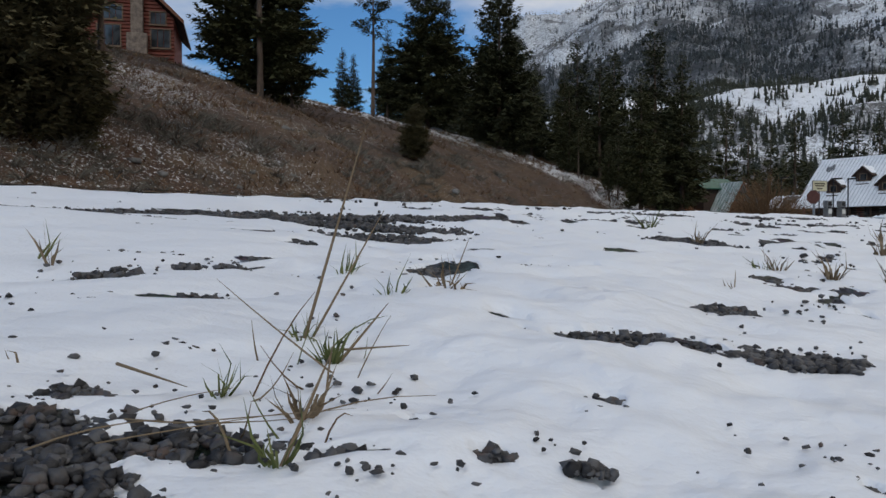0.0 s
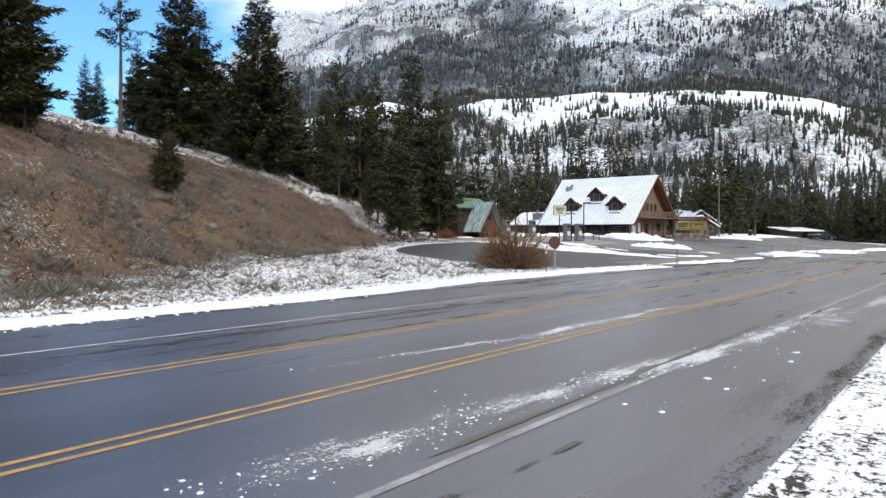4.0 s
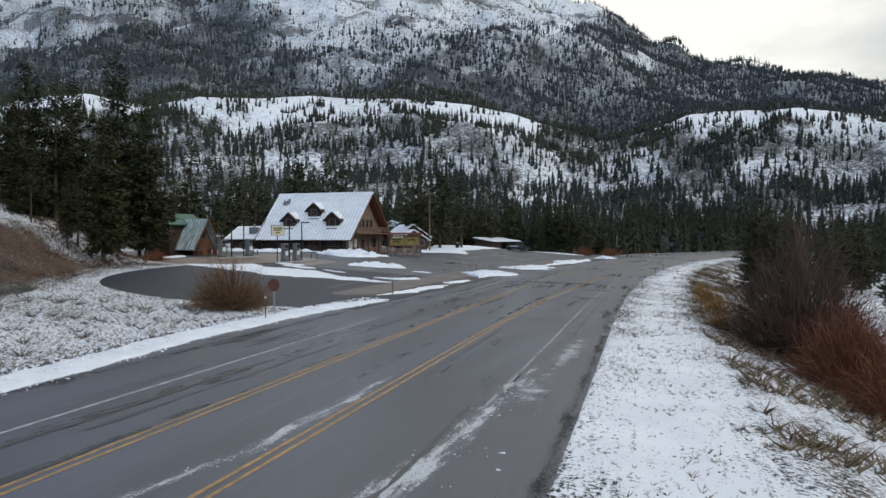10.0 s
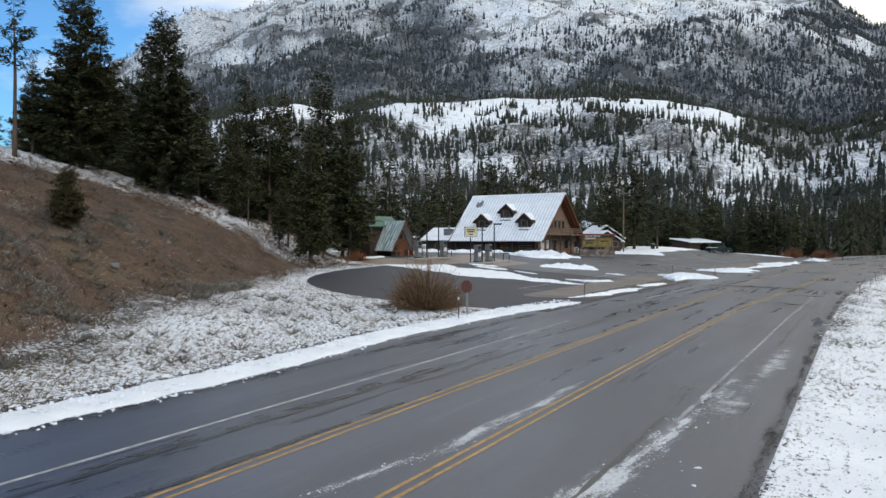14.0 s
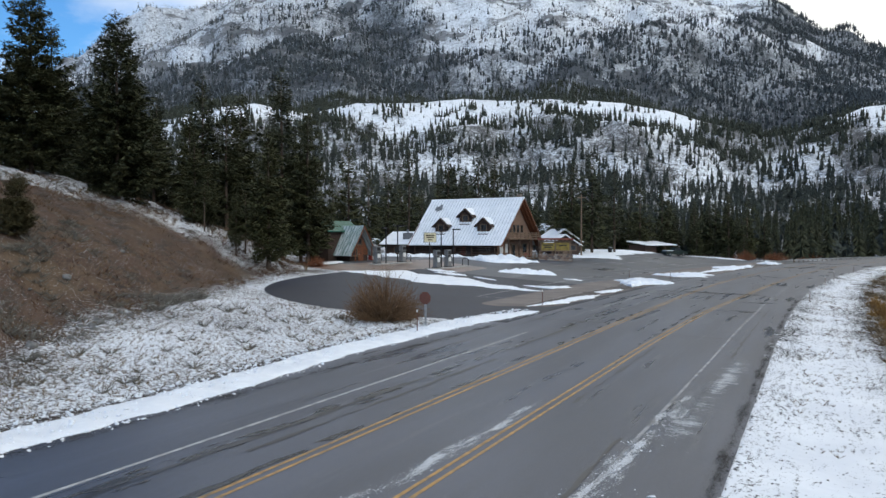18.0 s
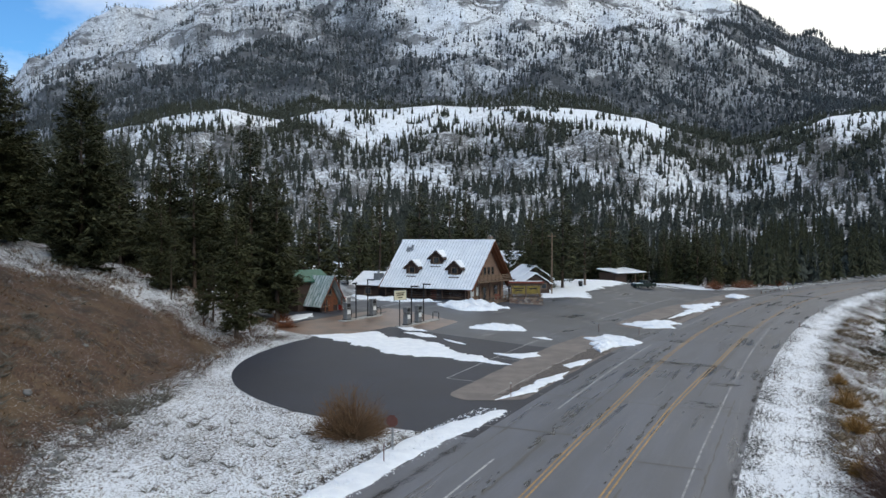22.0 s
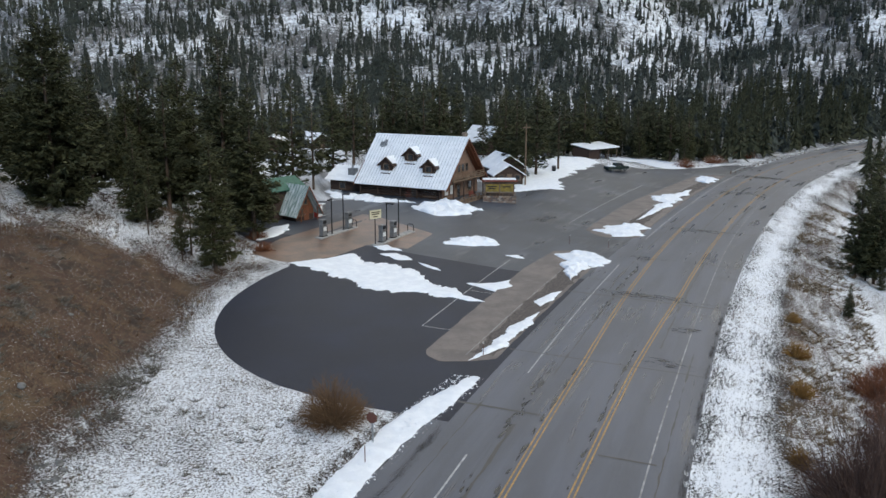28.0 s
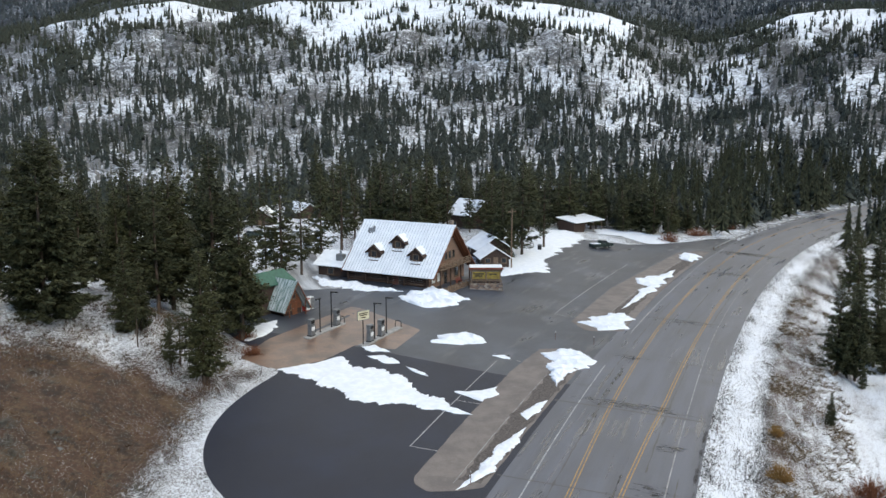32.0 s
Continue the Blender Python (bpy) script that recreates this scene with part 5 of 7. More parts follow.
back = thing("shed", pose(36.6, 118.6, ground_z(36.6, 118.6) + 0.1, 0, 0, -62), "dark shed with a green metal roof behind the hut", "shed")
part("wall", Shape().prism([(-2, -0.4), (2, -0.4), (2, 4.4), (0, 5.5), (-2, 4.4)], 1, -3, 3), LOG, back)
part("roof", Shape().prism([(-2.6, 4.2), (0, 5.75), (2.6, 4.2), (2.6, 4.05), (0, 5.6), (-2.6, 4.05)], 1, -3.6, 3.6), GREEN_ROOF, back)
for (x, y), mat, label in (((41.5, 115.2), RED_PAINT, "red drinks machine beside the hut"), ((42.5, 116.1), PALE, "white ice box beside the hut")):
    v = thing("vending_machine" if mat is RED_PAINT else "ice_box", pose(x, y, ground_z(x, y), 0, 0, 30), label, "machine")
    part("body", Shape().box(-0.45, -0.4, 0.05, 0.45, 0.4, 1.85, 0.04), mat, v)
    part("door", Shape().box(-0.4, -0.44, 0.15, 0.4, -0.4, 1.75), PALE if mat is RED_PAINT else GREY_METAL, v)

# ---- yard: apron, islands of the pumps, lamps, pumps, price board ----
tagged(new("apron", strip("apron", 49, 77, lambda s: np.interp(s, (49, 54, 61.4, 62.6, 72, 77), (39.8, 36.9, 36.5, 31.4, 32.2, 45)), lambda s: np.interp(s, (49, 50.3, 58.5, 77), (42, 45.9, 47.6, 46.4)), 0.016, APRON, 0.4, 14, 0.04, 4.0)), "wet brown concrete apron round the fuel pumps", "pavement", "", "structure")


def pump_kerb(a, b):
    (x0, y0), (x1, y1) = a, b
    l = math.hypot(x1 - x0, y1 - y0)
    z = ground_z(*a)
    t = math.degrees(math.atan2(y1 - y0, x1 - x0))
    k = thing("pump_island", pose(x0, y0, z, 0, math.degrees(math.atan2(z - ground_z(*b), l)), t), "raised concrete kerb island under the fuel pumps", "kerb", "pump islands")
    part("kerb", Shape().box(-0.6, -0.55, -0.1, l + 0.4, 0.55, 0.16, 0.08), CURB, k)
    hoop = part("guard_hoop", Shape().tube([(l + 0.1, -0.45, 0.1), (l + 0.1, -0.45, 0.95), (l + 0.1, -0.3, 1.08), (l + 0.1, 0.3, 1.08), (l + 0.1, 0.45, 0.95), (l + 0.1, 0.45, 0.1)], 0.05, 8), DARK_METAL, k, "bent dark pipe guard")
    return t


def fuel_pump(x, y, t):
    p = thing("fuel_pump", pose(x, y, ground_z(x, y) + 0.14, 0, 0, t), "grey fuel pump with dark panel and hanging hoses", "fuel pump", "fuel pumps")
    part("body", Shape().box(-0.45, -0.32, 0, 0.45, 0.32, 1.35, 0.05), GREY_METAL, p)
    part("base", Shape().box(-0.5, -0.37, 0, 0.5, 0.37, 0.12), DARK_METAL, p)
    part("head", Shape().box(-0.5, -0.3, 1.55, 0.5, 0.3, 2.25, 0.05), GREY_METAL, p)
    for s in (-0.4, 0.4):
        part("column", Shape().box(s - 0.06, -0.2, 1.35, s + 0.06, 0.2, 1.56), GREY_METAL, p)
    for s in (-1, 1):
        part("panel", Shape().box(-0.36, s * 0.33 - 0.012, 0.75, 0.36, s * 0.33 + 0.012, 1.25), PALE, p, "pale panel")
        part("display", Shape().box(-0.38, s * 0.31 - 0.015, 1.68, 0.38, s * 0.31 + 0.015, 2.1), DARK_METAL, p)
        part("hose", Shape().tube([(0.5, s * 0.2, 1.5), (0.66, s * 0.24, 1.1), (0.7, s * 0.26, 0.5), (0.6, s * 0.28, 0.3), (0.52, s * 0.3, 0.7), (0.5, s * 0.3, 1.0)], 0.025, 6), RUBBER, p, "black hose")
        part("nozzle", Shape().box(0.44, s * 0.3 - 0.03, 0.95, 0.56, s * 0.3 + 0.03, 1.2), RUBBER, p)


def yard_lamp(x, y, t, h=4.7):
    l = thing("yard_lamp", pose(x, y, ground_z(x, y) + 0.1, 0, 0, t), "dark square lamp post with a flat arm", "street lamp", "yard lamps")
    part("pole", Shape().box(-0.06, -0.06, 0, 0.06, 0.06, h), DARK_METAL, l)
    part("foot", Shape().box(-0.15, -0.15, 0, 0.15, 0.15, 0.1), DARK_METAL, l)
    a = part("lamp_head", Shape().box(-0.1, -0.16, h - 0.02, 1.0, 0.16, h + 0.14, 0.03), DARK_METAL, l)
    part("lens", Shape().box(0.35, -0.12, h - 0.05, 0.9, 0.12, h - 0.02), LAMP_M, a)


t = pump_kerb((42.3, 95.9), (49.9, 101.4))
fuel_pump(43.6, 96.85, t)
fuel_pump(46.0, 98.6, t)
yard_lamp(44.6, 97.6, -45, 4.8)
yard_lamp(47.2, 99.45, -45, 4.9)
t = pump_kerb((36.7, 101.1), (43.2, 105.7))
fuel_pump(37.2, 101.45, t)
fuel_pump(42.2, 105.0, t)
yard_lamp(38.9, 102.65, -135, 4.6)
yard_lamp(41.2, 104.3, -45, 4.9)
z = ground_z(42.2, 95.9)
gs_ = thing("yard_sign", pose(42.2, 95.9, z, 0, 0, 15), "cream sign board on a dark post by the pumps", "sign")
part("post", Shape().tube([(0, 0, 0), (0, 0, 4.6)], 0.07, 8), DARK_METAL, gs_)
bd = part("board", Shape().box(-0.95, -0.12, 3.45, 0.95, -0.06, 4.6), CREAM, gs_)
for zz, w in ((4.22, 1.4), (3.98, 1.2), (3.66, 0.7)):
    part("writing", Shape().box(-w / 2, -0.135, zz, w / 2, -0.12, zz + 0.14), LOG, bd, "dark bar of lettering")
part("frame", Shape().box(-1.0, -0.14, 3.4, 1.0, -0.04, 3.46).box(-1.0, -0.14, 4.59, 1.0, -0.04, 4.65).box(-1.0, -0.14, 3.4, -0.94, -0.04, 4.65).box(0.94, -0.14, 3.4, 1.0, -0.04, 4.65), GREY_METAL, bd)

# paved islands between yard and road
for a, b, o0, o1, lab in ((29.3, 75.4, lambda s: np.interp(s, (29.3, 30.2, 31.6, 70, 73, 75.4), (12.6, 10.6, 8.7, 8.5, 8.9, 12)), lambda s: np.interp(s, (29.3, 30.2, 31.6, 40, 63, 73.4, 75.4), (13.0, 14.4, 14.9, 15.1, 15.9, 15.4, 12.1)), "brown gravelly concrete strip between yard and road"),
                          (85.6, 166, lambda s: np.interp(s, (85.6, 87.6, 150, 166), (11, 7.3, 8.6, 9.4)), lambda s: np.interp(s, (85.6, 89.4, 116, 136, 160, 166), (12.6, 15.6, 16.4, 15.4, 15.2, 12.5)), "brown gravelly concrete strip between yard and road")):
    slab = tagged(new("pavement", strip("pavement", a, b, o0, o1, 0.028, ISLAND, 0.4, 10, 0.05, 2.0)), lab, "pavement", "", "structure")
    part("kerb_joint", strip("kerb_joint", a + 2.2, b - 2.5, lambda s: np.interp(s, (30, 160), (11.3, 12.0)), lambda s: np.interp(s, (30, 160), (11.36, 12.06)), 0.033, CURB, 0.5, 2, 0.03, a), None, slab, "pale broken joint in the concrete")
    part("gravel_margin", strip("gravel_margin", a + 3, b - 6, lambda s: np.interp(s, (30, 160), (8.9, 9.2)), lambda s: np.interp(s, (30, 160), (11.2, 11.6)), 0.035, GRITTY, 0.3, 6, 0.22, a + 1), None, slab, "dark loose gravel along the road side")
for a, b, line in ((37.2, 67.0, ((37.2, 67.0), (17.7, 18.7))), (92.6, 140, ((92.6, 140), (19.1, 19.9)))):
    part("lane_marking", strip("lane_marking", a, b, lambda s: np.interp(s, *line), lambda s: np.interp(s, *line) + 0.11, 0.012, WHITE_LINE), None, lot, "worn white bay line")
for s0, o0, o1 in ((37.2, 14.9, 17.8), (67.0, 16.0, 18.8), (92.3, 15.4, 19.2), (50.5, 15.2, 18.1)):
    part("lane_marking", strip("lane_marking", s0, s0 + 0.11, o0, o1, 0.012, WHITE_LINE, 0.11, 6), None, lot, "worn white bay line")


# ---- patches and heaps of snow ----
def snow_patch(s, o, ls, lo, hgt, seed, turn=0.0, mat=None, label="thin patch of old snow on the asphalt"):
    """A ragged low heap; ls and lo: half its length along and across the road."""
    g_ = np.random.default_rng(int(seed * 10))
    rings_, cols = 9, 120
    k = np.concatenate([[0], np.linspace(0.18, 1, rings_)])
    a = np.linspace(0, 2 * math.pi, cols, endpoint=False)
    rim = np.ones(cols)
    for f in (2, 3, 5, 8, 13, 21, 34):
        rim = rim + (0.34 / f ** 0.62) * g_.uniform(0.3, 1.0) * np.sin(f * a + g_.random() * 6.28)
    rim = np.clip(rim, 0.35, 1.6)
    K, A = np.meshgrid(k, a, indexing="ij")
    u, v = K * rim * np.cos(A) * ls, K * rim * np.sin(A) * lo
    c, sn = math.cos(radians(turn)), math.sin(radians(turn))
    S, O = s + u * c - v * sn, o + u * sn + v * c
    x, y = on_road(S, O)
    z = near_height(S, O) + 0.02 + hgt * (1 - K ** 1.6) ** 1.1 * (0.8 + 0.35 * fbm(x, y, 0.9, seed)) + 0.02 * (1 - K ** 6)
    z[-1] = near_height(S[-1], O[-1]) - 0.03
    x0, y0 = at(s, o)
    z0 = ground_z(x0, y0)
    me = raw_mesh("snow_patch", np.stack([x - x0, y - y0, z - z0], -1).reshape(-1, 3), grid_faces(len(k), cols, True), mat or SNOW_M, True)
    ob = new("snow_patch", me)
    ob.location = (x0, y0, z0)
    return tagged(ob, label, "snow", "snow patches")


def drift(axis, u0, u1, lo, hi, hgt, seed, label="thin patch of old snow on the asphalt"):
    """A ragged low sheet of snow. axis: 's' if it runs along the road, 'o' if across; lo and hi: its two margins at even stations."""
    rows, cols = int(max(30, (u1 - u0) / 0.10)), 22
    u = np.linspace(u0, u1, rows)
    at_u = np.linspace(u0, u1, len(lo))
    a, b = np.interp(u, at_u, lo), np.interp(u, at_u, hi)
    wide = np.clip((b - a) / 2, 0.0, 1.8)
    a = a + (0.50 * fbm(u, 0, 2.6, seed, 3) + 0.20 * np.abs(fbm(u, 0, 0.5, seed + 3, 4)) - 0.1) * wide
    b = b - (0.50 * fbm(u, 5, 2.3, seed + 1, 3) + 0.20 * np.abs(fbm(u, 5, 0.45, seed + 4, 4)) - 0.1) * wide
    k = np.linspace(0, 1, cols)
    v = a[:, None] * (1 - k) + b[:, None] * k
    U = np.repeat(u[:, None], cols, 1)
    S, O = (U, v) if axis == "s" else (v, U)
    x, y = on_road(S, O)
    e = np.linspace(0, 1, rows)
    ends = np.minimum(smooth(0, 0.12, e), smooth(1, 0.88, e))[:, None]
    swell = np.sqrt(np.clip(4 * k * (1 - k), 0, 1))
    z = near_height(S, O) + 0.022 + (0.05 + hgt * (0.6 + 0.5 * fbm(x, y, 1.4, seed) + 0.2 * fbm(x, y, 0.4, seed)) * ends) * swell
    z[:, 0] -= 0.05
    z[:, -1] -= 0.05
    x0, y0 = float(x.mean()), float(y.mean())
    z0 = ground_z(x0, y0)
    me = raw_mesh("snow_patch", np.stack([x - x0, y - y0, z - z0], -1).reshape(-1, 3), grid_faces(rows, cols), SNOW_M, True)
    ob = new("snow_patch", me)
    ob.location = (x0, y0, z0)
    return tagged(ob, label, "snow", "snow patches")


THIN, HEAP = "thin ragged patch of old snow on the asphalt", "low heap of ploughed snow on the yard"
for i, (axis, u0, u1, lo, hi, hgt, lab) in enumerate((
        ("o", 15.1, 39.8, (47.1, 46.7, 45.6, 45.7, 46.5, 48.1, 49.0), (47.2, 49.6, 52.0, 54.3, 54.9, 55.6, 49.0), 0.12, "broad ragged sheet of old snow across the yard"),
        ("o", 28.6, 33.1, (58.2, 57.6, 57.6, 58.0, 58.4), (58.3, 59.3, 60.4, 59.8, 58.4), 0.06, THIN),
        ("o", 31.5, 35.5, (61.4, 61.0, 60.6, 60.9, 61.2), (61.4, 61.9, 62.4, 62.7, 61.2), 0.05, THIN),
        ("o", 23.8, 27.4, (55.8, 56.1, 56.3, 56.8, 57.5), (55.9, 56.9, 57.1, 57.3, 57.5), 0.05, THIN))):
    drift(axis, u0, u1, lo, hi, hgt, 1.0 + i, lab)
for i, (axis, u0, u1, lo, hi, hgt, lab) in enumerate((
        ("s", 67.7, 74.9, (28.6, 24.4, 22.7, 23.6, 26.6), (28.7, 28.5, 28.3, 28.1, 26.6), 0.40, HEAP),
        ("s", 51.3, 56.6, (15.3, 15.2, 15.1, 15.2, 15.5), (15.4, 18.4, 17.3, 16.4, 15.5), 0.08, THIN),
        ("s", 59.5, 75.4, (9.3, 9.2, 7.9, 7.7, 11.7), (9.3, 11.4, 12.9, 14.4, 11.8), 0.35, "heap of ploughed snow at the end of the kerbed strip"),
        ("s", 30.3, 46.1, (10.7, 8.8, 8.7, 8.8, 9.0), (10.7, 10.3, 10.4, 10.0, 9.0), 0.13, "long narrow drift of snow along the kerbed strip"),
        ("s", 48.0, 54.6, (9.5, 9.0, 9.0, 9.0, 9.0), (9.5, 10.5, 10.3, 10.1, 9.0), 0.10, "narrow drift of snow along the kerbed strip"))):
    drift(axis, u0, u1, lo, hi, hgt, 11.0 + i, lab)
for i, (axis, u0, u1, lo, hi, hgt, lab) in enumerate((
        ("s", 86.3, 98.6, (10.5, 7.4, 7.7, 8.0, 9.6), (10.6, 14.2, 14.0, 12.1, 9.7), 0.32, "heap of ploughed snow at the end of the far strip"),
        ("s", 101.1, 140.2, (10.7, 9.7, 9.3, 9.2, 9.0, 9.5, 10.3), (10.7, 10.8, 11.1, 11.4, 15.4, 11.3, 10.3), 0.25, "long drift of snow along the far strip"),
        ("s", 150.9, 162.3, (9.4, 9.3, 9.1, 9.0, 13.6), (9.4, 13.0, 14.4, 14.5, 13.6), 0.35, HEAP),
        ("s", 82.4, 94.0, (36.8, 34.2, 33.9, 33.6, 41.1), (36.9, 43.2, 42.6, 42.1, 41.1), 0.65, "large heap of snow before the lodge"),
        ("o", 43.8, 64.8, (89.0, 87.4, 87.6, 88.7, 93.2), (89.0, 89.9, 92.4, 91.7, 93.2), 0.35, "snow slid off the roof along the lodge front"))):
    drift(axis, u0, u1, lo, hi, hgt, 21.0 + i, lab)
for i, (axis, u0, u1, lo, hi, hgt, lab) in enumerate((
        ("s", 108.5, 172.5, (35.5, 29.4, 33.8, 35.0, 35.2, 38.4, 48.3), (35.5, 40.6, 46.7, 51.9, 54.0, 54.2, 48.3), 0.12, "wide sheet of trodden snow beside the yard"),
        ("s", 56.5, 66.5, (49.5, 49.0, 49.4, 50.5, 52), (50.0, 51.6, 52.2, 53.0, 52.2), 0.1, THIN),
        ("s", 67.0, 68.4, (18.4, 17.6, 17.8, 18.2, 18.6), (18.5, 20.0, 19.6, 19.2, 18.7), 0.04, THIN))):
    drift(axis, u0, u1, lo, hi, hgt, 31.0 + i, lab)
for args in ((182, 33, 13, 10, 0.3, 33.0),):
    snow_patch(*args, 0, SNOW_M, "wide sheet of trodden snow beside the yard")


# ---- more buildings and vehicles round the yard ----
def cabin(name, x, y, turn, w, l, eave, ridge, wall, roof_m, label, z=None, category="cabin"):
    c = thing(name, pose(x, y, (ground_z(x, y) if z is None else z) - 0.1, 0, 0, turn), label, category)
    h = w / 2
    part("wall", Shape().prism([(-h, -0.8), (h, -0.8), (h, eave), (0, ridge - 0.2), (-h, eave)], 1, -l / 2, l / 2), wall, c)
    k = (ridge - eave) / h
    part("roof", Shape().prism([(-h - 0.6, eave - 0.6 * k + 0.1), (0, ridge + 0.1), (h + 0.6, eave - 0.6 * k + 0.1), (h + 0.6, eave - 0.6 * k - 0.06), (0, ridge - 0.08), (-h - 0.6, eave - 0.6 * k - 0.06)], 1, -l / 2 - 0.6, l / 2 + 0.6), roof_m, c)
    d = part("door", Shape().box(-0.45, -l / 2 - 0.05, -0.05, 0.45, -l / 2, 2.0), TIMBER, c)
    part("handle", Shape().box(0.3, -l / 2 - 0.09, 0.95, 0.36, -l / 2 - 0.05, 1.1), GALV, d)
    for s in (-1, 1):
        window(c, (s * w * 0.3, -l / 2 - 0.03, 0.9), 0.9, 0.9, "y")
    for yy in (-l * 0.25, l * 0.25):
        window(c, (-h - 0.03, yy, 0.9), 1.0, 0.9, "x")
    return c


cabin("cabin", 90.0, 141.0, -14, 6.5, 8, 2.4, 4.6, LOG, ROOF, "brown log cabin with a snowy gable roof")
cabin("cabin", 86.2, 133.6, -20, 5.2, 5.5, 2.1, 3.8, LOG, ROOF, "low brown log cabin wing with a snowy gable roof")
cabin("barn", 114, 187, 12, 8, 9, 4.2, 7.6, LOG, ROOF, "dark timber barn with a snowy roof")
cabin("cabin", 50.0, 224, 20, 8, 11, 2.8, 5.4, LOG, ROOF, "snow-roofed cabin among the conifers")
cabin("cabin", 66.5, 217, -30, 6, 7, 2.6, 4.8, LOG, ROOF, "small dark cabin with a snowy roof in the wood")
cabin("cabin", 85.0, 238, 10, 7, 9, 2.6, 4.8, LOG, ROOF, "snow-roofed cabin at the end of the drive")
# open shed
sh = thing("open_shed", pose(137.5, 172.5, ground_z(137.5, 172.5), 0, 0, 12), "dark open-sided shed with a snowy mono-pitch roof", "shed")
part("wall", Shape().box(-4, 2.4, -0.3, 3.4, 2.7, 3.0).box(-4.2, -2.6, -0.3, -3.9, 2.7, 2.9).box(-3.9, -2.5, -0.3, 0.2, -2.3, 2.7), LOG, sh)
part("roof", Shape().prism([(-3.6, 2.75), (3.3, 3.7), (3.3, 3.9), (-3.6, 2.95)], 0, -4.6, 7.2), ROOF, sh)
for x, y in ((3.2, -3.0), (6.6, -3.0), (6.6, 2.5), (3.2, 2.4)):
    part("post", Shape().tube([(x, y, -0.3), (x, y, 2.9 + 0.1 * y)], 0.1, 6), TIMBER, sh)


def wheel(parent, x, y, r):
    w = part("wheel", Shape().tube([(x, y - 0.12, r), (x, y + 0.12, r)], r * 0.62, 14), GREY_METAL, parent)
    ring = Shape()
    n = 18
    for k in range(n):
        for rr, d in ((r, -0.11), (r, 0.11), (r * 0.62, 0.11), (r * 0.62, -0.11)):
            ring.v.append((x + rr * math.cos(6.283 * k / n), y + d, r + rr * math.sin(6.283 * k / n)))
    ring.f = [(4 * k + a, 4 * ((k + 1) % n) + a, 4 * ((k + 1) % n) + (a + 1) % 4, 4 * k + (a + 1) % 4) for k in range(n) for a in range(4)]
    part("tyre", ring, RUBBER, w)


def vehicle(name, x, y, turn, paint, pickup, label):
    v = thing(name, pose(x, y, ground_z(x, y) + 0.01, 0, 0, turn), label, "car" if not pickup else "truck")
    low = [(-2.7, 0.45), (2.6, 0.45), (2.75, 0.75), (2.65, 1.05), (1.4, 1.15), (-2.65, 1.15), (-2.75, 0.8)]
    part("body", Shape().prism(low, 1, -0.92, 0.92), paint, v)
    cab = [(-0.5, 1.12), (1.5, 1.12), (0.95, 1.78), (-0.35, 1.8)] if pickup else [(-2.3, 1.12), (1.4, 1.12), (0.7, 1.72), (-1.9, 1.76)]
    c = part("cab", Shape().prism(cab, 1, -0.8, 0.8), paint, v)
    for s in (-1, 1):
        part("side_window", Shape().prism([(p[0] * 0.86 + 0.06, 1.2 + (p[1] - 1.12) * 0.8) for p in cab], 1, s * 0.81 - 0.015, s * 0.81 + 0.015), GLASS, c)
    part("windscreen", Shape().prism([(cab[1][0] - 0.02, 1.16), (cab[2][0] + 0.06, 1.70), (cab[2][0] + 0.10, 1.70), (cab[1][0] + 0.04, 1.16)], 1, -0.7, 0.7), GLASS, c)
    if pickup:
        part("bed_snow", Shape().box(-2.55, -0.8, 1.15, -0.6, 0.8, 1.22, 0.05), SNOW_M, v, "snow in the load bed")
    else:
        part("roof_snow", Shape().box(-1.8, -0.7, 1.74, 0.6, 0.7, 1.82, 0.05), SNOW_M, v, "thin snow on the roof")
    for s in (-0.7, 0.7):
        part("headlight", Shape().box(2.68, s - 0.16, 0.72, 2.75, s + 0.16, 0.9), LAMP_M, v)
    part("bumper", Shape().box(2.66, -0.9, 0.42, 2.85, 0.9, 0.6, 0.03), GALV, v)
    for wx in (-1.7, 1.75):
        for wy in (-0.85, 0.85):
            wheel(v, wx, wy, 0.37)
    return v


vehicle("pickup_truck", 121.4, 143.4, -4, TRUCK_PAINT, True, "dark green pickup truck parked at the yard's edge")
vehicle("car", 58.6, 162.6, 75, CAR_PAINT, False, "silver car with thin snow on the drive")
vehicle("car", 63.6, 182.5, 68, CAR_PAINT, False, "silver car parked on the snowy drive")
vehicle("car", 55.5, 186.5, 20, TRUCK_PAINT, False, "dark parked car with thin snow")

# rail fence, poles, guard rail
fence = thing("rail_fence", pose(150.1, 171.5, ground_z(150.1, 171.5), 0, 0, -30), "low brown rail fence in the snow", "fence")
for i in range(6):
    part("post", Shape().tube([(i * 2.3, 0, -1.0), (i * 2.3, 0, 1.2)], 0.08, 6), TIMBER, fence)
for z in (0.5, 1.0):
    part("rail", Shape().tube([(-0.2, 0, z), (11.7, 0, z)], 0.06, 6), TIMBER, fence)
pole = thing("utility_pole", pose(88.1, 129.9, ground_z(88.1, 129.9)), "tall thin brown wooden pole beside the yard", "pole")
part("shaft", Shape().tube([(0, 0, -0.5), (0, 0, 11.5)], [0.16, 0.11], 8), TIMBER, pole)
part("crossarm", Shape().box(-0.9, -0.06, 10.8, 0.9, 0.06, 10.95), TIMBER, pole)
bin_ = thing("litter_bin", pose(104.9, 144.0, ground_z(104.9, 144.0)), "dark round litter bin standing in the snow", "bin")
part("body", Shape().tube([(0, 0, 0), (0, 0, 1.1)], [0.42, 0.46], 12), DARK_METAL, bin_)
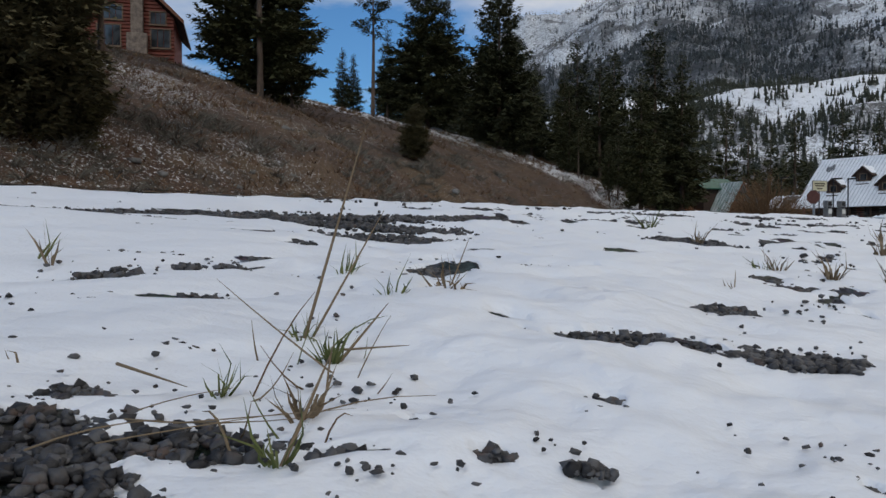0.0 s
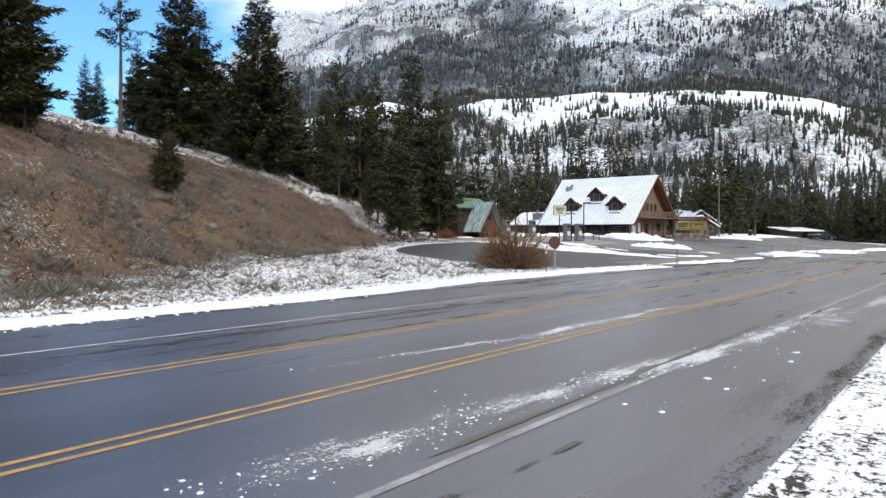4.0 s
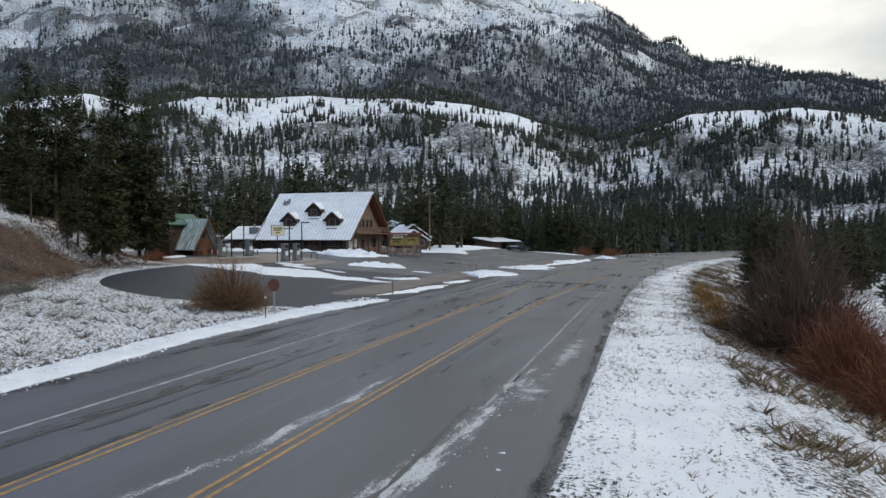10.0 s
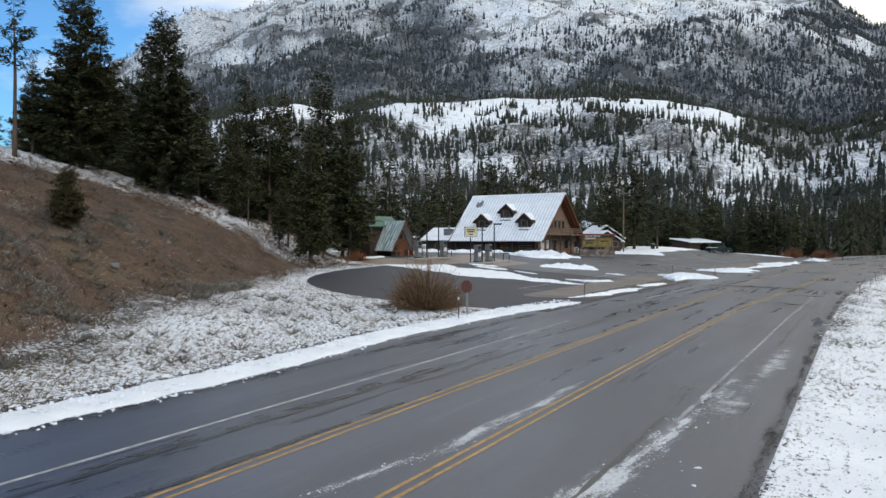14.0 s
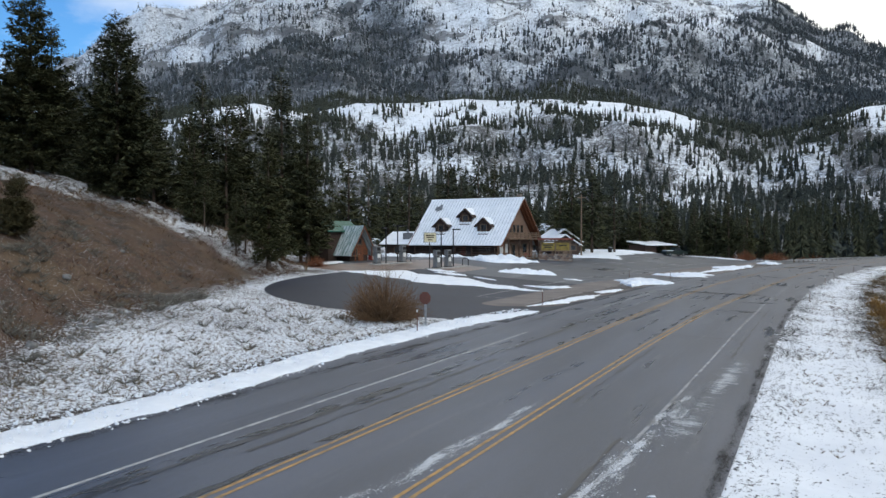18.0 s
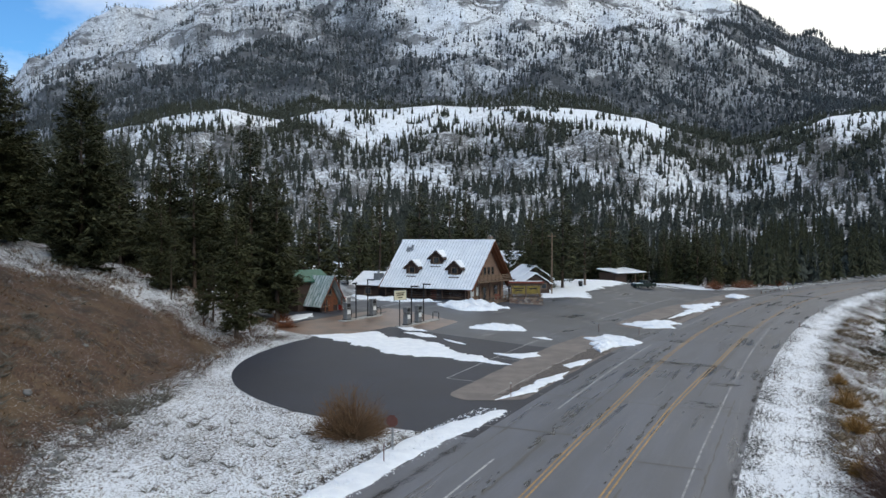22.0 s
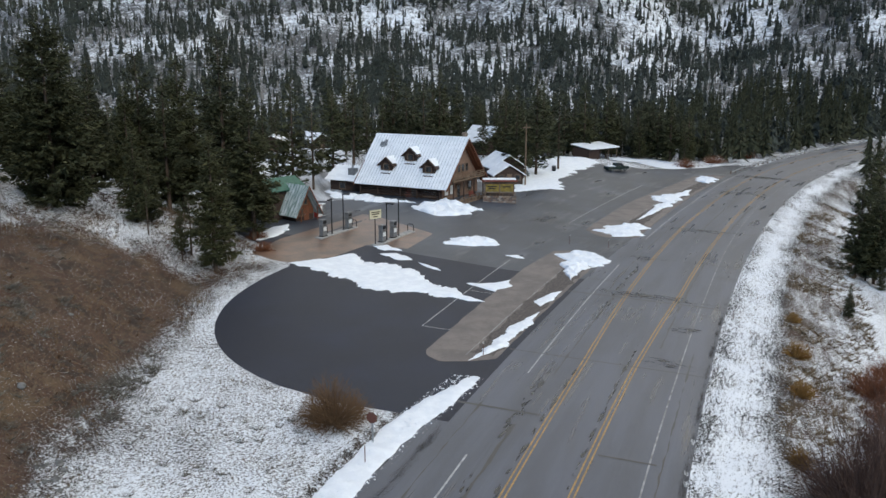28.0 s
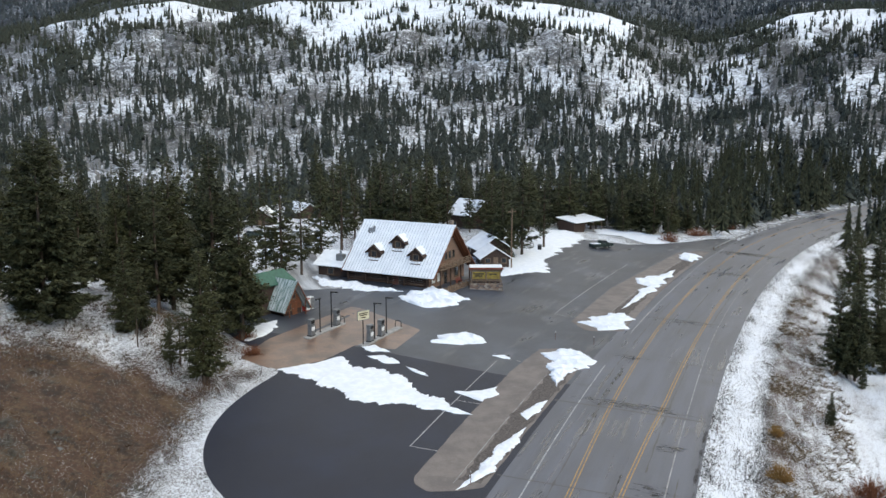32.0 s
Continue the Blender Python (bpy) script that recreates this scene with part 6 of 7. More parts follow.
part("lid", Shape().tube([(0, 0, 1.1), (0, 0, 1.25), (0, 0, 1.32)], [0.5, 0.4, 0.1], 12), GREY_METAL, bin_)
rail_pts = [at(s, 9.3) for s in np.arange(170, 350, 4.0)]
gr = thing("guard_rail", pose(0, 0, 0), "long grey steel guard rail along the outer bend", "guard rail")
beam = Shape()
for (x0, y0), (x1, y1) in zip(rail_pts, rail_pts[1:]):
    dx, dy = (y1 - y0) / 4 * 0.05, -(x1 - x0) / 4 * 0.05
    z0, z1 = ground_z(x0, y0), ground_z(x1, y1)
    prof = ((0, 0.45), (1, 0.5), (0, 0.6), (1, 0.7), (0, 0.76))
    n = len(beam.v)
    beam.v += [(x0 + dx * k, y0 + dy * k, z0 + h) for k, h in prof] + [(x1 + dx * k, y1 + dy * k, z1 + h) for k, h in prof]
    beam.f += [(n + i, n + i + 1, n + i + 6, n + i + 5) for i in range(4)]
part("beam", beam, GALV, gr)
post = Shape().box(-0.08, -0.08, -0.3, 0.08, 0.08, 0.78).mesh("post", TIMBER)
for x, y in rail_pts:
    part("post", post, None, gr).location = (x - 0.05, y + 0.14, ground_z(x, y))

# road sign seen from behind, marker stakes
sg = thing("road_sign", road_pose(13.8, 11.4), "weathered red-brown stop sign on a grey post", "sign")
part("post", Shape().box(-0.05, -0.05, -0.3, 0.05, 0.05, 1.9), GALV, sg)
plate = part("plate", Shape().prism([(0.38 * math.cos(radians(22.5 + 45 * k)), 1.72 + 0.38 * math.sin(radians(22.5 + 45 * k))) for k in range(8)], 0, -0.085, -0.055), SIGN_BACK, sg, "octagonal plate")
part("rim", Shape().tube([(-0.07, 0.38 * math.cos(radians(22.5 + 45 * k)), 1.72 + 0.38 * math.sin(radians(22.5 + 45 * k))) for k in range(9)], 0.016, 6), SIGN_BACK, plate)
part("brace", Shape().box(-0.06, -0.25, 1.68, -0.04, 0.25, 1.74), GALV, sg)
for s, o, h in ((11, 10.6, 1.3), (31.8, 9.9, 1.3), (78.6, 14.8, 1.3), (83, -8.6, 1.2), (52.6, -8.8, 1.2), (100, -8.4, 1.2), (130, -8.4, 1.2), (78.6, 9.4, 1.2)):
    st = thing("marker_stake", road_pose(s, o), "thin brown snow marker stake beside the road", "stake", "marker stakes")
    part("stake", Shape().tube([(0, 0, -0.3), (0.02, 0, h)], 0.03, 6), SIGN_BACK, st)
    part("reflector", Shape().box(-0.035, -0.04, h - 0.16, -0.02, 0.04, h - 0.02), PALE, st)
u = np.linspace(0, 1, 40)
cx, cy = 49 + 24 * u ** 1.3, 128 + 78 * u
W = np.linspace(-3.2, 3.2, 5)
X, Y = cx[:, None] + W * 0.95, cy[:, None] - W * 0.3
Z = height(X.ravel(), Y.ravel()).reshape(X.shape) + 0.05
DRIVE_M = asphalt_material("drive_asphalt", (0.10, 0.10, 0.105), (0.55, 0.56, 0.58), 0.0)
tagged(new("drive", carry_along(raw_mesh("drive", np.stack([X, Y, Z], -1).reshape(-1, 3), grid_faces(40, 5)[:, ::-1], DRIVE_M), np.repeat(80 * u[:, None], 5, 1), np.repeat(W[None], 40, 0))), "slushy asphalt drive leading back between the trees", "drive", "", "structure")

# ---- the house on the hill ----
hx, hy = -27.6, 69.5
house = thing("house", pose(hx, hy, 15.8, 0, 0, 14), "red log house with a stone chimney on the hilltop", "house")
part("wall", Shape().prism([(-6.5, -2.5), (4.2, -2.5), (4.2, 2.9), (1.2, 5.75), (-6.5, 1.2)], 1, 0, 9), RED_LOG, house, "red-stained log walls")
for i in range(22):
    z = -1.0 + i * 0.3
    lim = 4.2 if z < 2.9 else 4.2 - (z - 2.9) * 1.05
    lim0 = -6.5 if z < 1.2 else -6.5 + (z - 1.2) * 1.7
    if lim - lim0 > 0.6:
        part("log", Shape().tube([(lim0 + 0.1, -0.02, z), (lim - 0.05, -0.02, z)], 0.15, 6), RED_LOG, house)
part("roof", Shape().prism([(-7.3, 1.0), (1.2, 6.25), (5.0, 2.55), (5.0, 2.3), (1.2, 5.95), (-7.3, 0.75)], 1, -1.0, 9.6), LOG, house, "dark brown roof with broad eaves")
part("bargeboard", Shape().prism([(-7.3, 0.7), (1.2, 5.9), (5.05, 2.25), (5.05, 2.57), (1.2, 6.28), (-7.3, 1.03)], 1, -1.1, -1.0), ORANGE, house)
ch = part("chimney", Shape().box(0.75, -0.6, -2.5, 1.75, 0.0, 7.3, 0.06).box(0.45, -0.9, -2.5, 2.1, 0.0, 1.4, 0.08), STONE, house, "tall rubble stone chimney")
part("cap", Shape().box(0.65, -0.7, 7.3, 1.85, 0.1, 7.45), CURB, ch)
for x, z, w, h in ((3.1, 0.4, 1.5, 1.5), (2.9, 2.35, 1.2, 1.0), (-1.0, 0.4, 1.8, 1.7), (-0.7, 2.6, 1.5, 1.2)):
    window(house, (x, -0.16, z), w, h, "y", None, 2)


# ---- shrubs, tufts and grass ----
def twig_material(name, a, b):
    m = Nodes(name, 0.9, 0.0, 0.1)
    return m.done(m.mix(m.island(), a, b))


TWIG = twig_material("brown_twigs", (0.085, 0.05, 0.03), (0.20, 0.125, 0.07))
RED_TWIG = twig_material("red_willow_twigs", (0.12, 0.05, 0.03), (0.24, 0.10, 0.05))
GOLD_TWIG = twig_material("golden_willow_twigs", (0.20, 0.11, 0.035), (0.34, 0.2, 0.07))
DARK_TWIG = twig_material("dark_plum_twigs", (0.06, 0.038, 0.032), (0.14, 0.09, 0.072))
STRAW = twig_material("dry_straw", (0.085, 0.06, 0.038), (0.25, 0.19, 0.125))
PALE_STRAW = twig_material("pale_straw", (0.06, 0.040, 0.026), (0.27, 0.19, 0.12))
RUSSET = twig_material("russet_grass", (0.022, 0.014, 0.010), (0.17, 0.10, 0.062))
SAGE = twig_material("grey_sage", (0.075, 0.068, 0.056), (0.20, 0.185, 0.16))
GREEN_BLADE = twig_material("green_grass", (0.05, 0.07, 0.025), (0.16, 0.17, 0.07))


def needles_of(g, base, dirs, lengths, widths, bend):
    """Thin bent slivers as three-sided strips: arrays of triangles."""
    n = len(base)
    side = np.cross(dirs, g.normal(size=(n, 3)))
    side /= np.linalg.norm(side, axis=1, keepdims=True) + 1e-9
    mid = base + dirs * lengths[:, None] * 0.55
    tip = base + dirs * lengths[:, None] + bend * lengths[:, None]
    w = side * widths[:, None]
    return np.concatenate([np.stack([base - w, base + w, mid + w * 0.7], 1), np.stack([base - w, mid + w * 0.7, mid - w * 0.7], 1), np.stack([mid - w * 0.7, mid + w * 0.7, tip], 1)], 1).reshape(-1, 3)


def shrub(name, s, o, r, h, count, material, label, seed, width=0.02):
    g = np.random.default_rng(seed)
    x, y = at(s, o)
    sh_ = thing(name, pose(x, y, ground_z(x, y) - 0.05), label, "shrub", "bare shrubs")
    tris = []
    a, k = g.random(count) * 6.283, g.random(count) ** 0.6
    th = np.radians(82) * k
    d = np.stack([np.cos(a) * np.sin(th), np.sin(a) * np.sin(th), np.cos(th)], -1)
    base = np.stack([np.cos(a) * k * r * 0.22, np.sin(a) * k * r * 0.22, np.zeros(count)], -1)
    L = g.uniform(0.65, 1.0, count) / np.sqrt((np.sin(th) / r) ** 2 + (np.cos(th) / h) ** 2)
    tris.append(needles_of(g, base, d, L, np.full(count, width), g.normal(0, 0.06, (count, 3))))
    for lev in range(3):
        m = count * 2
        i = g.integers(0, count, m)
        t = g.uniform(0.3, 0.95, m)
        p = base[i] + d[i] * (L[i] * t)[:, None]
        dd = d[i] + g.normal(0, 0.45, (m, 3))
        dd /= np.linalg.norm(dd, axis=1, keepdims=True)
        tris.append(needles_of(g, p, dd, h * g.uniform(0.12, 0.3, m), np.full(m, width * 0.55), g.normal(0, 0.08, (m, 3))))
    part("brush", tri_soup("brush", np.concatenate(tris), material), None, sh_)
    part("stool", Shape().tube([(0, 0, -0.1), (0, 0, 0.15)], [r * 0.25, r * 0.18], 8), BARK, sh_)


shrub("bush", 15.4, 15.1, 2.35, 3.6, 640, TWIG, "large bare brown willow bush beside the sign", 1, 0.02)
for i, (s, o, r, h, n, mat, lab) in enumerate(((17.0, -17.8, 3.2, 10.0, 1150, DARK_TWIG, "tall bare dark plum-brown thicket"), (21.5, -19.4, 2.6, 7.5, 560, DARK_TWIG, "tall bare dark plum-brown thicket"), (8.5, -18.6, 2.6, 5.0, 620, RED_TWIG, "rust-red bare willow thicket"), (3.0, -19.5, 2.6, 4.6, 520, RED_TWIG, "rust-red bare willow thicket"),
        (35.5, -14.8, 1.1, 1.7, 220, GOLD_TWIG, "golden-brown bare willow clump"), (45, -14.6, 1.2, 1.9, 220, GOLD_TWIG, "golden-brown bare willow clump"), (22.5, -14.4, 0.9, 1.4, 200, GOLD_TWIG, "golden-brown bare willow clump"), (56, -14.2, 0.8, 1.2, 160, GOLD_TWIG, "small golden bare willow clump"),
        (42, -20.5, 2.4, 3.0, 420, RED_TWIG, "rust-red bare willow thicket"), (36, -21.5, 2.6, 3.2, 420, RED_TWIG, "rust-red bare willow thicket"), (30, -20.5, 2.4, 3.4, 420, DARK_TWIG, "bare dark plum-brown thicket"), (49, -22.5, 2.2, 2.6, 360, RED_TWIG, "rust-red bare willow thicket"), (25, -22.0, 2.8, 3.6, 420, DARK_TWIG, "bare dark plum-brown thicket"),
        (52, 45.5, 1.3, 1.5, 160, RED_TWIG, "low reddish bare bush beside the apron"), (57.5, 50.5, 1.5, 1.7, 180, RED_TWIG, "low reddish bare bush beside the apron"), (176, 22, 3.0, 2.6, 260, RED_TWIG, "reddish bare brush beside the far road"), (192, 20, 3.5, 2.6, 260, RED_TWIG, "reddish bare brush beside the far road"), (210, 18, 3.5, 2.6, 260, RED_TWIG, "reddish bare brush beside the far road"))):
    shrub("bush", s, o, r, h, n, mat, lab, 40 + i, 0.022)


def tuft_field(name, seed, s0, s1, o0, o1, count, size, blades, material, label, keep=None, flat=0.6, width=0.02):
    """Many small tufts in one mesh."""
    g = np.random.default_rng(seed)
    s = g.uniform(s0, s1, count)
    lo, hi = (o0(s) if callable(o0) else o0), (o1(s) if callable(o1) else o1)
    o = lo + (hi - lo) * g.random(count)
    x, y = on_road(s, o)
    if keep is not None:
        ok = keep(x, y, s, o, g.random(count))
        x, y = x[ok], y[ok]
    z = height(x, y)
    n = len(x)
    sz = size * g.uniform(0.5, 1.5, n)
    base = np.repeat(np.stack([x, y, z], -1), blades, 0)
    szr = np.repeat(sz, blades)
    m = n * blades
    a = g.random(m) * 6.283
    d = np.stack([np.cos(a) * flat, np.sin(a) * flat, g.uniform(0.5, 1.0, m)], -1)
    base = base + np.stack([np.cos(a), np.sin(a), -0.1 + 0 * a], -1) * (szr * 0.25 * g.random(m))[:, None]
    tris = needles_of(g, base, d, szr * g.uniform(0.6, 1.1, m), szr * width * 3, g.normal(0, 0.12, (m, 3)))
    return tagged(new(name, tri_soup(name, tris, material)), label, "grass", "", "stuff")


hill_top = lambda s: hill_foot(s) + np.interp(s, (-40, 10, 40, 60), (34, 34, 22, 12))
clump = lambda scale, seed, cut: (lambda x, y, s, o, u: fbm(x, y, scale, seed) > cut - 0.8 * (u - 0.5))
tuft_field("grass", 3, -45, 56, lambda s: hill_foot(s) - 0.5, hill_top, 8500, 0.34, 5, RUSSET, "russet dry grass on the hillside", clump(8, 5.0, 0.0))
tuft_field("grass", 4, -45, 56, lambda s: hill_foot(s) - 0.5, hill_top, 9000, 0.30, 5, PALE_STRAW, "straw-coloured dry grass on the hillside", clump(6, 2.0, 0.1))
tuft_field("sagebrush", 5, -50, 20, lambda s: hill_foot(s) - 1.5, lambda s: hill_foot(s) + 12, 4200, 0.46, 20, SAGE, "grey sagebrush at the foot of the hill", clump(4, 3.0, 0.2), 1.1, 0.010)
tuft_field("sagebrush", 6, -40, 50, lambda s: hill_foot(s) + 6, hill_top, 1400, 0.4, 20, SAGE, "grey sagebrush on the hillside", clump(7, 4.0, 0.3), 1.1, 0.010)
tuft_field("grass", 7, -40, 46, lambda s: left_edge(s) + 2.2, lambda s: hill_foot(s) - 0.3, 9000, 0.13, 6, STRAW, "short dry grass poking through the snow", lambda x, y, s, o, u: (s < 17) | (o > lot_top(s) + 0.4))
tuft_field("sagebrush", 12, -30, 17, lambda s: left_edge(s) + 3.5, lambda s: hill_foot(s) - 0.5, 120, 0.42, 22, SAGE, "small grey sagebrush tufts in the snowy verge", None, 1.1, 0.010)
tuft_field("grass", 8, -10, 140, -22, -13.2, 5200, 0.42, 7, STRAW, "straw-coloured grass on the embankment", clump(5, 1.0, 0.0), 1.1)
tuft_field("grass", 9, -30, 150, -13.2, -9.2, 3000, 0.14, 5, STRAW, "short dry grass poking through the snow", lambda x, y, s, o, u: (np.hypot(x, y) > 4) & (fbm(x, y, 3, 6.0) > 0.1), 0.9)


ROCK_M = simple("grey_boulder", (0.20, 0.195, 0.19), (0.09, 0.088, 0.085), 0.9, 0, 4.0, None, 0.6, 18, False)
# ---- gravel, grass and slush close to the take-off place ----
STONE_MIX = Nodes("gravel_stones", 0.6, 0.0, 0.35)
_c = STONE_MIX.mix(STONE_MIX.island(), (0.006, 0.006, 0.008), (0.095, 0.093, 0.096))
_c = STONE_MIX.mix(STONE_MIX.step(STONE_MIX.noise(90, 3), 0.56, 0.72), _c, (0.085, 0.06, 0.05))
STONE_MIX.bump(STONE_MIX.noise(400, 3), 0.4, 0.002)
STONE_MIX = STONE_MIX.done(_c)
PHI = (1 + 5 ** 0.5) / 2
ICO_V = np.array([(-1, PHI, 0), (1, PHI, 0), (-1, -PHI, 0), (1, -PHI, 0), (0, -1, PHI), (0, 1, PHI), (0, -1, -PHI), (0, 1, -PHI), (PHI, 0, -1), (PHI, 0, 1), (-PHI, 0, -1), (-PHI, 0, 1)]) / 1.9
ICO_F = np.array([(0, 11, 5), (0, 5, 1), (0, 1, 7), (0, 7, 10), (0, 10, 11), (1, 5, 9), (5, 11, 4), (11, 10, 2), (10, 7, 6), (7, 1, 8), (3, 9, 4), (3, 4, 2), (3, 2, 6), (3, 6, 8), (3, 8, 9), (4, 9, 5), (2, 4, 11), (6, 2, 10), (8, 6, 7), (9, 8, 1)])


def lumps(name, x, y, z, r, flat, g, material, label, category, along=None):
    """Small jagged stones or clods in one mesh."""
    n = len(x)
    v = ICO_V[None] * g.uniform(0.5, 1.3, (n, 12, 1)) * r[:, None, None] * np.stack([np.ones(n), g.uniform(0.7, 1.3, n), flat * g.uniform(0.7, 1.2, n)], -1)[:, None]
    a = g.random(n) * 6.283 if along is None else along + g.normal(0, 0.3, n)
    c, s = np.cos(a)[:, None], np.sin(a)[:, None]
    v = np.stack([v[..., 0] * c - v[..., 1] * s, v[..., 0] * s + v[..., 1] * c, v[..., 2]], -1) + np.stack([x, y, z], -1)[:, None]
    f = (ICO_F[None] + 12 * np.arange(n)[:, None, None]).reshape(-1, 3)
    return tagged(new(name, raw_mesh(name, v.reshape(-1, 3), f, material)), label, category, "", "stuff")


g = np.random.default_rng(9)
px, py = [], []
for cx, cy, rx, ry in GRAVEL:
    n = int(min(900, 70 + 420000 * rx * ry))
    a, k = g.random(n) * 6.283, g.random(n) ** 0.5
    px.append(cx + rx * 1.35 * k * np.cos(a)), py.append(cy + ry * 1.35 * k * np.sin(a))
close_by = sum(len(v) for v in px)
for cx, cy, ra, rc in FAR_GRAVEL:
    n = int(40 + 70000 * ra * rc)
    u, v = ra * 1.3 * g.uniform(-1, 1, n), rc * 1.3 * g.uniform(-1, 1, n)
    px.append(cx + u * 0.752 - v * 0.659), py.append(cy + u * 0.659 + v * 0.752)
bx, by = on_road(g.uniform(-33.2, -28, 9000), -8.705 + 0.05 * g.normal(0, 1, 9000))
qx, qy = g.uniform(-0.9, 2.0, 30000), g.uniform(0.5, 3.4, 30000)
ok = bare_gravel(qx, qy, 1.0) > 0.4
px, py = np.concatenate(px + [bx, qx[ok]]), np.concatenate(py + [by, qy[ok]])
ok = bare_gravel(px, py, 1.0) > g.uniform(0.2, 0.8, len(px))
keep_ = np.nonzero(ok)[0]
keep_ = np.concatenate([keep_[keep_ < close_by], g.permutation(keep_[keep_ >= close_by])[:5500]])[:14000]
px, py = px[keep_], py[keep_]
pd = np.hypot(px, py)
r = 0.0010 + 0.0026 * g.random(len(px)) ** 2.5 + 0.0020 * np.minimum(pd, 2.5) * g.uniform(0.5, 1.4, len(px))
lumps("gravel", px, py, height(px, py) - 0.004 + r * 0.3, r, 0.8, g, STONE_MIX, "dark angular road gravel showing through the snow", "gravel")
cx_, cy_ = g.uniform(-0.35, 0.6, 90), 0.22 + 1.3 * g.random(90) ** 1.6
cx_ = np.where(np.abs(cx_) < 0.62 * cy_, cx_, cx_ * 0.4)
near_cx, near_cy = np.array([p_[0] for p_ in GRAVEL]), np.array([p_[1] for p_ in GRAVEL])
pick = g.integers(0, len(GRAVEL), 420)
sx_ = np.concatenate([g.uniform(-0.9, 1.3, 380), np.repeat(cx_, 5) + g.normal(0, 0.010, 450), near_cx[pick] + g.normal(0, 0.035, 420)])
sy_ = np.concatenate([g.uniform(0.22, 2.6, 380), np.repeat(cy_, 5) + g.normal(0, 0.008, 450), near_cy[pick] + g.normal(0, 0.03, 420)])
ok = (sy_ > 0.2) & (np.abs(sx_ + 0.12) + np.abs(sy_ - 0.2) > 0.05)
sx_, sy_ = sx_[ok], sy_[ok]
r = g.uniform(0.0010, 0.0036, len(sx_)) * (0.35 + 0.6 * np.hypot(sx_, sy_))
lumps("pebble", sx_, sy_, height(sx_, sy_) - 0.1 * r, r, 0.7, g, STONE_MIX, "scattered dark pebbles on the snow", "gravel")
bx, by = on_road(g.uniform(-34, 60, 2600), -7.9 - 5.2 * g.random(2600) ** 1.4)
ok = np.hypot(bx, by) > 6
bx, by = bx[ok], by[ok]
lumps("pebble", bx, by, height(bx, by), 0.008 + 0.035 * g.random(len(bx)) ** 3, 0.6, g, STONE_MIX, "scattered dark clods and stones on the verge", "gravel")


g = np.random.default_rng(29)
sv = np.concatenate([g.normal(1.0, 3.5, 60), g.uniform(-30, 20, 70)])
ov = hill_foot(sv) + np.concatenate([g.normal(-0.3, 0.9, 60), 1.0 + 12 * g.random(70)])
vx, vy = on_road(sv, ov)
lumps("boulder", vx, vy, height(vx, vy), 0.08 + 0.30 * g.random(130) ** 3, 0.7, g, ROCK_M, "grey stones lying at the foot of the hill", "stones")
g = np.random.default_rng(19)
sv = g.uniform(-38, 44, 15000)
ov = left_edge(sv) + 2.2 + (hill_foot(sv) - left_edge(sv) - 2.2) * g.random(15000)
ok = ((sv < 17.5) | (ov > lot_top(sv) + 0.5)) & (fbm(sv, ov, 2.5, 3.0) > g.uniform(-1.0, 0.8, 15000))
vx, vy = on_road(sv[ok], ov[ok])
lumps("snow_clod", vx, vy, height(vx, vy), 0.02 + 0.06 * g.random(len(vx)) ** 2, 0.6, g, SNOW_M, "small caps of snow on the matted grass", "snow")
sv = g.uniform(-38, 27, 5200)
ov = left_edge(sv) + np.where(g.random(5200) < 0.35, g.normal(-0.1, 0.22, 5200), 0.3 + 2.0 * g.random(5200))
vx, vy = on_road(sv, ov)
lumps("snow_clod", vx, vy, near_height(sv, ov) + 0.10 * smooth(-0.1, 0.7, ov - left_edge(sv)) * smooth(2.5, 1.8, ov - left_edge(sv)), 0.012 + 0.08 * g.random(5200) ** 3, 0.7, g, SNOW_M, "crumbled lumps of ploughed snow along the bank", "snow")


def stalk(name, a, b, w, material, label, sag=0.0, group="dry stalks"):
    """A single stalk or blade from a to b, as a thin tapered tube."""
    a, b = Vector(a), Vector(b)
    w = w * 0.7
    pts_ = [a.lerp(b, k) + Vector((0, 0, -sag * 4 * k * (1 - k))) for k in (0, 0.25, 0.5, 0.75, 1)]
    return tagged(new(name, Shape().tube(pts_, [w, w * 0.9, w * 0.75, w * 0.55, w * 0.2], 5).mesh(name, material, True)), label, "grass", group)


for a, b, w, m in (((-0.142, 0.422, 0.04), (-0.111, 0.427, 0.149), 0.0013, STRAW), ((-0.140, 0.424, 0.04), (-0.107, 0.489, 0.110), 0.0011, STRAW), ((-0.120, 0.249, 0.022), (-0.113, 0.322, 0.052), 0.0013, STRAW),
                   ((-0.121, 0.380, 0.036), (-0.102, 0.456, 0.060), 0.0012, STRAW), ((-0.069, 0.583, 0.05), (-0.029, 0.43, 0.034), 0.0010, STRAW), ((-0.2, 0.341, 0.045), (-0.165, 0.318, 0.040), 0.0010, STRAW), ((-0.12, 0.396, 0.043), (-0.088, 0.398, 0.045), 0.0009, STRAW), ((-0.073, 0.607, 0.05), (-0.055, 0.66, 0.094), 0.0011, STRAW)):
    stalk("grass_stalk", a, b, w, m, "thin dry straw-coloured grass stalk in the snow")


g = np.random.default_rng(41)
for i in range(5):
    x, y, a, l = g.uniform(-0.19, -0.15), g.uniform(0.225, 0.275), g.uniform(-0.1, 0.6), g.uniform(0.03, 0.06)
    z = ground_z(x, y) + 0.006
    stalk("grass_stalk", (x, y, z), (x + l * math.cos(a), y + l * math.sin(a), z + g.uniform(-0.002, 0.006)), g.uniform(0.0003, 0.0005), STRAW, "dead grass stalk lying over the gravel", g.uniform(-0.002, 0.002))


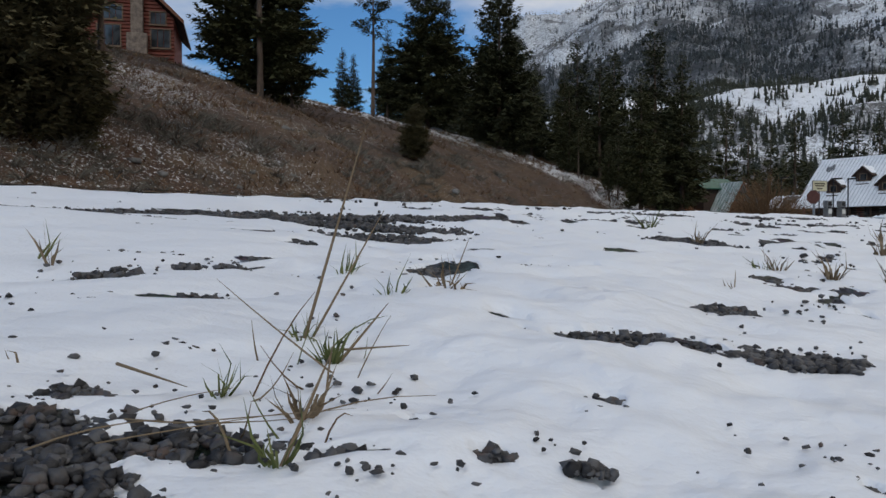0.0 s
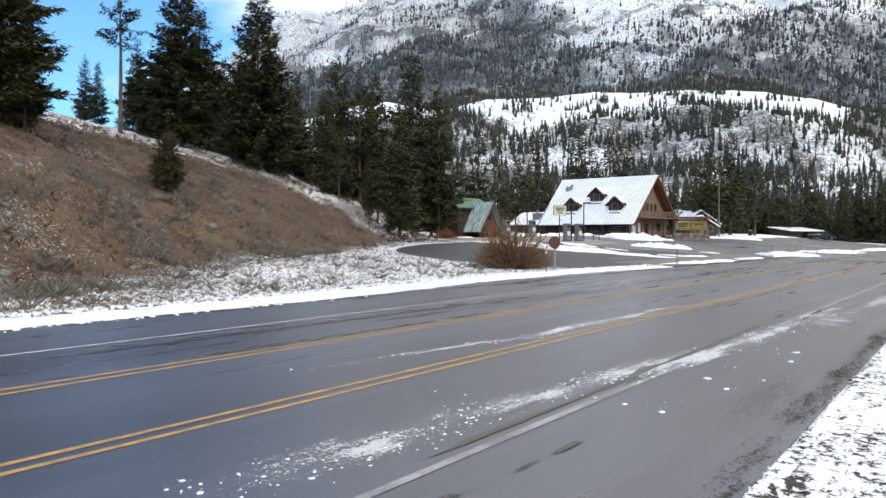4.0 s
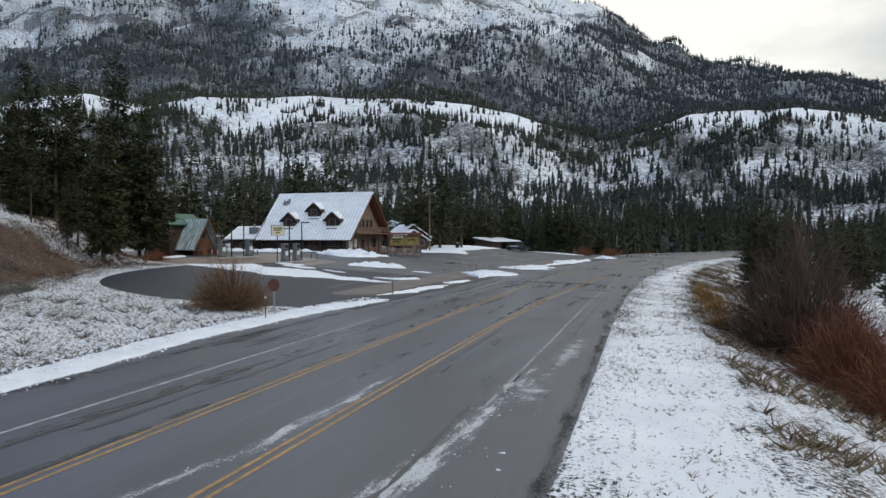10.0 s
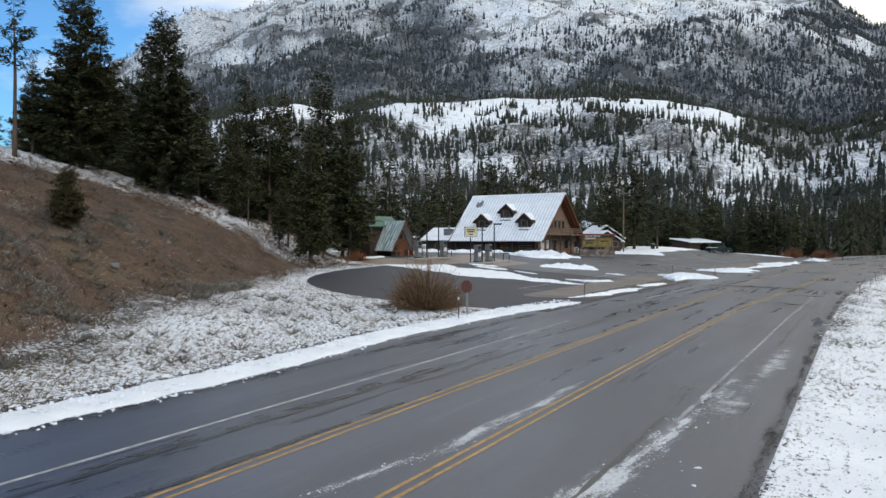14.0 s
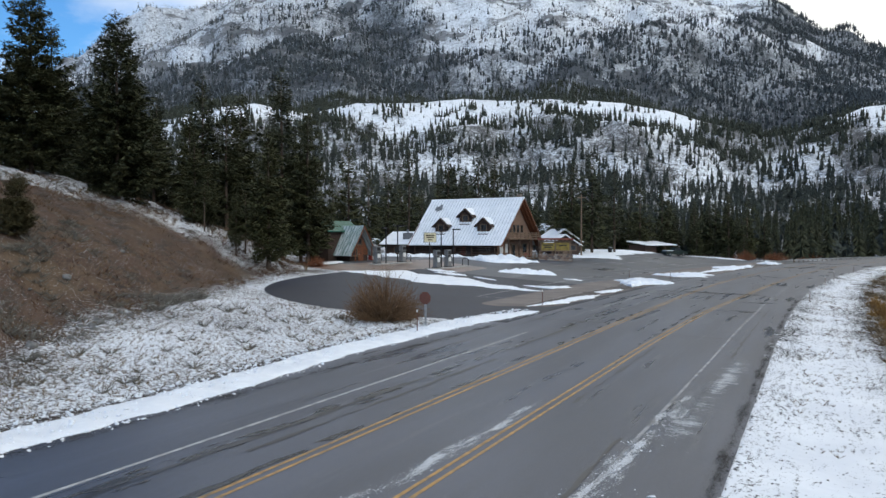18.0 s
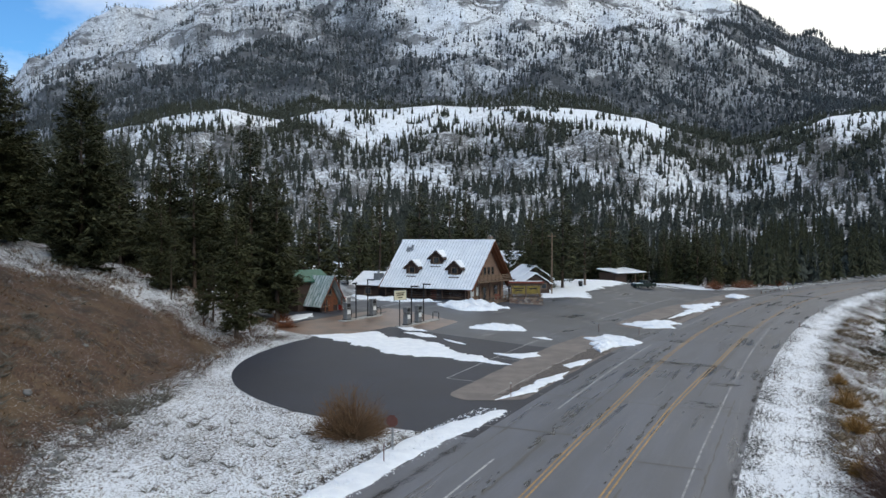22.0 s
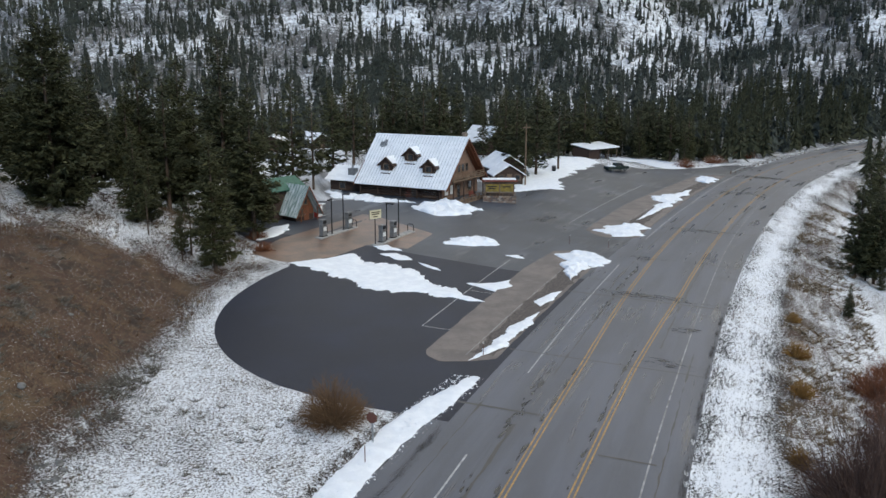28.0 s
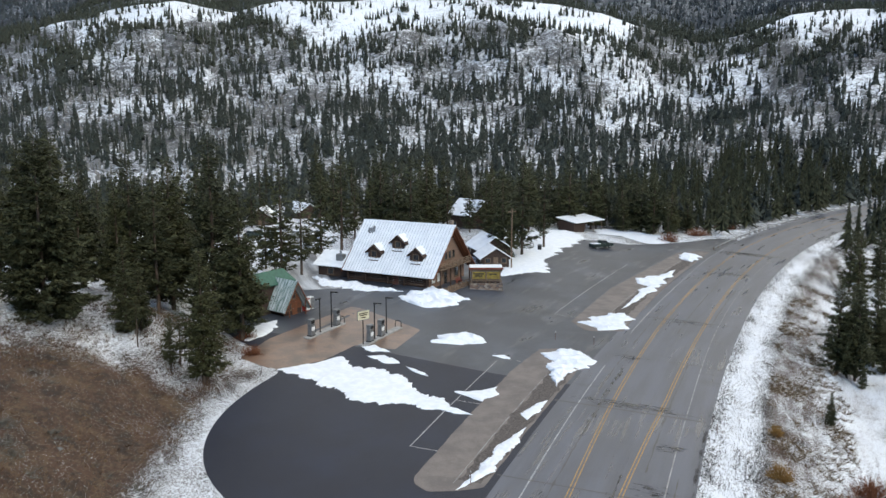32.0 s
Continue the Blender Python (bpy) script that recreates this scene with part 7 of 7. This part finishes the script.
def clump_of(x, y, n, h, seed, material, lean=0.5):
    g_ = np.random.default_rng(seed)
    z = ground_z(x, y)
    t = thing("grass_tuft", pose(x, y, z - 0.003), "small tuft of green and straw grass in snow", "grass", "grass tufts")
    a = g_.random(n) * 6.283
    d = np.stack([np.cos(a) * lean, np.sin(a) * lean, g_.uniform(0.5, 1.1, n)], -1) * np.array([1, 1, 1])
    base = np.stack([np.cos(a), np.sin(a), 0 * a], -1) * h * 0.2 * g_.random(n)[:, None]
    part("tuft", tri_soup("tuft", needles_of(g_, base, d, h * g_.uniform(0.4, 1.1, n), np.full(n, h * 0.035), g_.normal(0, 0.2, (n, 3))), material), None, t)


for i, (x, y, n, h, m) in enumerate(((-0.142, 0.42, 16, 0.022, GREEN_BLADE), (-0.122, 0.385, 26, 0.024, GREEN_BLADE), (-0.12, 0.30, 22, 0.022, STRAW), (-0.155, 0.325, 12, 0.02, GREEN_BLADE), (-0.12, 0.26, 14, 0.018, GREEN_BLADE), (-0.152, 0.66, 14, 0.028, GREEN_BLADE), (-0.108, 0.55, 18, 0.026, GREEN_BLADE),
                                     (-0.07, 0.60, 22, 0.034, STRAW), (-0.365, 0.63, 8, 0.03, STRAW), (-0.39, 0.66, 6, 0.028, GREEN_BLADE), (0.34, 0.91, 22, 0.036, STRAW), (0.30, 0.96, 20, 0.03, STRAW), (0.27, 0.93, 12, 0.026, GREEN_BLADE), (0.40, 0.9, 14, 0.034, STRAW), (0.33, 1.36, 14, 0.04, STRAW), (0.32, 1.66, 16, 0.05, GREEN_BLADE), (0.18, 0.75, 5, 0.02, STRAW), (-0.24, 0.345, 3, 0.016, STRAW), (0.9, 1.9, 14, 0.05, STRAW), (0.62, 1.35, 16, 0.06, STRAW))):
    clump_of(x, y, n, h, 70 + i, m)

# a denser clump of dead stalks at the edge of the gravel
g = np.random.default_rng(77)
for i in range(16):
    x, y = -0.125 + g.normal(0, 0.016), g.uniform(0.25, 0.42)
    z, a, l = ground_z(x, y), g.random() * 6.283, g.uniform(0.018, 0.06)
    lean = g.uniform(0.3, 1.2)
    stalk("grass_stalk", (x, y, z - 0.004), (x + math.cos(a) * l * lean, y + math.sin(a) * l * lean, z + l * g.uniform(0.15, 0.8)), g.uniform(0.0004, 0.0008), (STRAW, STRAW, TWIG, GREEN_BLADE)[i % 4], "short dead grass stalk bent over the snow", g.uniform(-0.006, 0.004))

# slush left along the lanes
g = np.random.default_rng(12)


SLUSH = film_material("torn_slush", (0.66, 0.68, 0.71), 0.5)
BLOWN = film_material("blown_slush", (0.60, 0.62, 0.65), 0.5, True)
WET = film_material("wet_streak", (0.016, 0.018, 0.022), 0.1, False, 0.12)

GRIT = film_material("road_grit", (0.052, 0.049, 0.047), 0.9, False, 0.65)


def film(s0, s1, along, middle, half, share, material=None, name="slush", label="thin torn film of slush along the lane", category="snow"):
    """A torn film along a lane, thickest in its middle, whose line follows the pairs in along and middle."""
    mid_o = lambda s: np.interp(s, along, middle)
    me_ = strip(name, s0, s1, lambda s: mid_o(s) - half, lambda s: mid_o(s) + half, 0.009, material or SLUSH, 0.3, 9)
    rows = len(me_.vertices) // 9
    k, e = np.linspace(-1, 1, 9), np.linspace(0, 1, rows)
    v = share * (1 - np.abs(k)) ** 0.5 * np.minimum(smooth(0, 0.2, e), smooth(1, 0.85, e))[:, None] * (1 + 0.22 * fbm(np.arange(rows) * 0.3, 0, 2.5, s0)[:, None])
    me_.attributes.new("snow", "FLOAT", "POINT").data.foreach_set("value", v.astype(np.float32).ravel())
    tagged(new(name, me_), label, category, "", "stuff")


LEFT_LINE, RIGHT_LINE, EDGE_LINE = ((-21, -17, -14.5, -4), (-0.2, -0.8, -1.3, -1.4)), ((-28, -22, -18, -15, -10.8, -6.8, 0), (-3.9, -4.3, -4.75, -5.2, -5.45, -5.7, -5.8)), ((-10, -2, 8), (-6.0, -6.4, -6.8))
for s0, s1, o in ((-29.7, -28.6, -7.35), (-30.4, -29.5, -7.35)):
    film(s0, s1, (s0, s1), (o, o - 0.1), 0.08, 0.7)
film(-33, -21, (-33, -30, -27.4, -23), (-5.1, -5.4, -5.7, -6.0), 0.13, 1.0, WET, "wet_streak", "dark wet streak along the lane", "puddle")
film(-22, -2, *LEFT_LINE, 0.42, 0.66)
film(-29, 3, *RIGHT_LINE, 0.66, 0.74)
film(-10, 12, *EDGE_LINE, 0.85, 0.72, BLOWN)
for s0, s1, o, half, share in ((-24, -2, 4.1, 0.55, 0.72), (-4, 14, 4.0, 0.5, 0.66), (-26, 6, 2.1, 0.2, 0.7), (4, 36, 2.15, 0.22, 0.66), (6, 44, -1.55, 0.2, 0.7), (16, 34, 4.0, 0.5, 0.66), (44, 80, 3.6, 0.5, 0.62)):
    film(s0, s1, (s0, s1), (o, o), half, share, WET, "wet_streak", "dark wet streak along the lane", "puddle")

BAND = film_material("damp_band", (0.024, 0.027, 0.034), 0.2, True, 0.3)
for s0, s1, o, half, share in ((55.6, 58.2, 0.4, 7.6, 0.74), (73.8, 76.2, 4.2, 3.4, 0.62), (45, 47.6, -5.0, 2.6, 0.66), (35, 38, -4.4, 2.6, 0.62), (96, 99, 0.5, 6.8, 0.64), (140, 143.5, 0.5, 7.0, 0.64), (166, 171, 1.5, 8.5, 0.78)):
    film(s0, s1, (s0, s1), (o, o), half, share, BAND, "damp_band", "dark damp band across the asphalt", "puddle")
film(-60, 70, (-60, 70), (-7.8, -7.75), 0.35, 0.62, GRIT, "road_grit", "dark gritty edge of the asphalt", "grit")
film(-60, 30, (-60, 30), (8.2, 8.2), 0.6, 0.6, GRIT, "road_grit", "dark gritty edge of the asphalt", "grit")


def slush(seed, s0, s1, line, spread, n, rmin, rmax):
    """Loose lumps thrown out along a line of slush."""
    g = np.random.default_rng(seed)
    s = s0 + (s1 - s0) * g.beta(1.6, 2.0, n)
    o = np.interp(s, *line) + g.normal(0, spread, n)
    x, y = on_road(s, o)
    ok = fbm(x, y, 0.9, 2.0) + 0.5 * fbm(x, y, 3, 1.0) > g.uniform(-0.5, 0.9, n)
    x, y, s, o = x[ok], y[ok], s[ok], o[ok]
    r = rmin + (rmax - rmin) * g.random(len(x)) ** 7
    lumps("slush", x, y, near_height(s, o) + 0.006, r, 0.4, g, SNOW_M, "broken line of icy slush on the asphalt", "snow", math.pi / 2 - np.interp(s, ROAD_S, ROAD_AZ))


slush(1, -29, -3, RIGHT_LINE, 0.26, 5200, 0.004, 0.038)
slush(2, -21, -6, LEFT_LINE, 0.16, 1300, 0.004, 0.03)
slush(4, -30, -17, ((-30, -17), (-3.4, -3.6)), 0.6, 60, 0.006, 0.05)
slush(5, -22, -8, ((-22, -8), (-6.0, -6.6)), 0.35, 70, 0.01, 0.09)
slush(6, -34, -24, ((-34, -24), (-7.1, -7.1)), 0.3, 120, 0.005, 0.02)

# tar and repairs on the road
TAR = simple("tar", (0.016, 0.016, 0.018), (0.03, 0.03, 0.032), 0.35, 0, 2.0, None, 0.1, 20, False, 0.5)
for s, o0, o1, w in ((34.5, -7.6, 8.4, 0.16), (55, -7.6, 8.4, 0.3), (56.2, -7.6, 3.0, 0.14), (75, -7.5, -1, 0.18), (98, -7.4, 7, 0.25), (141, -7, 8, 0.3), (168, -7.4, 13, 0.55), (22, 2.4, 9.0, 0.3), (17.5, -6, -2.4, 0.2)):
    part("tar_seam", strip("tar_seam", s, s + w, o0, o1, 0.010, TAR, w / 2, 24, 0.06, s), None, road, "dark tar seam across the road")
for s0, s1, o, w in ((2, 24, 6.9, 0.1), (8, 20, 3.6, 0.22), (-14, 4, 3.2, 0.12), (-22, -2, 3.9, 0.16), (30, 62, 3.4, 0.10), (40, 75, -3.6, 0.12), (90, 138, 0.0, 0.14), (-24, -8, -5.0, 0.10), (-4, 12, -2.5, 0.08), (60, 110, 4.6, 0.1), (96, 126, -3.8, 0.18), (10, 40, -6.4, 0.08)):
    part("tar_seam", strip("tar_seam", s0, s1, o, o + w, 0.010, TAR, 0.5, 3, 0.07, s0 + o), None, road, "dark tar seam along the lane")
